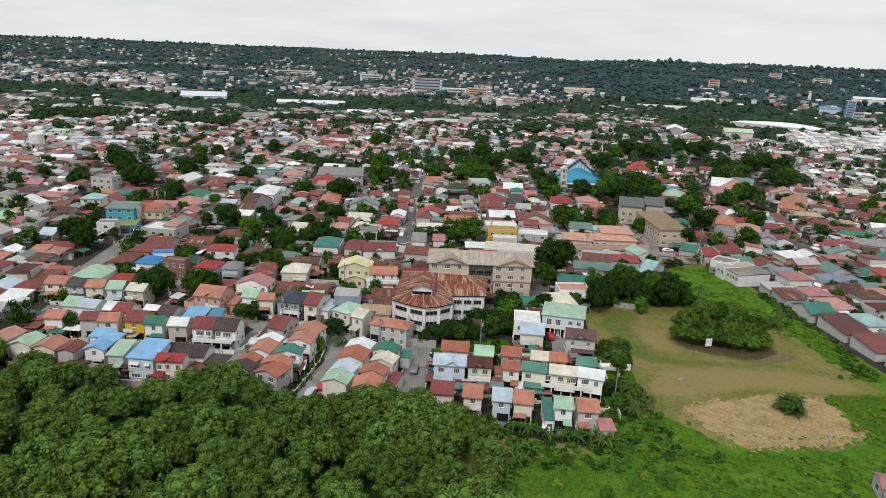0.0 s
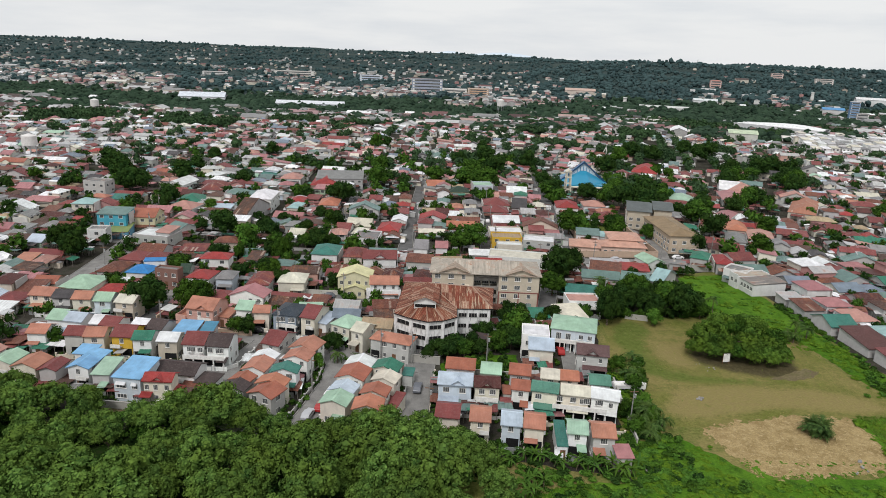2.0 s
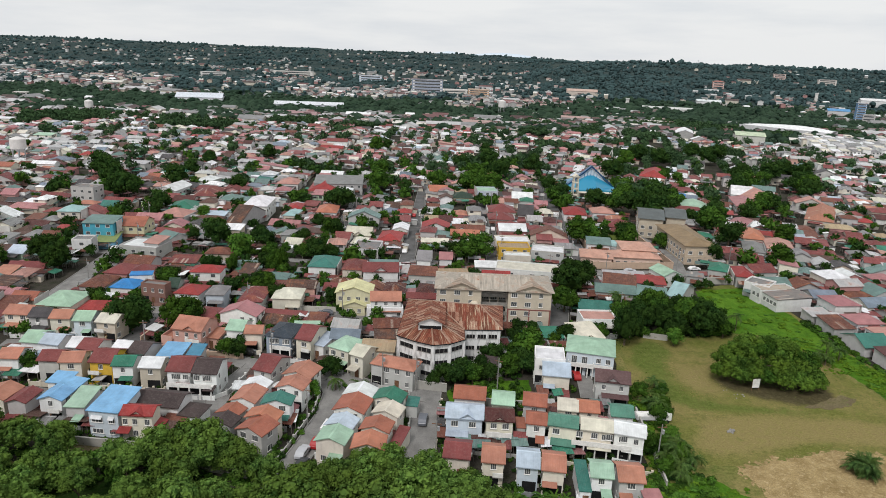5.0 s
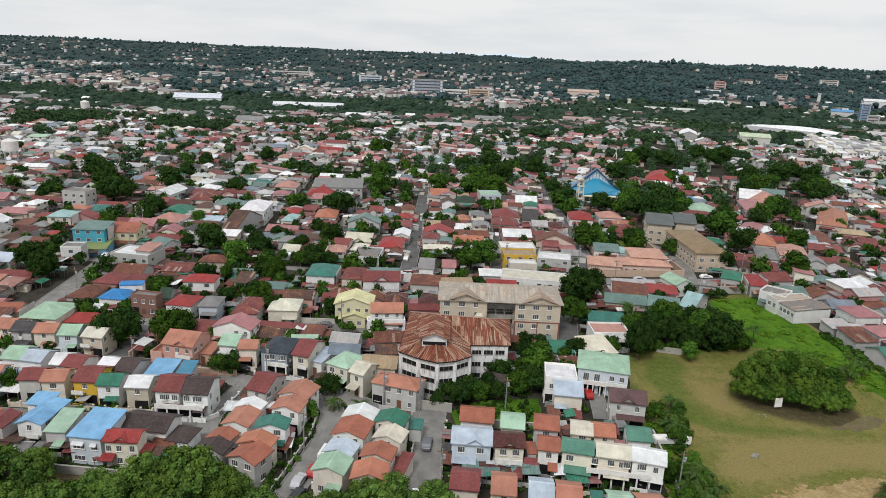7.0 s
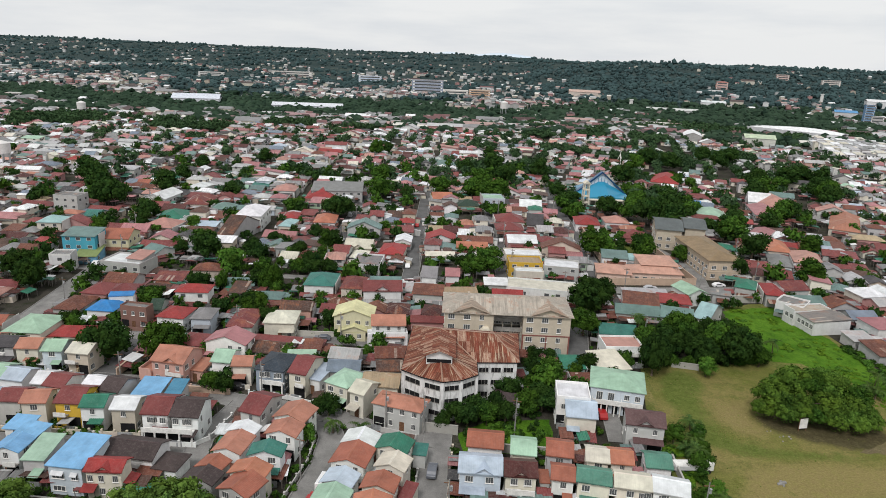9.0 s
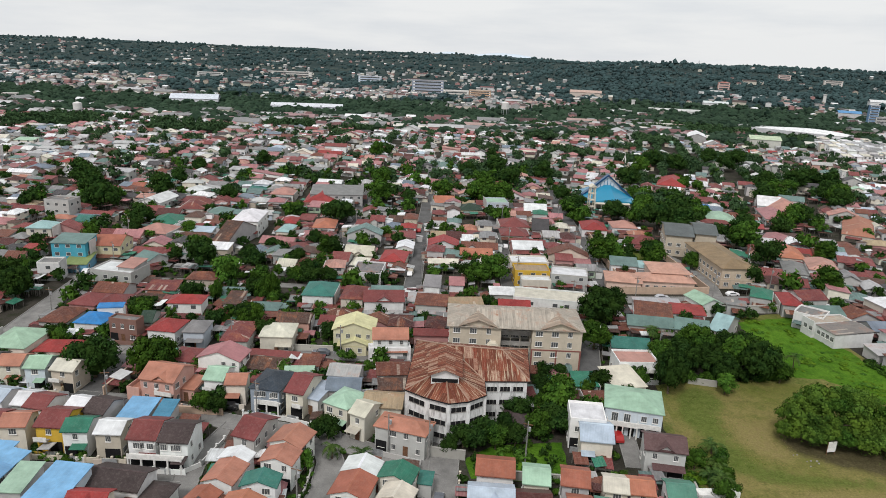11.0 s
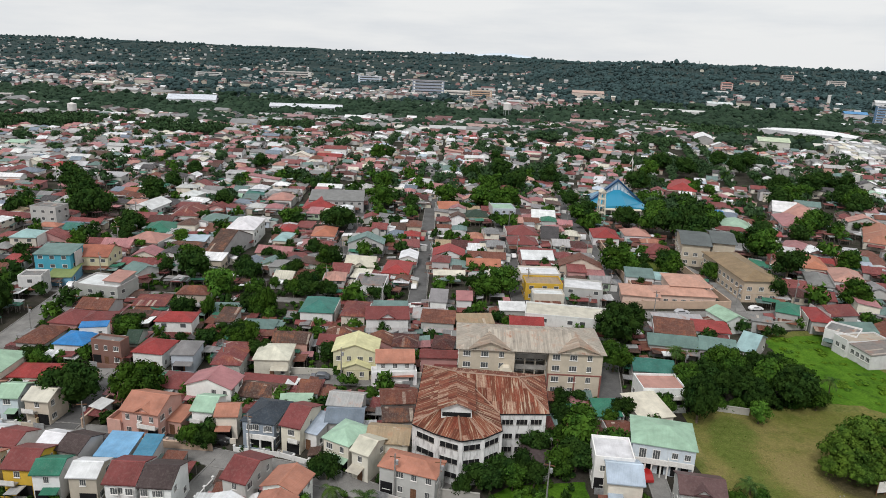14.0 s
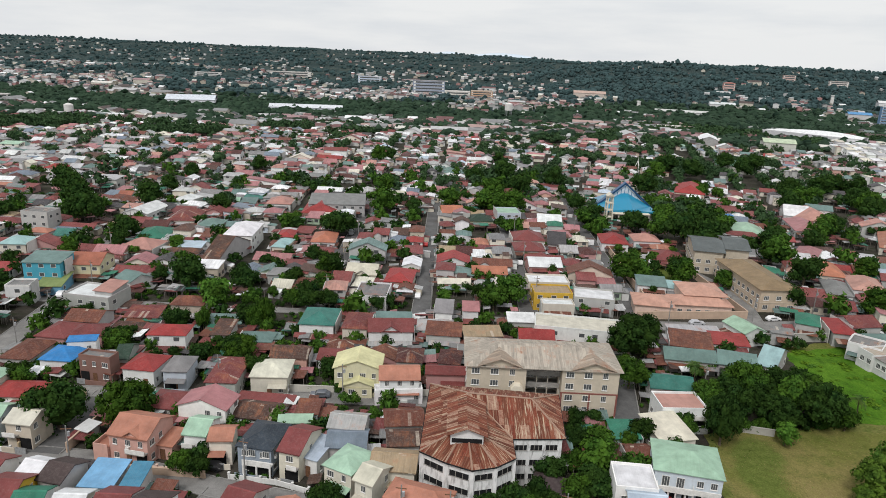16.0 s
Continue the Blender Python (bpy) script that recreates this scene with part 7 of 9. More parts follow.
# ---- vehicles ----
def car(x, y, rot, colour, cname, kind="sedan", z=0.05):
    big = kind == "van"
    L, Wd, H = (4.9, 1.8, 1.95) if big else (4.3, 1.7, 1.45)
    c = thing("car", f"{cname} {'van' if big else 'sedan car'} parked at the roadside", "car", x, y, z, rot, "parked cars")
    prof = [(-L / 2, 0.35), (L / 2, 0.35), (L / 2, 0.8), (L / 2 - 0.15, 0.95), (L * 0.24, 1.0), (L * 0.1, H), (-L * 0.3, H), (-L * 0.42, 1.02), (-L / 2, 0.95)]
    if big:
        prof = [(-L / 2, 0.35), (L / 2, 0.35), (L / 2, 0.95), (L * 0.36, 1.1), (L * 0.26, H), (-L / 2 + 0.1, H), (-L / 2, 1.0)]
    bm = prism(bmesh.new(), prof, -Wd / 2, Wd / 2, True)
    bmesh.ops.bevel(bm, geom=bm.edges[:], offset=0.07, segments=1, affect="EDGES")
    part("body", bm, PAINT, c, colour=colour)
    part("windscreen", prism(bmesh.new(), [(L * (0.25 if not big else 0.345), 1.03), (L * (0.11 if not big else 0.275), H - 0.08), (L * (0.105 if not big else 0.25), H - 0.1), (L * (0.235 if not big else 0.33), 1.0)], -Wd / 2 + 0.12, Wd / 2 - 0.12, True), GLASS, c)
    for s in (-1, 1):
        part("side_window", boxes((-L * 0.3, s * Wd / 2 - 0.02, 1.02, L * 0.12, s * Wd / 2 + 0.02, H - 0.14)), GLASS, c)
        for f in (-0.31, 0.31):
            part("wheel", tube(bmesh.new(), (L * f, s * (Wd / 2 - 0.2), 0.31), (L * f, s * (Wd / 2 + 0.02), 0.31), 0.31, 0.31, 12), TYRE, c)
        part("headlight", boxes((L / 2 - 0.08, s * 0.6 - 0.18, 0.68, L / 2 + 0.015, s * 0.6 + 0.18, 0.84)), TRIM, c)
    return c


BODY = {"white": (0.72, 0.72, 0.72), "silver": (0.42, 0.43, 0.45), "black": (0.02, 0.02, 0.022), "red": (0.35, 0.02, 0.02), "blue": (0.05, 0.1, 0.3), "grey": (0.12, 0.13, 0.15)}
for x, y, rot, cn, kd in ((-7.6, 144.4, 86, "grey", "sedan"), (-8.6, 127.5, 88, "white", "van"), (-29.2, 131.0, 80, "silver", "sedan"), (-28.6, 127.0, 80, "black", "sedan"), (-48.5, 137, 100, "white", "sedan"), (-26.0, 139.5, 80, "white", "van"), (-27.2, 134.5, 80, "red", "sedan"), (27.4, 167.3, 92, "red", "sedan"), (34.6, 223.0, 78, "white", "sedan"), (20.5, 120.8, 80, "white", "sedan"), (-44, 196.2, 2, "white", "sedan"), (-38, 198.9, 182, "grey", "sedan"), (-52, 171.6, 175, "black", "sedan"), (-75, 196.0, 3, "white", "van"), (-123, 250, 100, "white", "sedan"), (-127, 266, 104, "silver", "sedan"), (-118, 232, 96, "silver", "van"), (-20.6, 262, 90, "white", "sedan"), (-17.2, 285, 90, "grey", "sedan"), (-20.8, 318, 90, "red", "sedan"), (-48, 290, 90, "white", "sedan"), (-51, 330, 90, "silver", "van"), (13.9, 300, 90, "white", "sedan"), (46.5, 275, 90, "grey", "sedan"), (43, 330, 90, "white", "van"), (107, 283, 75, "white", "van"), (104, 292, 85, "white", "sedan"), (84.5, 256, 10, "white", "sedan"), (119, 184, 30, "white", "sedan"), (-43, 148, 20, "grey", "sedan"), (60, 250.0, 5, "silver", "sedan")):
    car(x, y, rot, BODY[cn], cn, kd)


def truck():
    t = thing("truck", "old white flatbed truck parked on the grass", "truck", 40.3, 149.2, 0.0, 4)
    part("bed", boxes((-3.6, -1.1, 0.8, 2.0, 1.1, 1.0), (-3.6, -1.1, 1.0, -3.5, 1.1, 1.6), (-3.6, 1.0, 1.0, 2.0, 1.1, 1.6), (-3.6, -1.1, 1.0, 2.0, -1.0, 1.6)), WALL, t, colour=(0.6, 0.6, 0.6))
    bm = boxes((2.1, -1.05, 0.6, 3.8, 1.05, 2.3))
    bmesh.ops.bevel(bm, geom=bm.edges[:], offset=0.12, segments=2, affect="EDGES")
    part("cab", bm, PAINT, t, colour=(0.7, 0.7, 0.68))
    part("tarpaulin", boxes((-3.4, -0.95, 1.0, 1.9, 0.95, 1.75)), TRIM, t)
    for x in (-2.6, -1.6, 2.9):
        for s in (-1, 1):
            part("wheel", tube(bmesh.new(), (x, s * 0.8, 0.42), (x, s * 1.1, 0.42), 0.42, 0.42, 12), TYRE, t)


truck()


def pole(x, y, h=8.5):
    p = thing("utility_pole", "grey concrete utility pole with crossarm", "pole", x, y, 0, random.Random(int(x * 7 + y)).uniform(-20, 20), "utility poles along the streets")
    part("shaft", tube(bmesh.new(), (0, 0, -0.1), (0, 0, h), 0.16, 0.1, 8), KERB, p)
    part("crossarm", boxes((-0.9, -0.06, h - 0.7, 0.9, 0.06, h - 0.58)), WOOD, p)
    part("transformer", tube(bmesh.new(), (0.35, 0, h - 2.0), (0.35, 0, h - 1.2), 0.24, 0.24, 10), STEEL, p)


for x, y in ((-17.4, 158.2), (-9.8, 157.2), (8.2, 158.0), (-33.0, 198.0), (-60, 199.8), (-113, 214), (-115.5, 232), (-118, 258), (-128, 290), (-140, 330), (37, 133.5), (30, 240), (50.5, 246.0), (77.5, 254), (99, 262), (103, 290), (46, 205), (-47, 255), (-46.8, 285), (-47, 320), (-47, 360), (-16.3, 255), (-16.4, 290), (-16.6, 325), (-16.8, 365), (15.1, 262), (15.0, 300), (14.8, 340), (41, 262), (40.6, 300), (40.4, 345), (-76, 170), (-45, 168.6), (-4.6, 131), (-30.5, 141)):
    pole(x, y)


def rocks(x, y, n, r, label, big=1.0):
    rnd = random.Random(int(x * y))
    t = thing("rock_pile", label, "rocks", x, y, 0)
    for k in range(n):
        bm = bmesh.new()
        lump(bm, rnd, (rnd.uniform(-r, r), rnd.uniform(-r, r), 0.15 * big), (rnd.uniform(0.2, 0.5) * big,) * 3, 0.3)
        part("rock", bm, STONE, t)


rocks(55.6, 146.5, 8, 0.8, "heap of pale grey rocks in the grass")
rocks(63, 162.5, 7, 2.4, "scattered grey stones under the tree", 0.5)
rocks(37.5, 117.8, 7, 1.2, "pale rubble and scrap beside the last house")
rocks(78, 122, 7, 2.2, "pale stones at the edge of the straw")


def lot_sign():
    s = thing("sign_board", "plain white board on posts under the tree", "sign", 68.6, 165.2, 0, 12)
    part("board", boxes((-0.9, -0.05, 0.7, 0.9, 0.05, 2.9)), TRIM, s)
    for k in (-0.9, 0.9):
        part("post", boxes((k - 0.06, 0.05, -0.1, k + 0.06, 0.17, 2.9)), WOOD, s)


lot_sign()


def water_tower(x, y, h, r, label):
    z = land(x, y)
    t = thing("water_tower", label, "water tower", x, y, z)
    bm = tube(bmesh.new(), (0, 0, h * 0.55), (0, 0, h * 0.92), r, r, 20)
    tube(bm, (0, 0, h * 0.92), (0, 0, h), r, r * 0.2, 20)
    part("tank", bm, WALL, t, colour=(0.66, 0.64, 0.62))
    for k in range(6):
        a = k * math.pi / 3
        part("leg", tube(bmesh.new(), (r * 0.9 * math.cos(a), r * 0.9 * math.sin(a), -1), (r * 0.8 * math.cos(a), r * 0.8 * math.sin(a), h * 0.56), 0.3, 0.3, 6), STEEL, t)


def far_building(x, y, w, d, h, kind, wall, roof, floors, label):
    """A large far-off building with a row of windows on each storey."""
    f = thing("building", label, "building", x, y, land(x, y) - 0.5, -math.degrees(math.atan2(x, y)) * 0.6)
    part("wall", boxes((-w / 2, -d / 2, 0, w / 2, d / 2, h)), WALL, f, colour=wall)
    if kind == "f":
        part("roof", boxes((-w / 2 - 0.3, -d / 2 - 0.3, h, w / 2 + 0.3, d / 2 + 0.3, h + 0.7)), ROOF_WORN, f, colour=roof)
    else:
        r = part("roof", roof_shape("gable" if kind == "g" else "hip", w / 2 + 0.6, d / 2 + 0.6, d * 0.16), ROOF, f, colour=roof)
        r.location.z = h
    if floors > 1:
        for k in range(floors):
            z = h * (k + 0.3) / floors
            put(part("window", SMALL_WINDOW, TRIM, f), 0, -d / 2 - 0.01, z, 0, w * 0.94, 1, h / floors * 0.5)
            put(part("window", SMALL_WINDOW, TRIM, f), w / 2 + 0.01, 0, z, 90, d * 0.9, 1, h / floors * 0.5)
    return f


MALL = (365, 792, -44, 48)


def mall_roof():
    """A broad white roof, curved along its length and across, beyond the trees."""
    m = thing("mall", "huge white hall with low curved roof", "building", MALL[0], MALL[1], land(MALL[0], MALL[1]) + 2.6, MALL[2])
    half, deep = MALL[3], 21
    bm = bmesh.new()
    grid = []
    for i in range(25):
        u = -1 + 2 * i / 24
        row = []
        for k in range(9):
            v = -1 + 2 * k / 8
            row.append(bm.verts.new((u * half, v * deep * (0.55 + 0.45 * math.cos(u * 1.35)) + 7 * (1 - u * u), 3.6 + 5.4 * (1 - 0.55 * u * u) * (1 - 0.7 * v * v) * (0.6 + 0.25 * (u + 1)))))
        grid.append(row)
    for i in range(24):
        for k in range(8):
            bm.faces.new((grid[i][k], grid[i + 1][k], grid[i + 1][k + 1], grid[i][k + 1]))
    part("roof", bm, ROOF, m, colour=(0.82, 0.83, 0.83))
    for k in (0, 8):
        side = bmesh.new()
        ring = [(-half + 2 * half * i / 24) for i in range(25)]
        pts = [(u, (k / 4 - 1) * deep * (0.55 + 0.45 * math.cos(u / half * 1.35)) + 7 * (1 - (u / half) ** 2)) for u in ring]
        for p, q in zip(pts, pts[1:]):
            side.faces.new([side.verts.new(r) for r in ((p[0], p[1] * 0.99, -7), (q[0], q[1] * 0.99, -7), (q[0], q[1] * 0.99, 5.6), (p[0], p[1] * 0.99, 5.6))])
        bmesh.ops.remove_doubles(side, verts=side.verts, dist=0.001)
        part("wall", side, WALL, m, colour=(0.55, 0.55, 0.56))


mall_roof()


def chimney(x, y, h):
    c = thing("water_tower", "slim white concrete tower", "tower", x, y, land(x, y) - 0.5)
    part("shaft", tube(bmesh.new(), (0, 0, 0), (0, 0, h), 3.0, 2.6, 14), WALL, c, colour=(0.64, 0.63, 0.60))
    part("cap", tube(bmesh.new(), (0, 0, h), (0, 0, h + 1.2), 3.4, 3.2, 14), WALL, c, colour=(0.6, 0.6, 0.58))


def spire():
    s = thing("chapel_spire", "white steel tripod spire above the trees", "spire", 109.6, 513.5, 0, 10)
    for k in range(3):
        a = k * 2.094 + 0.4
        part("leg", tube(bmesh.new(), (3.0 * math.cos(a), 3.0 * math.sin(a), 0), (0, 0, 7.5), 0.3, 0.2, 6), TRIM, s)
    part("rod", tube(bmesh.new(), (0, 0, 7.3), (0, 0, 9.6), 0.16, 0.06, 6), TRIM, s)


spire()


def mast():
    x, y = 1480, 4420
    m = thing("radio_mast", "tall thin lattice mast on the skyline", "mast", x, y, land(x, y))
    for k in range(3):
        a = k * 2.094
        part("leg", tube(bmesh.new(), (5 * math.cos(a), 5 * math.sin(a), -2), (1.5 * math.cos(a), 1.5 * math.sin(a), 42), 0.8, 0.6, 5), STEEL, m)


mast()
water_tower(-255.4, 406.7, 15, 4.2, "round pale water tank on steel legs")
water_tower(57.5, 968, 22, 5.0, "white water tower above the trees")
water_tower(-367, 694, 16, 4.0, "pale water tower above distant roofs")
far_building(-65, 1409, 61, 22, 29, "f", (0.30, 0.34, 0.42), (0.3, 0.3, 0.32), 5, "grey-blue glass office block beyond the trees")
far_building(-8, 1414, 46, 40, 14, "f", (0.66, 0.63, 0.58), (0.62, 0.60, 0.57), 3, "long white mall building")
far_building(38, 1424, 42, 34, 16, "f", (0.55, 0.36, 0.24), (0.46, 0.36, 0.28), 4, "orange wing of the mall")
far_building(-366, 989, 62, 34, 9, "g", (0.66, 0.67, 0.70), (0.62, 0.66, 0.72), 1, "white factory hall with pale blue roof")
far_building(-205, 957, 92, 22, 7, "g", (0.60, 0.62, 0.66), (0.66, 0.68, 0.72), 1, "long low white warehouse roof")
far_building(-231, 1823, 58, 25, 17, "f", (0.50, 0.58, 0.68), (0.6, 0.62, 0.65), 3, "pale blue and white far building")
far_building(274, 674, 26, 18, 9, "g", (0.55, 0.55, 0.5), (0.48, 0.56, 0.40), 1, "hall with pale green roof")
far_building(180, 533, 25, 16, 6, "g", (0.45, 0.45, 0.40), (0.16, 0.29, 0.20), 1, "barn-like hall with green metal roof")
far_building(543, 968, 11, 11, 30, "f", (0.16, 0.27, 0.42), (0.6, 0.62, 0.65), 9, "slim blue and white tower block")
far_building(553, 965, 15, 14, 15, "f", (0.40, 0.39, 0.38), (0.4, 0.4, 0.4), 4, "grey concrete block beside the tower")
far_building(567, 1067, 30, 18, 11, "g", (0.55, 0.55, 0.55), (0.10, 0.28, 0.52), 1, "hall with a bright blue roof")
far_building(743, 1268, 56, 22, 11, "g", (0.68, 0.68, 0.68), (0.70, 0.70, 0.70), 1, "white warehouse on the far slope")
far_building(412, 1177, 38, 18, 7, "g", (0.66, 0.66, 0.66), (0.62, 0.66, 0.66), 1, "long white shed below the hill")
far_building(309, 1054, 78, 16, 5, "g", (0.62, 0.62, 0.60), (0.55, 0.56, 0.54), 1, "row of long grey sheds")
far_building(885, 1723, 40, 14, 13, "f", (0.55, 0.50, 0.46), (0.5, 0.47, 0.44), 3, "pale villa on the wooded ridge")
far_building(811, 1815, 28, 14, 13, "f", (0.55, 0.40, 0.36), (0.5, 0.4, 0.36), 3, "pink villa on the wooded ridge")
far_building(533, 1472, 22, 12, 14, "h", (0.55, 0.34, 0.30), (0.40, 0.16, 0.13), 3, "red-roofed villa among the trees")
far_building(220, 1281, 54, 22, 10, "g", (0.58, 0.50, 0.44), (0.50, 0.36, 0.30), 1, "long pinkish shed at the foot of the hill")
far_building(-617, 1756, 60, 22, 8, "f", (0.62, 0.62, 0.60), (0.6, 0.6, 0.58), 2, "pale school block beyond the trees")
far_building(-465, 1965, 110, 28, 11, "f", (0.62, 0.60, 0.56), (0.6, 0.58, 0.55), 2, "long pale industrial building")
far_building(-582, 926, 16, 14, 9, "f", (0.62, 0.60, 0.55), (0.6,0.58,0.55), 3, "cream three-storey block among trees")
chimney(651, 1301, 17)
chimney(259, 1096, 12)


# ---- the town beyond: rows of houses along the streets ----
TAKEN = {}


def mark(x, y, r):
    TAKEN.setdefault((int(x // 12), int(y // 12)), []).append((x, y, r))


def free(x, y, r):
    i, j = int(x // 12), int(y // 12)
    return all(math.hypot(x - a, y - b2) > r + q for di in (-2, -1, 0, 1, 2) for dj in (-2, -1, 0, 1, 2) for a, b2, q in TAKEN.get((i + di, j + dj), ()))


for ob in list(scene.objects):
    if ob.parent is None and ob.type == "EMPTY" and ob.get("category") == "house" and ob.location.length > 1:
        rr = 3.2
        for ch in ob.children:
            if ch.name.startswith("roof"):
                rr = min(ch.dimensions.x, ch.dimensions.y) * 0.45 + 0.6
        mark(ob.location.x, ob.location.y, rr)
for x, y, r in TREES:
    if y > 150:
        mark(x, y, r * 0.55)
for x, y, r in ((-6, 176, 15), (8, 203, 9), (-2, 203, 9), (20, 203, 9), (71, 380, 13), (71, 392, 13), (71, 404, 12), (58, 368, 4), (50, 260, 9), (64, 263, 11), (60, 290, 12), (62, 275, 12), (88, 281, 12), (88, 270, 10), (88, 293, 10), (82, 309, 9), (93, 311, 9), (98, 222, 12), (85, 217, 14), (88, 200, 13), (60, 175, 22), (80, 175, 25), (90, 180, 11), (68, 205, 12), (56, 205, 10)):
    mark(x, y, r)

MIX = ["maroon"] * 15 + ["red"] * 2 + ["rust"] * 7 + ["brown"] * 4 + ["salmon"] * 1 + ["pink"] * 5 + ["salmonpink"] * 2 + ["grey"] * 9 + ["tin"] * 5 + ["white"] * 3 + ["cream"] * 2 + ["tealgrey"] * 4 + ["green"] * 1 + ["palegreen"] * 1 + ["teal"] * 1 + ["darkgrey"] * 3 + ["greyblue"] * 2 + ["terracotta"] * 1 + ["darkred"] * 4 + ["paleblue"] * 1 + ["brightblue"] * 1 + ["tan"] * 2
PALEMIX = ["maroon"] * 9 + ["pink"] * 12 + ["salmonpink"] * 4 + ["grey"] * 10 + ["tin"] * 9 + ["white"] * 10 + ["cream"] * 4 + ["tealgrey"] * 5 + ["rust"] * 2 + ["darkred"] * 3 + ["brown"] * 3 + ["paleblue"] * 2 + ["palegreen"] * 1 + ["greyblue"] * 3 + ["darkgrey"] * 4 + ["red"] * 1
OLDMIX = ["rust"] * 8 + ["maroon"] * 8 + ["brown"] * 4 + ["darkred"] * 4 + ["grey"] * 3 + ["red"] * 2 + ["tealgrey"] * 2 + ["tin"] * 1
WALLMIX = ["white"] * 3 + ["cream"] * 5 + ["grey"] * 9 + ["beige"] * 4 + ["pink"] * 2 + ["palegreen"] * 1 + ["paleblue"] * 1 + ["salmonpink"] * 1
PALEWALLS = WALLMIX + ["white"] * 9 + ["cream"] * 4
town = random.Random(77)


class Joined:
    """Far-off houses or crowns in one mesh, each piece with its own tint."""

    def __init__(self):
        self.v, self.f, self.m, self.c = [], [], [], []

    def add(self, verts, faces, slot, colour):
        k = len(self.v)
        self.v += [tuple(p) for p in verts]
        for f in faces:
            self.f.append(tuple(k + i for i in f))
            self.m.append(slot)
            self.c.append((*colour, 1.0))

    def done(self, name, mats, label, category):
        me = bpy.data.meshes.new(name)
        me.from_pydata(self.v, [], self.f)
        for m in mats:
            me.materials.append(m)
        me.polygons.foreach_set("material_index", self.m)
        att = me.color_attributes.new("tint", "FLOAT_COLOR", "CORNER")
        flat = []
        for f, c in zip(self.f, self.c):
            flat += list(c) * len(f)
        att.data.foreach_set("color", flat)
        return tagged(new(name, me), label, category, kind="stuff")


ROW_HOUSES, ROW_TREES = Joined(), Joined()


def joined_house(rnd, x, y, w, d, rot, h, kind, roof, wall):
    """The same shapes as house(), for the rows too far off to be told apart singly."""
    z0 = land(x, y)
    m = pose(x, y, z0, 0, 0, rot)
    vary = lambda c, s: shade(rnd, c, s)  # noqa: E731
    rc, wc = vary(ROOFS[roof][1], 0.14), vary(WALLS[wall][1], 0.08)
    W, D, t = w / 2, d / 2, 0.14
    rise = (min(W, D) if kind == "h" else D) * 0.42
    a, c = W - 0.4, D - 0.4
    if kind == "s":
        rise = D * 0.22
        pr = [(-c, -0.3), (c, -0.3), (c, h + rise * 0.9 - 0.15), (-c, h - 0.1)]
    elif kind == "h":
        pr = [(-c, -0.3), (c, -0.3), (c, h - 0.05), (-c, h - 0.05)]
    else:
        pr = [(-c, -0.3), (c, -0.3), (c, h), (0, h + rise - 0.16), (-c, h)]
    k = len(pr)
    ROW_HOUSES.add([m @ Vector((s * a, p, z)) for s in (-1, 1) for p, z in pr], [(i, (i + 1) % k, k + (i + 1) % k, k + i) for i in range(k)] + [tuple(range(k))[::-1], tuple(range(k, 2 * k))], 1, wc)
    if kind == "h":
        r = max(0.0, W - D)
        e = [(-W, -D, h), (W, -D, h), (W, D, h), (-W, D, h)]
        ridge = [(-r, 0, h + rise), (r, 0, h + rise)] if W >= D else [(0, -(D - W), h + rise), (0, D - W, h + rise)]
        fs = [(0, 1, 5, 4), (1, 2, 5), (2, 3, 4, 5), (3, 0, 4)] if W >= D else [(0, 1, 4), (1, 2, 5, 4), (2, 3, 5), (3, 0, 4, 5)]
        ROW_HOUSES.add([m @ Vector(p) for p in e + ridge], fs, 0, rc)
    else:
        top = [(-D, h), (D, h + rise)] if kind == "s" else [(-D, h), (0, h + rise), (D, h)]
        pr = top + [(p, z - t) for p, z in top[::-1]]
        k = len(pr)
        ROW_HOUSES.add([m @ Vector((s * W, p, z)) for s in (-1, 1) for p, z in pr], [(i, (i + 1) % k, k + (i + 1) % k, k + i) for i in range(k)] + [tuple(range(k))[::-1], tuple(range(k, 2 * k))], 0, rc)
        if kind == "g" and rnd.random() < 0.5 and W > 2.6:
            gw, gx, s = W * rnd.uniform(0.28, 0.42), rnd.uniform(-0.4, 0.4) * W, rnd.choice((-1, 1))
            ft = [(gx - gw, s * (D + 0.5), h), (gx, s * (D + 0.5), h + gw * 0.6), (gx + gw, s * (D + 0.5), h), (gx, 0, h + gw * 0.6)]
            ROW_HOUSES.add([m @ Vector(p) for p in ft + [(gx - gw, s * D * 0.2, h), (gx + gw, s * D * 0.2, h)]], [(0, 1, 3, 4), (1, 2, 5, 3)], 0, rc)
            ROW_HOUSES.add([m @ Vector(p) for p in ((gx - gw * 0.9, s * (D + 0.3), 0), (gx + gw * 0.9, s * (D + 0.3), 0), (gx + gw * 0.9, s * (D + 0.3), h), (gx, s * (D + 0.3), h + gw * 0.5), (gx - gw * 0.9, s * (D + 0.3), h))], [(0, 1, 2, 3, 4)], 1, wc)
    for f in range(2 if h > 4.4 else 1):
        for side, run, off in ((0, a, c), (90, c, a), (-90, c, a)):
            q = m @ pose(0, 0, 0, 0, 0, side)
            for u in (-0.5, 0.5):
                if rnd.random() < 0.7:
                    z = 0.95 + 2.7 * f
                    ROW_HOUSES.add([q @ Vector((u * run + sx * 0.75, -off - 0.03, z + sz)) for sx, sz in ((-1, 0), (1, 0), (1, 1.2), (-1, 1.2))], [(0, 1, 2, 3)], 2, (0.03, 0.03, 0.03))


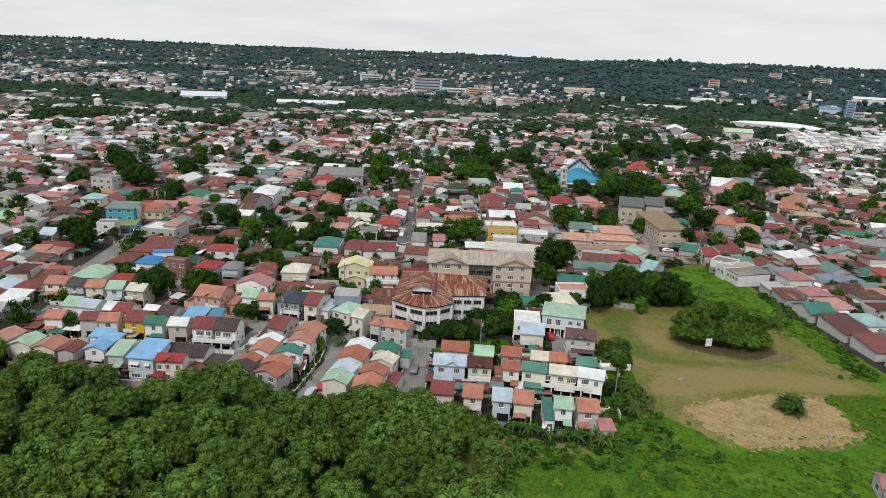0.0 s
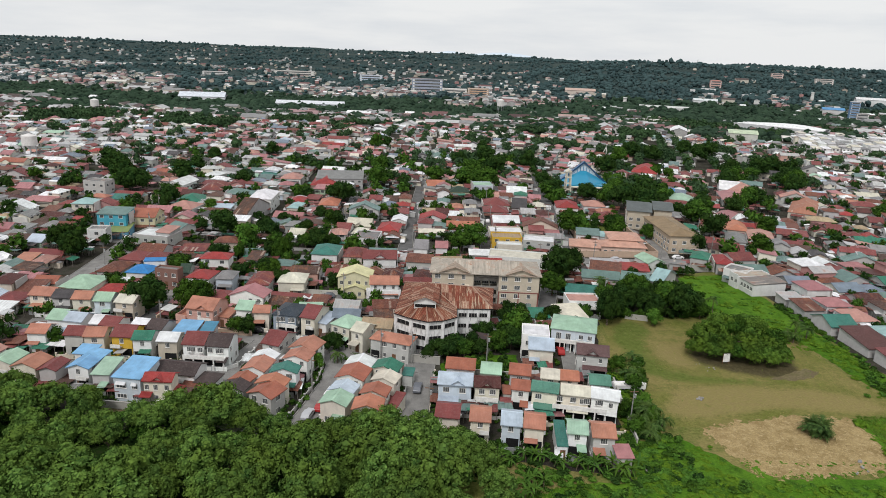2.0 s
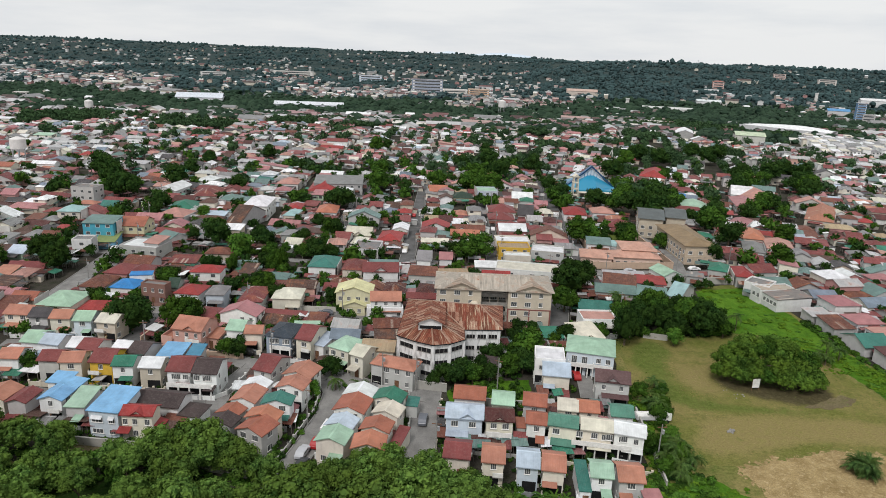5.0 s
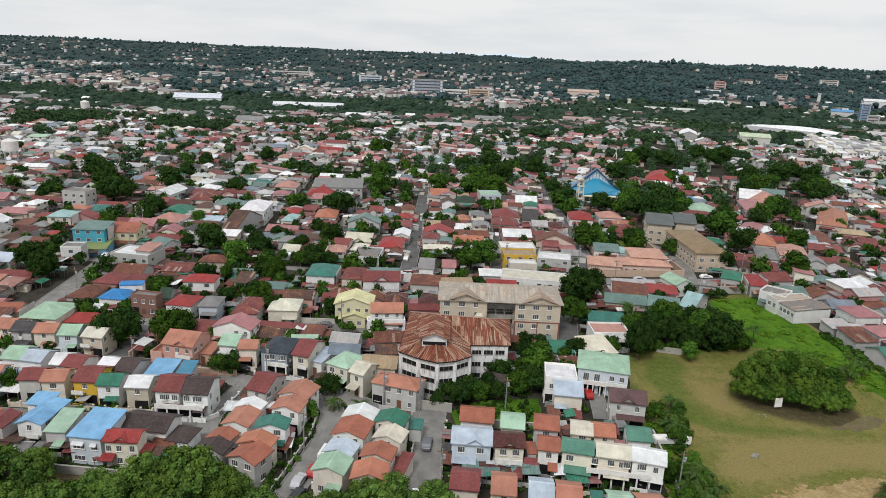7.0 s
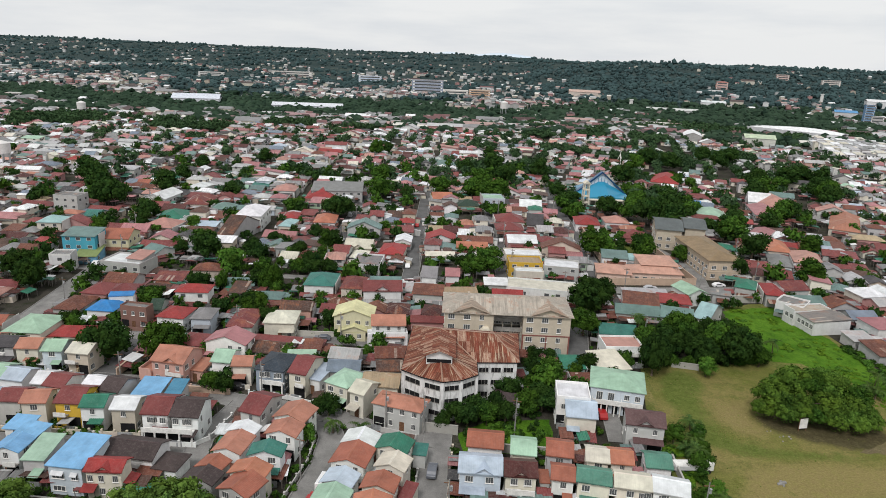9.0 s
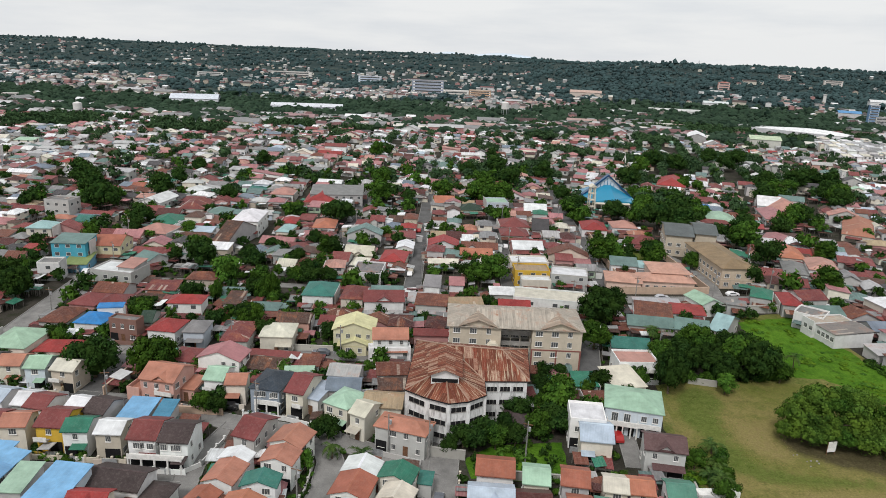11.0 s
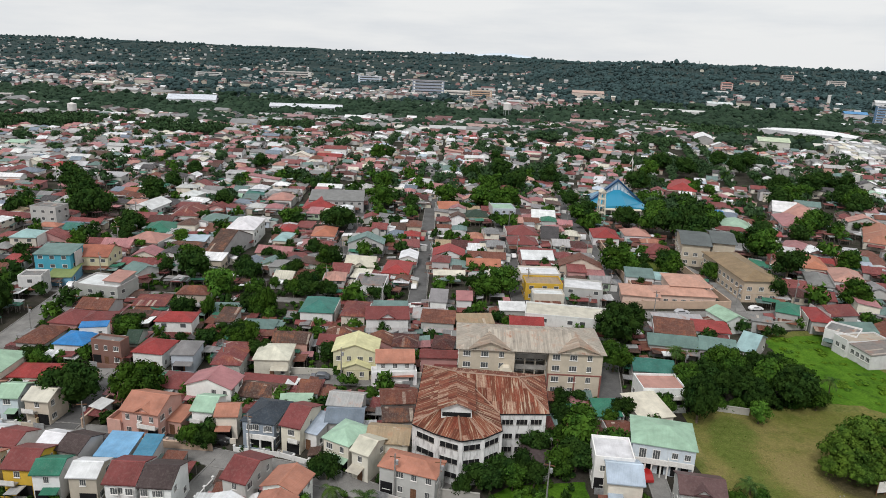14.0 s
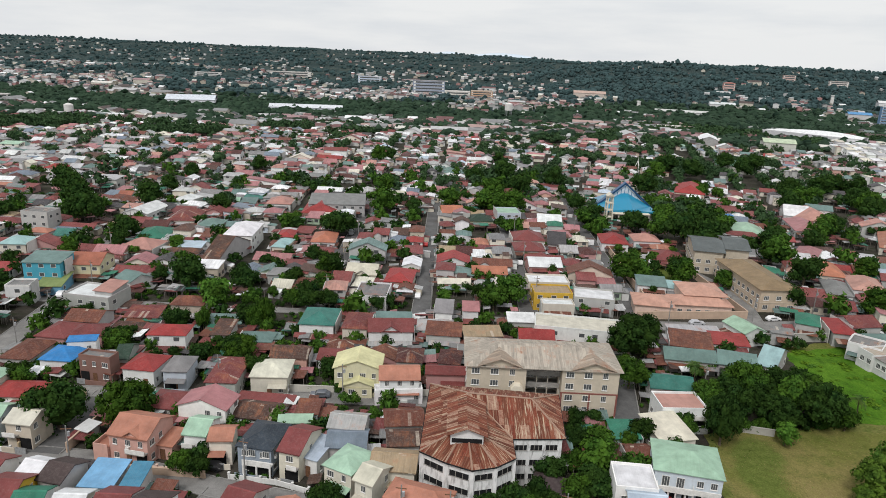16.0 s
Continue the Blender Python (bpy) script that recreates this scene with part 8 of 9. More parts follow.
    if rnd.random() < 0.5:
        s, t = rnd.choice((-1, 1)), rnd.uniform(0.6, 1.0) * D
        zt = h + rnd.uniform(-0.5, 0.7)
        x0, x1 = s * (W + 0.05), s * (W + 0.22)
        ROW_HOUSES.add([m @ Vector(p) for z in (-0.3, zt) for p in ((x0, -t, z), (x1, -t, z), (x1, t, z), (x0, t, z))], [(0, 1, 5, 4), (1, 2, 6, 5), (2, 3, 7, 6), (3, 0, 4, 7), (4, 5, 6, 7)], 1, vary((0.54, 0.53, 0.51), 0.25))
    for _ in range(rnd.choice((1, 2, 2, 3, 3))):
        turned = rnd.choice((0, 90, 180, 270))
        q = m @ pose(0, 0, 0, 0, 0, turned)
        lw, ld, u, off = rnd.uniform(0.9, 2.4), rnd.uniform(1.2, 3.2), rnd.uniform(-0.6, 0.6) * (W if turned in (0, 180) else D), D if turned in (0, 180) else W
        zt = rnd.uniform(2.0, 2.9) if rnd.random() < 0.75 else h + rnd.uniform(0.1, 0.9)
        wc2 = vary(WALLS[rnd.choice(("grey", "white", "cream", "beige"))][1], 0.2)
        low = [(u - lw + 0.15, -off + 0.5), (u + lw - 0.15, -off + 0.5), (u + lw - 0.15, -off - ld + 0.3), (u - lw + 0.15, -off - ld + 0.3)]
        ROW_HOUSES.add([q @ Vector((*p, z)) for z in (-0.3, zt - 0.42) for p in low], [(k, (k + 1) % 4, 4 + (k + 1) % 4, 4 + k) for k in range(4)], 1, wc2)
        col = vary(ROOFS[rnd.choice(("tin", "rust", "maroon", "grey", "white", "tealgrey", "brown", "darkgrey"))][1], 0.2)
        ROW_HOUSES.add([q @ Vector(p) for p in ((u - lw, -off + 0.6, zt), (u + lw, -off + 0.6, zt), (u + lw, -off - ld, zt - 0.4), (u - lw, -off - ld, zt - 0.4))], [(0, 3, 2, 1)], 0, col)


def joined_tree(rnd, x, y, r):
    src = CROWNS["m" if y < 370 else "t"][rnd.randrange(4)]
    m = pose(x, y, land(x, y) + r * 0.92, 0, 0, rnd.uniform(0, 360)) @ Matrix.Diagonal((r, r, r * rnd.uniform(0.9, 1.2), 1))
    ROW_TREES.add([m @ v.co for v in src.vertices], [tuple(p.vertices) for p in src.polygons], 2 if y > 330 + rnd.uniform(0, 160) else rnd.randrange(2), (0.03, 0.06, 0.02))


for x, y, r, kind in DISTANT_TREES:
    src = CROWNS["b" if r > 5 else "u"][int(x + y) % 3]
    m4 = pose(x, y, r * 0.95, 0, 0, x * 31) @ Matrix.Diagonal((r, r, r * 1.12, 1))
    ROW_TREES.add([m4 @ v.co for v in src.vertices], [tuple(p.vertices) for p in src.polygons], 0 if kind == "d" else 1, (0.03, 0.06, 0.02))
HOUSES_APART, TREES_APART = 300, 300


def fill_rows(streets, y0, y1, rot=0.0, about=(0, 0), wooded=0.13, mix=None):
    """Two rows of houses back to back between each pair of streets, wall to wall along them."""
    turn = Matrix.Rotation(radians(rot), 2)
    for s0, s1 in zip(streets, streets[1:]):
        gap = s1 - s0
        rows = [s0 + gap * 0.29, s0 + gap * 0.71] if gap > 20 else [s0 + gap / 2]
        for cx in rows:
            y = y0 + town.uniform(0, 4)
            while y < y1:
                d = town.uniform(6.0, 8.8)
                p = Vector((cx + town.uniform(-0.7, 0.7), y + d / 2))
                y += d + town.choice((-0.2, 0.0, 0.2, 1.6))
                w = gap * (0.43 if gap > 20 else 0.86) * town.uniform(0.9, 1.05)
                skip = any(abs(p.y - c) < (6.0 if c < 400 else 3.6) for c in CROSS)
                p = turn @ (p - Vector(about)) + Vector(about)
                if skip or abs(p.x) > p.y * 0.70 + 14 or (p.x > 40 and p.y < 240 and p.x < 101.5 + (215 - p.y) * 0.12 + 5):
                    continue
                chance = town.random()
                if p.y < 250 and on_street(p.x, p.y, 2.0):
                    continue
                if not free(p.x, p.y, min(w, d) * 0.36):
                    if free(p.x, p.y, 1.4):
                        spot_tree(p.x, p.y, town.uniform(1.3, 2.8))
                    continue
                if chance < wooded * max(0.2, 1 + 2.6 * noise.noise((p.x / 70, p.y / 90, 2.0))):
                    spot_tree(p.x, p.y, town.uniform(3.0, 5.2))
                    continue
                two = town.random() < 0.26
                thin = 0
                if w > 11 and town.random() < 0.8:
                    w, thin = w * 0.5, town.choice((-1, 1))
                if town.random() < 0.35:
                    turned, ww, dd = 90, d, w
                else:
                    turned, ww, dd = 0, w, d
                args = (round(p.x, 1), round(p.y, 1), round(ww, 1), round(dd + 0.5, 1), rot + town.uniform(-5, 5) + turned, round(town.uniform(4.0, 4.8) if two else town.uniform(2.0, 2.8), 1), town.choice(("g", "g", "g", "h", "h", "s")), town.choice(mix or (MIX if p.y < 380 else PALEMIX)), town.choice(WALLMIX if p.y < 380 else PALEWALLS))
                if thin:
                    pair = turn @ Vector((w * 0.5 * thin, 0))
                    other = (round(p.x - pair.x, 1), round(p.y - pair.y, 1)) + args[2:5] + (round(town.uniform(2.2, 3.0), 1), town.choice("ghs"), town.choice(mix or (MIX if p.y < 380 else PALEMIX)), town.choice(WALLMIX if p.y < 380 else PALEWALLS))
                    args = (round(p.x + pair.x, 1), round(p.y + pair.y, 1)) + args[2:]
                    joined_house(town, *other)
                if COUNT[0] < HOUSES_APART and p.y < 330:
                    house(*args, near=False)
                else:
                    joined_house(town, *args)
                mark(p.x, p.y, min(w, d) * 0.40)
                for _ in range(3):
                    q = p + Vector((town.uniform(-8, 8), town.uniform(-6, 6)))
                    if town.random() < 0.72 and free(q.x, q.y, 0.4) and not on_street(q.x, q.y, 0.5):
                        spot_tree(q.x, q.y, town.uniform(1.2, 3.0))


def spot_tree(x, y, r):
    if len(TREES) < TREES_APART and y < 240:
        tree(round(x, 1), round(y, 1), round(r, 1), town.choice("vvvuu"))
    else:
        joined_tree(town, x, y, r)
    mark(x, y, r * 0.55)


def grove(x, y, rx, ry):
    """A stand of trees over an ellipse of the plan."""
    for _ in range(int(rx * ry * 0.5) + 12):
        a, s = town.uniform(0, 6.283), town.random() ** 0.5
        r = town.uniform(2.4, 4.6) * (1 if y < 600 else 1.25)
        p = (x + rx * s * math.cos(a), y + ry * s * math.sin(a))
        if free(*p, r * 0.30) and abs(p[0]) < p[1] * 0.72 + 20:
            spot_tree(*p, r)


CROSS = (337, 425, 515, 600)
for ob in list(scene.objects):
    if ob.parent is None and ob.get("category") == "house" and 176 < ob.location.y < 330 and ob.location.x < 100:
        for _ in range(3):
            a = town.uniform(-2.6, -0.5)
            x, y = ob.location.x + math.cos(a) * town.uniform(4, 6.5), ob.location.y + math.sin(a) * town.uniform(4, 7)
            if town.random() < 0.85 and free(x, y, 0.3) and not on_street(x, y, 0.6):
                spot_tree(x, y, town.uniform(1.4, 2.9))
for k in range(8):
    for j in range(15):
        hy = 592 + k * 17.5 + j * 0.9 + town.uniform(-1, 1)
        hx = 304 + k * 5.4 + j * 8.6 + town.uniform(-0.6, 0.6)
        joined_house(town, hx, hy, 7.2, 8.5, -6 + town.uniform(-3, 3), town.choice((5.2, 5.6, 7.6)), "s", town.choice(("white", "white", "tin", "cream", "grey")), "white")
        mark(hx, hy, 4.0)
grove(-364, 646, 31, 50)
grove(-248, 615, 15, 25)
grove(-218, 630, 18, 24)
grove(-166, 702, 25, 20)
grove(-123, 735, 29, 8)
grove(-278, 555, 8, 3)
grove(-323, 679, 9, 5)
grove(-312, 684, 6, 5)
grove(-260, 483, 3, 3)
grove(-166, 343, 9, 12)
grove(-134, 311, 6, 5)
grove(-149, 367, 6, 3)
grove(-193, 384, 5, 6)
grove(-191, 337, 3, 3)
grove(-212, 455, 6, 3)
grove(-203, 548, 7, 11)
grove(-76, 330, 5, 3)
grove(-117, 403, 5, 12)
grove(-125, 465, 6, 5)
grove(-99, 427, 9, 10)
grove(-80, 411, 10, 8)
grove(-56, 334, 8, 3)
grove(-48, 432, 7, 13)
grove(-42, 383, 8, 3)
grove(-59, 521, 9, 6)
grove(-32, 333, 3, 3)
grove(-114, 367, 4, 3)
grove(-282, 681, 14, 5)
grove(-93, 674, 13, 11)
grove(-36, 445, 4, 3)
grove(-103, 617, 6, 7)
grove(-144, 295, 4, 3)
grove(-97, 311, 3, 3)
grove(-114, 333, 4, 3)
grove(-304, 524, 6, 3)
grove(-314, 529, 4, 3)
grove(-30, 723, 8, 7)
grove(-115, 657, 12, 3)
grove(209, 566, 15, 22)
grove(117, 534, 21, 13)
grove(148, 526, 22, 25)
grove(99, 455, 8, 10)
grove(99, 381, 18, 33)
grove(69, 356, 5, 6)
grove(49, 357, 5, 16)
grove(14, 449, 17, 25)
grove(42, 466, 12, 23)
grove(54, 449, 3, 3)
grove(9, 398, 20, 3)
grove(13, 344, 4, 3)
grove(-1, 470, 5, 3)
grove(10, 553, 5, 9)
grove(185, 462, 13, 7)
grove(169, 417, 9, 6)
grove(212, 467, 15, 15)
grove(209, 427, 12, 16)
grove(238, 824, 49, 43)
grove(285, 798, 31, 37)
grove(172, 678, 15, 26)
grove(143, 746, 15, 26)
grove(72, 681, 15, 12)
grove(88, 803, 18, 44)
grove(126, 709, 13, 22)
grove(75, 573, 15, 11)
grove(337, 746, 14, 21)
grove(235, 528, 9, 3)
grove(196, 578, 8, 4)
grove(88, 556, 9, 12)
grove(21, 567, 6, 8)
grove(131, 604, 10, 8)
grove(131, 451, 7, 3)
grove(136, 400, 6, 3)
grove(122, 338, 6, 3)
grove(138, 340, 3, 3)
grove(161, 369, 5, 3)
grove(107, 336, 4, 3)
grove(-13, 444, 4, 3)
grove(49, 407, 5, 3)
grove(116, 448, 11, 4)
grove(293, 572, 6, 3)
grove(271, 598, 7, 3)
grove(436, 808, 18, 34)
WEST = (-453, -422, -391, -360, -329, -298, -267, -236, -205, -174, -143, -119, -80.5) + GRID_X
fill_rows((-150, -134, -117, -104, -92), 136, 200)
fill_rows((-172, -158, -144, -130), 200, 250)
fill_rows((-119, -108, -97, -86, -75, -64, -53, -42, -31, -20, -9, 2, 13, 24, 33), 200, 244, wooded=0.26, mix=OLDMIX)
fill_rows((101, 123, 145, 167, 189), 118, 244, 8, (101, 215))
fill_rows(WEST, 250, 345)
fill_rows((44.8, 77, 108, 139, 170, 201, 232, 263), 252, 345, -14, (110, 240))
fill_rows(WEST, 345, 690, wooded=0.22)
fill_rows((-80, -49, -18, 13, 44.8, 77, 108, 139, 170, 201, 232, 263, 294, 325, 356), 345, 690, -14, (110, 240), wooded=0.40)
SHEDS = Joined()
for _ in range(17000):
    y = 120 + town.random() ** 0.8 * 330
    x = town.uniform(-0.66, 0.66) * y - 4
    lot = y < 133 or (-8 < x < 18 and 148 < y < 171) or (24 < x < 34 and 156 < y < 178) or (x > 33 and y < 200 and x < 103) or (x > 50 and y < 246 and x < 102.5 + (215 - y) * 0.12)
    lane = any(abs(x - a) < 3.4 and b0 < y < b1 for a, b0, b1 in ((-29, 118, 163), (-7.4, 118, 160), (-50, 130, 166), (28.5, 160, 250), (-82.5, 165, 200), (45, 245, 420), (13, 245, 420), (-18.6, 245, 420), (-49, 245, 420), (-80.5, 245, 420))) or any(abs(y - b0) < 3.2 for b0 in (172, 197.5, 337, 425))
    if lot or lane or not free(x, y, 0.2) or y < rim_y(x) + 6 or on_street(x, y, 1.6) or not any(math.hypot(x - p, y - q) < r + 4.0 for di in (-1, 0, 1) for dj in (-1, 0, 1) for p, q, r in TAKEN.get((int(x // 12) + di, int(y // 12) + dj), ()) if r > 2.0):
        continue
    m4 = pose(x, y, land(x, y) + town.uniform(1.9, 2.7), 0, 0, town.choice((0, 90, 180, 270)) + town.uniform(-6, 6) - (14 if x > 50 else 0))
    a, c, drop = town.uniform(1.0, 2.6), town.uniform(0.9, 2.0), town.uniform(0.15, 0.5)
    col = shade(town, ROOFS[town.choice(("rust", "rust", "maroon", "maroon", "brown", "grey", "tin", "tealgrey", "green", "darkgrey", "white", "darkred", "pink"))][1], 0.22)
    tops = ((-a, -c, -drop), (a, -c, -drop), (a, c, 0), (-a, c, 0))
    SHEDS.add([m4 @ Vector((p, q, z + dz)) for dz in (0, -0.1) for p, q, z in tops], [(0, 1, 2, 3), (7, 6, 5, 4)] + [(k, 4 + k, 4 + (k + 1) % 4, (k + 1) % 4) for k in range(4)], 0, col)
    for sx in (-1, 1):
        for sy in (-1, 1):
            p, q = sx * (a - 0.15), sy * (c - 0.15)
            SHEDS.add([m4 @ Vector((p + u, q + v, z)) for z in (-3, -0.3) for u, v in ((-0.05, -0.05), (0.05, -0.05), (0.05, 0.05), (-0.05, 0.05))], [(0, 1, 5, 4), (1, 2, 6, 5), (2, 3, 7, 6), (3, 0, 4, 7)], 1, (0.2, 0.18, 0.16))
    mark(x, y, min(a, c) * 0.6)
SHEDS.done("yard_sheds", (ROOF_JOINED, WALL_JOINED), "low rusty and grey sheet roofs over yards and carports", "sheds")
SHRUBS = Joined()
small = crown_mesh(41, 60, 0.42, lobes=2, tops=1)
for _ in range(5200):
    x, y = town.uniform(-118, 44), town.uniform(118, 255)
    if free(x, y, 0.15) and not (30 < x and y < 190) and town.random() < 0.8:
        lane = any(abs(x - a) < 3.2 and b0 < y < b1 for a, b0, b1 in ((-29, 118, 163), (-7.4, 118, 160), (-50, 130, 166))) or any(abs(y - b0) < 3.0 for b0 in (172, 197.5))
        if lane or on_street(x, y, 0.8):
            continue
        r = town.uniform(0.5, 1.5)
        m4 = pose(x, y, r * 0.6, 0, 0, town.uniform(0, 360)) @ Matrix.Diagonal((r, r, r * town.uniform(0.8, 1.3), 1))
        SHRUBS.add([m4 @ v.co for v in small.vertices], [tuple(p.vertices) for p in small.polygons], town.choice((0, 0, 1, 2)), (0.03, 0.06, 0.02))
for pts in FENCES:
    for (xa, ya), (xb, yb) in zip(pts, pts[1:]):
        run = math.hypot(xb - xa, yb - ya)
        for k in range(int(run / 0.9)):
            f = (k + town.random()) / max(1, int(run / 0.9))
            r = town.uniform(0.3, 0.95)
            px_, py_ = xa + (xb - xa) * f + town.uniform(-0.9, 0.9), ya + (yb - ya) * f + town.uniform(0.2, 1.2)
            m4 = pose(px_, py_, r * 0.6, 0, 0, town.uniform(0, 360)) @ Matrix.Diagonal((r, r, r * town.uniform(0.8, 1.3), 1))
            if town.random() < 0.7 and not on_street(px_, py_, 0.3):
                SHRUBS.add([m4 @ v.co for v in small.vertices], [tuple(p.vertices) for p in small.polygons], town.choice((0, 0, 1, 2)), (0.03, 0.06, 0.02))
for x0, y0, x1, y1, n, big in ((-78, 122, -6, 166, 820, 1.0), (6, 122, 36, 150, 220, 0.9), (-112, 140, -50, 200, 420, 1.1), (34, 112, 46, 130, 150, 1.2), (100, 150, 106, 210, 260, 1.3), (84, 150, 96, 172, 60, 0.9), (44, 182, 74, 199, 120, 1.6), (36, 127, 44, 160, 120, 1.3), (12, 108, 34, 117, 90, 1.2), (-20, 112, 34, 122, 160, 1.4), (-110, 120, -20, 132, 260, 1.5), (-10, 166, 18, 170, 60, 1.3)):
    for _ in range(n):
        x, y = town.uniform(x0, x1), town.uniform(y0, y1)
        if not free(x, y, 0.1) or on_street(x, y, 0.3) or (y < 132 and x < 5 and y > rim_y(x) + 4):
            continue
        r = town.uniform(0.35, big)
        m4 = pose(x, y, r * 0.35, 0, 0, town.uniform(0, 360)) @ Matrix.Diagonal((r * 1.2, r * 1.2, r * town.uniform(0.6, 1.0), 1))
        SHRUBS.add([m4 @ v.co for v in small.vertices], [tuple(p.vertices) for p in small.polygons], town.choice((0, 1, 1, 2, 2)), (0.03, 0.06, 0.02))
for _ in range(620):
    x, y = town.uniform(32, 112), town.uniform(90, 116)
    if noise.noise((x / 9, y / 6, 4.0)) < (0.0 if x < 56 else 0.14) or (12 < x < 33 and y > 96):
        continue
    r = town.uniform(0.4, 1.3 if x < 58 else 0.9)
    m4 = pose(x, y, r * 0.3, 0, 0, town.uniform(0, 360)) @ Matrix.Diagonal((r * 1.3, r * 1.3, r * town.uniform(0.6, 1.0), 1))
    SHRUBS.add([m4 @ v.co for v in small.vertices], [tuple(p.vertices) for p in small.polygons], town.choice((1, 2, 2, 2)), (0.03, 0.06, 0.02))
MEADOW = Joined()
for x0, y0, x1, y1, n in ((33, 94, 52, 127, 420), (50, 88, 112, 116, 620), (86, 118, 110, 142, 160), (36, 126, 42, 160, 60), (10, 84, 34, 112, 36), (79, 198, 99, 236, 60), (98, 150, 105, 192, 150), (90, 176, 98, 198, 90)):
    for _ in range(n):
        x, y = town.uniform(x0, x1), town.uniform(y0, y1)
        r = town.uniform(0.4, 1.2) * (1.5 if noise.noise((x / 6, y / 6, 1.0)) > 0.1 else 0.7)
        m4 = pose(x, y, r * 0.12, 0, 0, town.uniform(0, 360)) @ Matrix.Diagonal((r * 1.3, r * 1.3, r * town.uniform(0.35, 0.6), 1))
        MEADOW.add([m4 @ v.co for v in small.vertices], [tuple(p.vertices) for p in small.polygons], town.choice((0, 0, 0, 1)), (0.03, 0.06, 0.02))
MEADOW.done("tall_grass", (MEADOW_LEAF, LEAF_LIGHT), "clumps of tall bright green grass and weeds", "grass")
SHRUBS.done("shrubs", (LEAF_DARK, LEAF, LEAF_LIGHT), "garden shrubs and hedges between the houses", "shrubs")
ROW_HOUSES.done("row_houses", (ROOF_JOINED, WALL_JOINED, GLASS), "rows of low houses with maroon, grey and white metal roofs", "houses")
for _ in range(440):
    x, y = town.uniform(-150, 8), town.uniform(-55, 80)
    joined_tree(town, x, y, town.uniform(4.0, 6.0))
ROW_TREES.done("garden_trees", (LEAF_DARK, LEAF, MID_LEAF), "small dark green trees between the house rows", "trees")


# ---- further town and woods, too far to pick apart singly ----
def settled(x, y):
    """Where the distant hamlets lie: about 0.4 in their middle, below 0 in the woods between."""
    return noise.noise((x / 230, y / 380, 5.0)) + 0.55 * noise.noise((x / 80, y / 130, 9.0))


def far_houses():
    rnd = random.Random(9)
    verts, faces = [], []
    wall_v, wall_f = [], []
    groups = {}
    for _ in range(26000):
        y = 690 + (rnd.random() ** 1.45) * 3000
        x = rnd.uniform(-0.78, 0.80) * (y - 40)
        if y < 720 and not free(x, y, 4):
            continue
        density = 0.75 if y < 930 else 0.55
        belt = 1.0
        if 880 < y < 1080:
            belt = 0.06 if x > -80 else 0.24
        side = x / y
        if y > 940:
            wild = ease(-0.02, 0.20, side + 0.12 * noise.noise((x / 300, y / 400, 8.0)))
            belt += ((0.36 if y < 1330 else 0.11) - belt) * wild
        if y > 1700:
            belt *= 0.50 if y < 2400 else 0.24
        clump = settled(x, y)
        if rnd.random() > density * belt * min(1.25, max(0.03, 0.40 + 2.1 * clump)):
            continue
        z = land(x, y) - 0.3
        big = rnd.random() < 0.04
        w, d = (rnd.uniform(14, 34), rnd.uniform(10, 16)) if big else (rnd.uniform(6.5, 10.5), rnd.uniform(7, 11))
        h = rnd.uniform(5, 8) if big else rnd.choice((3.3, 3.6, 5.6, 6.0))
        a = rnd.choice((0, 0, math.pi / 2)) + rnd.gauss(0, 0.1) - (0.2 if x > 80 else 0)
        ca, sa = math.cos(a), math.sin(a)
        at = lambda u, v, q: (x + u * ca - v * sa, y + u * sa + v * ca, z + q)  # noqa: E731
        hw, hd, r = w / 2, d / 2, d * 0.19
        k = len(wall_v)
        wall_v += [at(-hw, -hd, 0), at(hw, -hd, 0), at(hw, hd, 0), at(-hw, hd, 0), at(-hw, -hd, h), at(hw, -hd, h), at(hw, hd, h), at(-hw, hd, h), at(-hw, 0, h + r), at(hw, 0, h + r)]
        wall_f += [(k, k + 1, k + 5, k + 4), (k + 1, k + 2, k + 6, k + 9, k + 5), (k + 2, k + 3, k + 7, k + 6), (k + 3, k, k + 4, k + 8, k + 7)]
        hw, hd = hw + 0.5, hd + 0.5
        k = len(verts)
        verts += [at(-hw, -hd, h - 0.05), at(hw, -hd, h - 0.05), at(hw, 0, h + r + 0.12), at(-hw, 0, h + r + 0.12), at(-hw, hd, h - 0.05), at(hw, hd, h - 0.05)]
        faces += [(k, k + 1, k + 2, k + 3), (k + 3, k + 2, k + 5, k + 4)]
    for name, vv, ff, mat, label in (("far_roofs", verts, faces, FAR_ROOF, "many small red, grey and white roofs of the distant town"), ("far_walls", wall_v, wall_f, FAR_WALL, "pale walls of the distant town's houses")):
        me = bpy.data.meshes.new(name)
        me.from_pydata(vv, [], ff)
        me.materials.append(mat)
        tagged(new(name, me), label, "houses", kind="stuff")


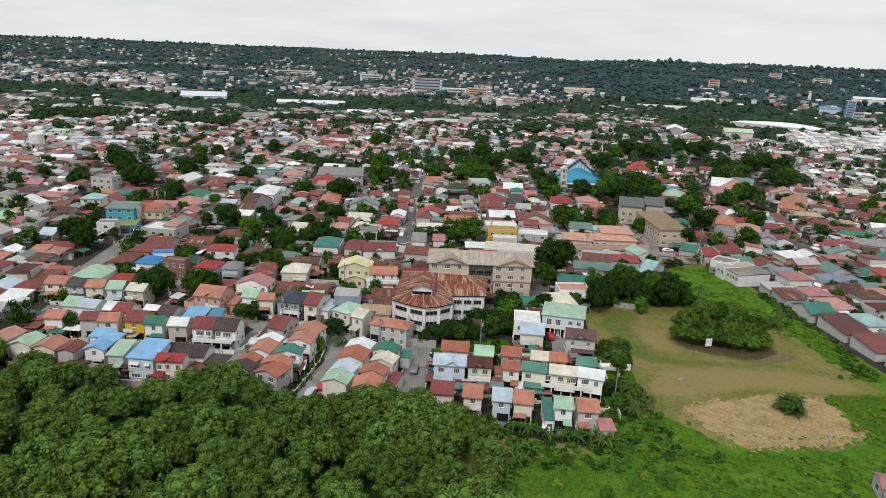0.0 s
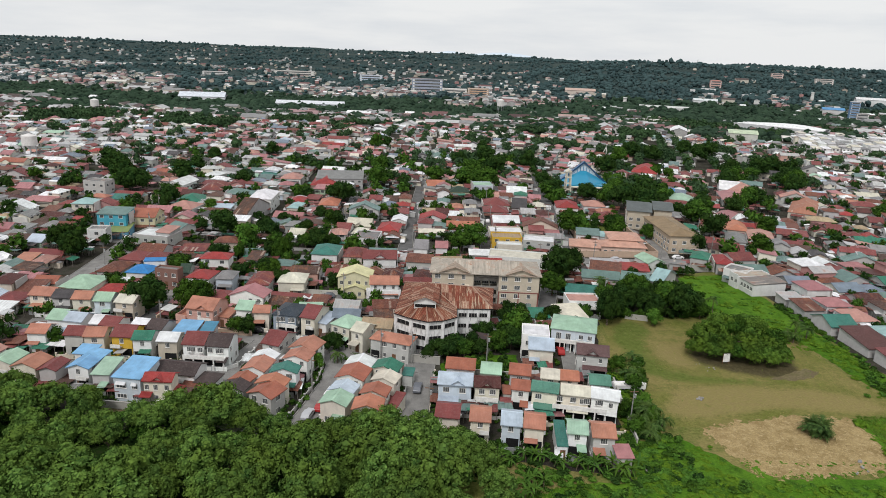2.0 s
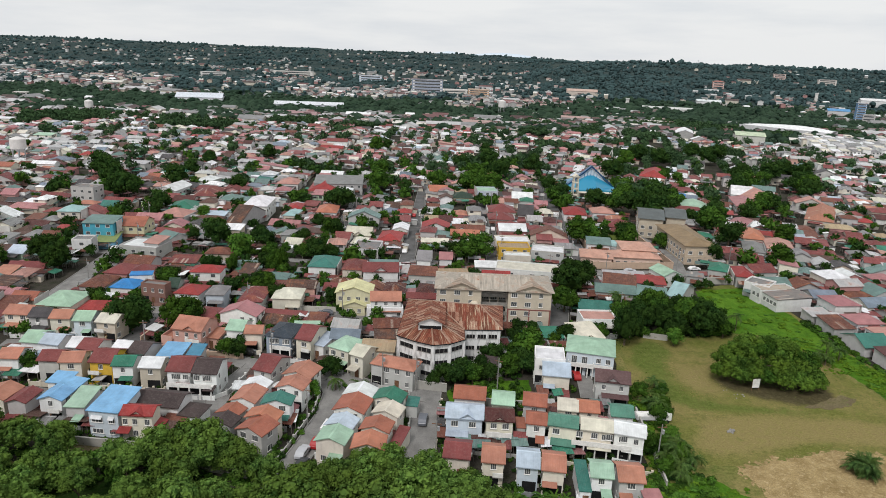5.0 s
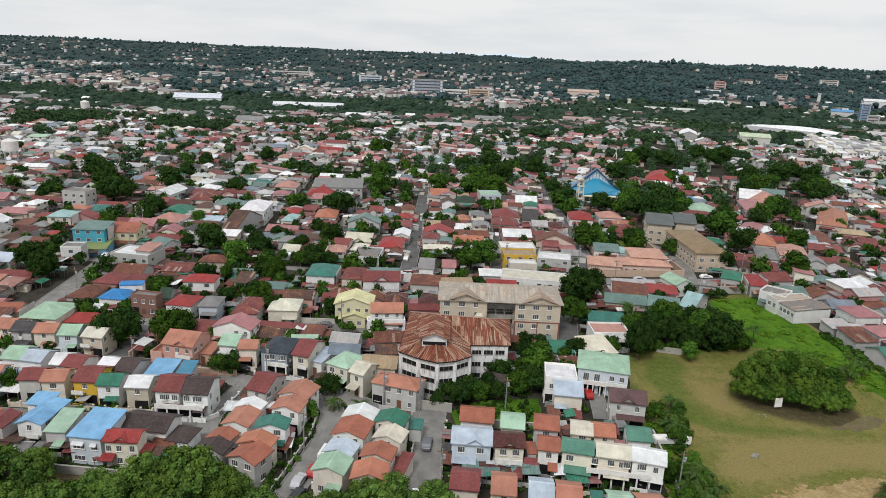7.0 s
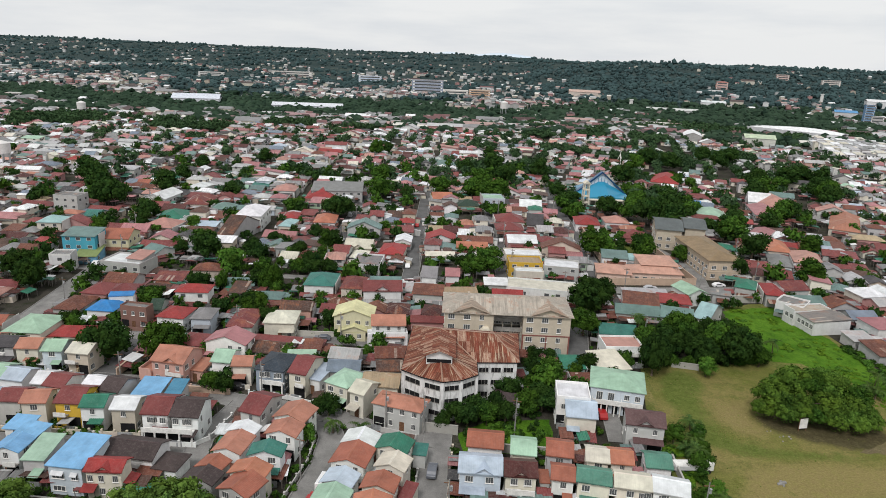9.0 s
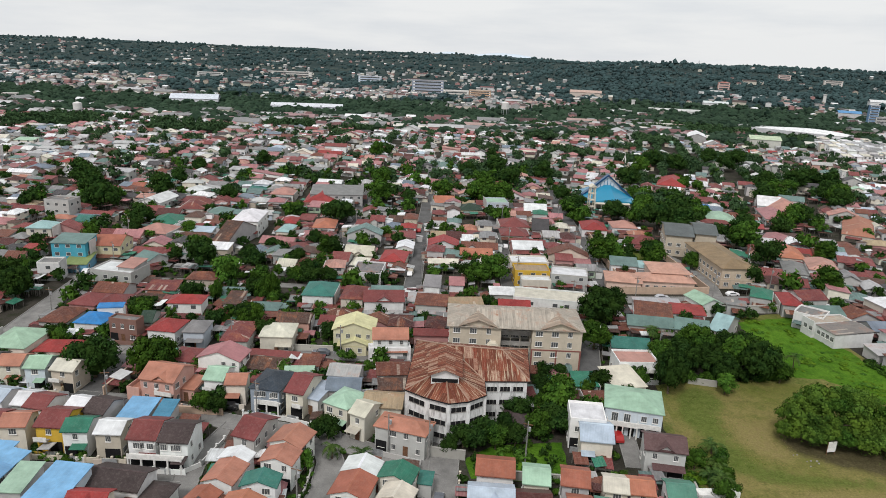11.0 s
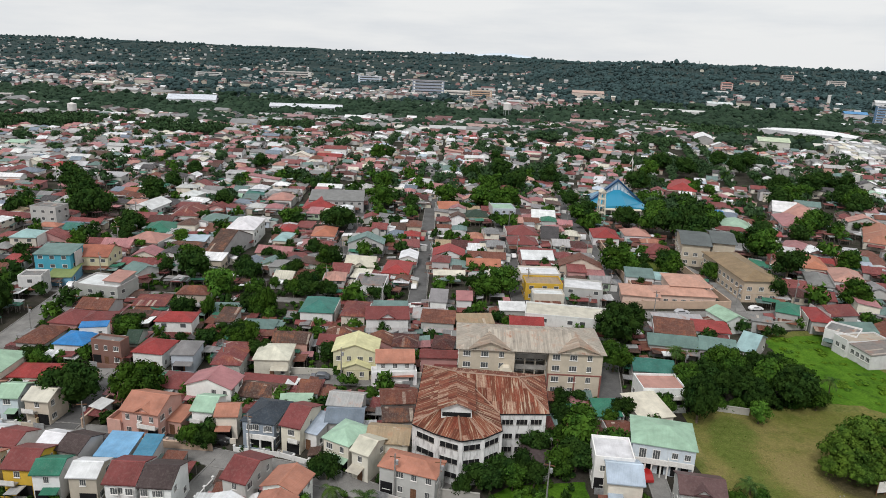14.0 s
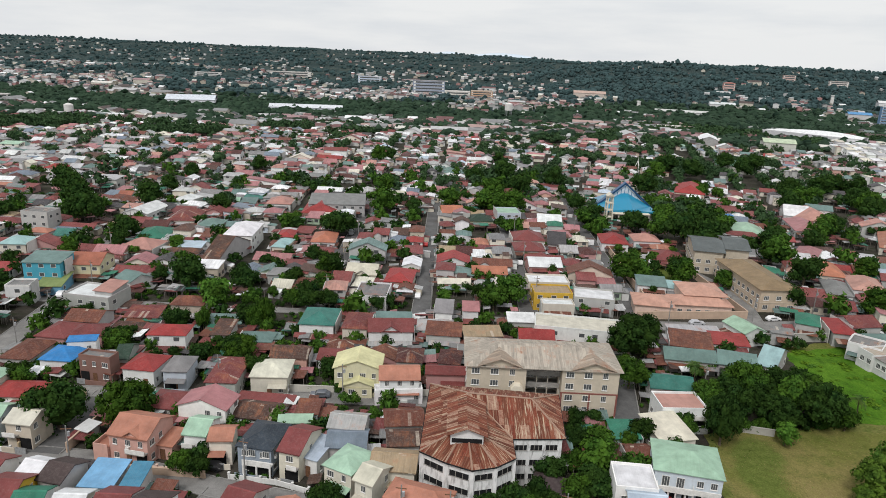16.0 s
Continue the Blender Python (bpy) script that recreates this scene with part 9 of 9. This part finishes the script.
def by_island(name, stops, rough):
    m, n, l, b = material(name, rough)
    geo = n.new("ShaderNodeNewGeometry")
    ramp = n.new("ShaderNodeValToRGB")
    ramp.color_ramp.interpolation = "CONSTANT"
    for k, c in enumerate(stops):
        e = ramp.color_ramp.elements[0] if k == 0 else ramp.color_ramp.elements.new(k / len(stops))
        e.color = (*c, 1)
    while len(ramp.color_ramp.elements) > len(stops):
        ramp.color_ramp.elements.remove(ramp.color_ramp.elements[-1])
    l.new(geo.outputs["Random Per Island"], ramp.inputs["Fac"])
    big = noise_node(n, l, geo.outputs["Position"], 0.3, 4.0)
    c = blend(n, l, 1.0, ramp.outputs["Color"], span(n, l, big, 0.3, 0.7, 0.8, 1.15), "MULTIPLY")
    l.new(c, b.inputs["Base Color"])
    return m


# Roof paints drawn nearly halfway to grey: distance haze put into the colour.
FAR_ROOF = by_island("hazed_distant_roofs", [tuple(0.55 * v + 0.45 * sum(ROOFS[k][1]) / 3 for v in ROOFS[k][1]) for k in ("maroon", "tin", "brown", "grey", "salmonpink", "maroon", "tin", "brown", "cream", "tealgrey", "darkred", "grey", "pink", "grey", "maroon", "tin", "darkgrey", "white")], 0.6)
# Wall paints dimmed for the contrast that haze takes away.
FAR_WALL = by_island("haze_dimmed_walls", [tuple(0.74 * v for v in WALLS[k][1]) for k in ("white", "cream", "grey", "white", "beige", "grey", "cream", "pink")], 0.85)
far_houses()


for k in range(9):
    mark(318 + k * 9, 790 - k * 9, 11)


def far_woods():
    """Belt of trees behind the town, and the wooded hills: crowns of one to three uneven clumps."""
    rnd = random.Random(12)
    ball = bmesh.new()
    bmesh.ops.create_icosphere(ball, subdivisions=1, radius=1.0)
    ball.verts.index_update()
    ico, tri = [tuple(v.co) for v in ball.verts], [tuple(v.index for v in f.verts) for f in ball.faces]
    ball.free()
    near, far = ([], []), ([], [])
    for k in range(56000):
        y = 690 + (rnd.random() ** 1.25) * 3950 if k > 9000 else rnd.uniform(700, 1110)
        x = rnd.uniform(-0.8, 0.82) * (y - 40)
        side = x / y
        chance = 0.7
        if 880 < y < 1100:
            chance = 0.95
        if y > 960 and side > 0.02 + 0.1 * noise.noise((x / 300, y / 400, 8.0)):
            chance = 1.0
        if settled(x, y) > 0.06 and (y > 1000 or x < -80) and side < 0.1:
            chance *= 0.30
        if rnd.random() > chance or not free(x, y, 2.0):
            continue
        z = land(x, y)
        r = min(6.0, 2.5 * math.exp(rnd.gauss(0.25, 0.36))) * (1 + (y - 500) / 9000)
        if y > 4300 or (y > 2000 and rnd.random() < 0.5):
            continue
        if y > 2000:
            r *= 1.22
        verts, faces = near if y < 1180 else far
        for j in range(1 if y > 1500 else rnd.choice((2, 2, 3))):
            f = 1.0 if j == 0 else rnd.uniform(0.45, 0.75)
            cx, cy, cz = x + (rnd.uniform(-0.8, 0.8) * r if j else 0), y + (rnd.uniform(-0.8, 0.8) * r if j else 0), z + r * (0.55 if j == 0 else rnd.uniform(0.5, 1.1))
            wide, deep, tall = r * f * rnd.uniform(0.8, 1.25), r * f * rnd.uniform(0.8, 1.25), r * f * rnd.uniform(0.65, 1.0)
            n0 = len(verts)
            for u, v, w in ico:
                q = rnd.uniform(0.72, 1.25)
                verts.append((cx + u * wide * q, cy + v * deep * q, cz + w * tall * q))
            faces += [(n0 + a, n0 + b2, n0 + c) for a, b2, c in tri]
    # Only the hill crowns get the haze-blue leaves; the belt is plain green.
    for (verts, faces), mat, label in ((near, BELT_LEAF, "dark green belt of trees behind the town"), (far, HAZED_LEAF, "dark green trees on the distant hills, coloured haze-blue")):
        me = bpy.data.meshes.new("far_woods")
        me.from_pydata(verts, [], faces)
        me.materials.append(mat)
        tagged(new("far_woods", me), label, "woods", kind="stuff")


far_woods()


def distant_mountains():
    """Two faint ridges far beyond the hills; the blue haze over them is their base colour."""
    m, n, l, b = material("haze_coloured_mountains", 1.0, 0.0, 0.0)
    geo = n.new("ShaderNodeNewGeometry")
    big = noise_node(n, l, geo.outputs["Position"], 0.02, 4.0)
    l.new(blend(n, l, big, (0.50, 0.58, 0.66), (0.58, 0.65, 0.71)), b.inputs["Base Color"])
    for cx, half, top in ((-70, 120, 16), (290, 240, 20)):
        bm = bmesh.new()
        rows = []
        for k in range(25):
            f = -1 + k / 12
            h = 36 + top * max(0.0, math.cos(f * 1.57)) ** 1.3 + 2.5 * noise.noise((f * 3, top, 0.0))
            rows.append([bm.verts.new((cx + f * half, 4850 + dy, z)) for dy, z in ((-30, 10), (0, h), (60, 10))])
        for k in range(24):
            for j in (0, 1):
                bm.faces.new((rows[k][j], rows[k + 1][j], rows[k + 1][j + 1], rows[k][j + 1]))
        tagged(part("backdrop", bm, m), "mountain ridge on the horizon, painted pale haze blue", "mountains", kind="structure")


distant_mountains()
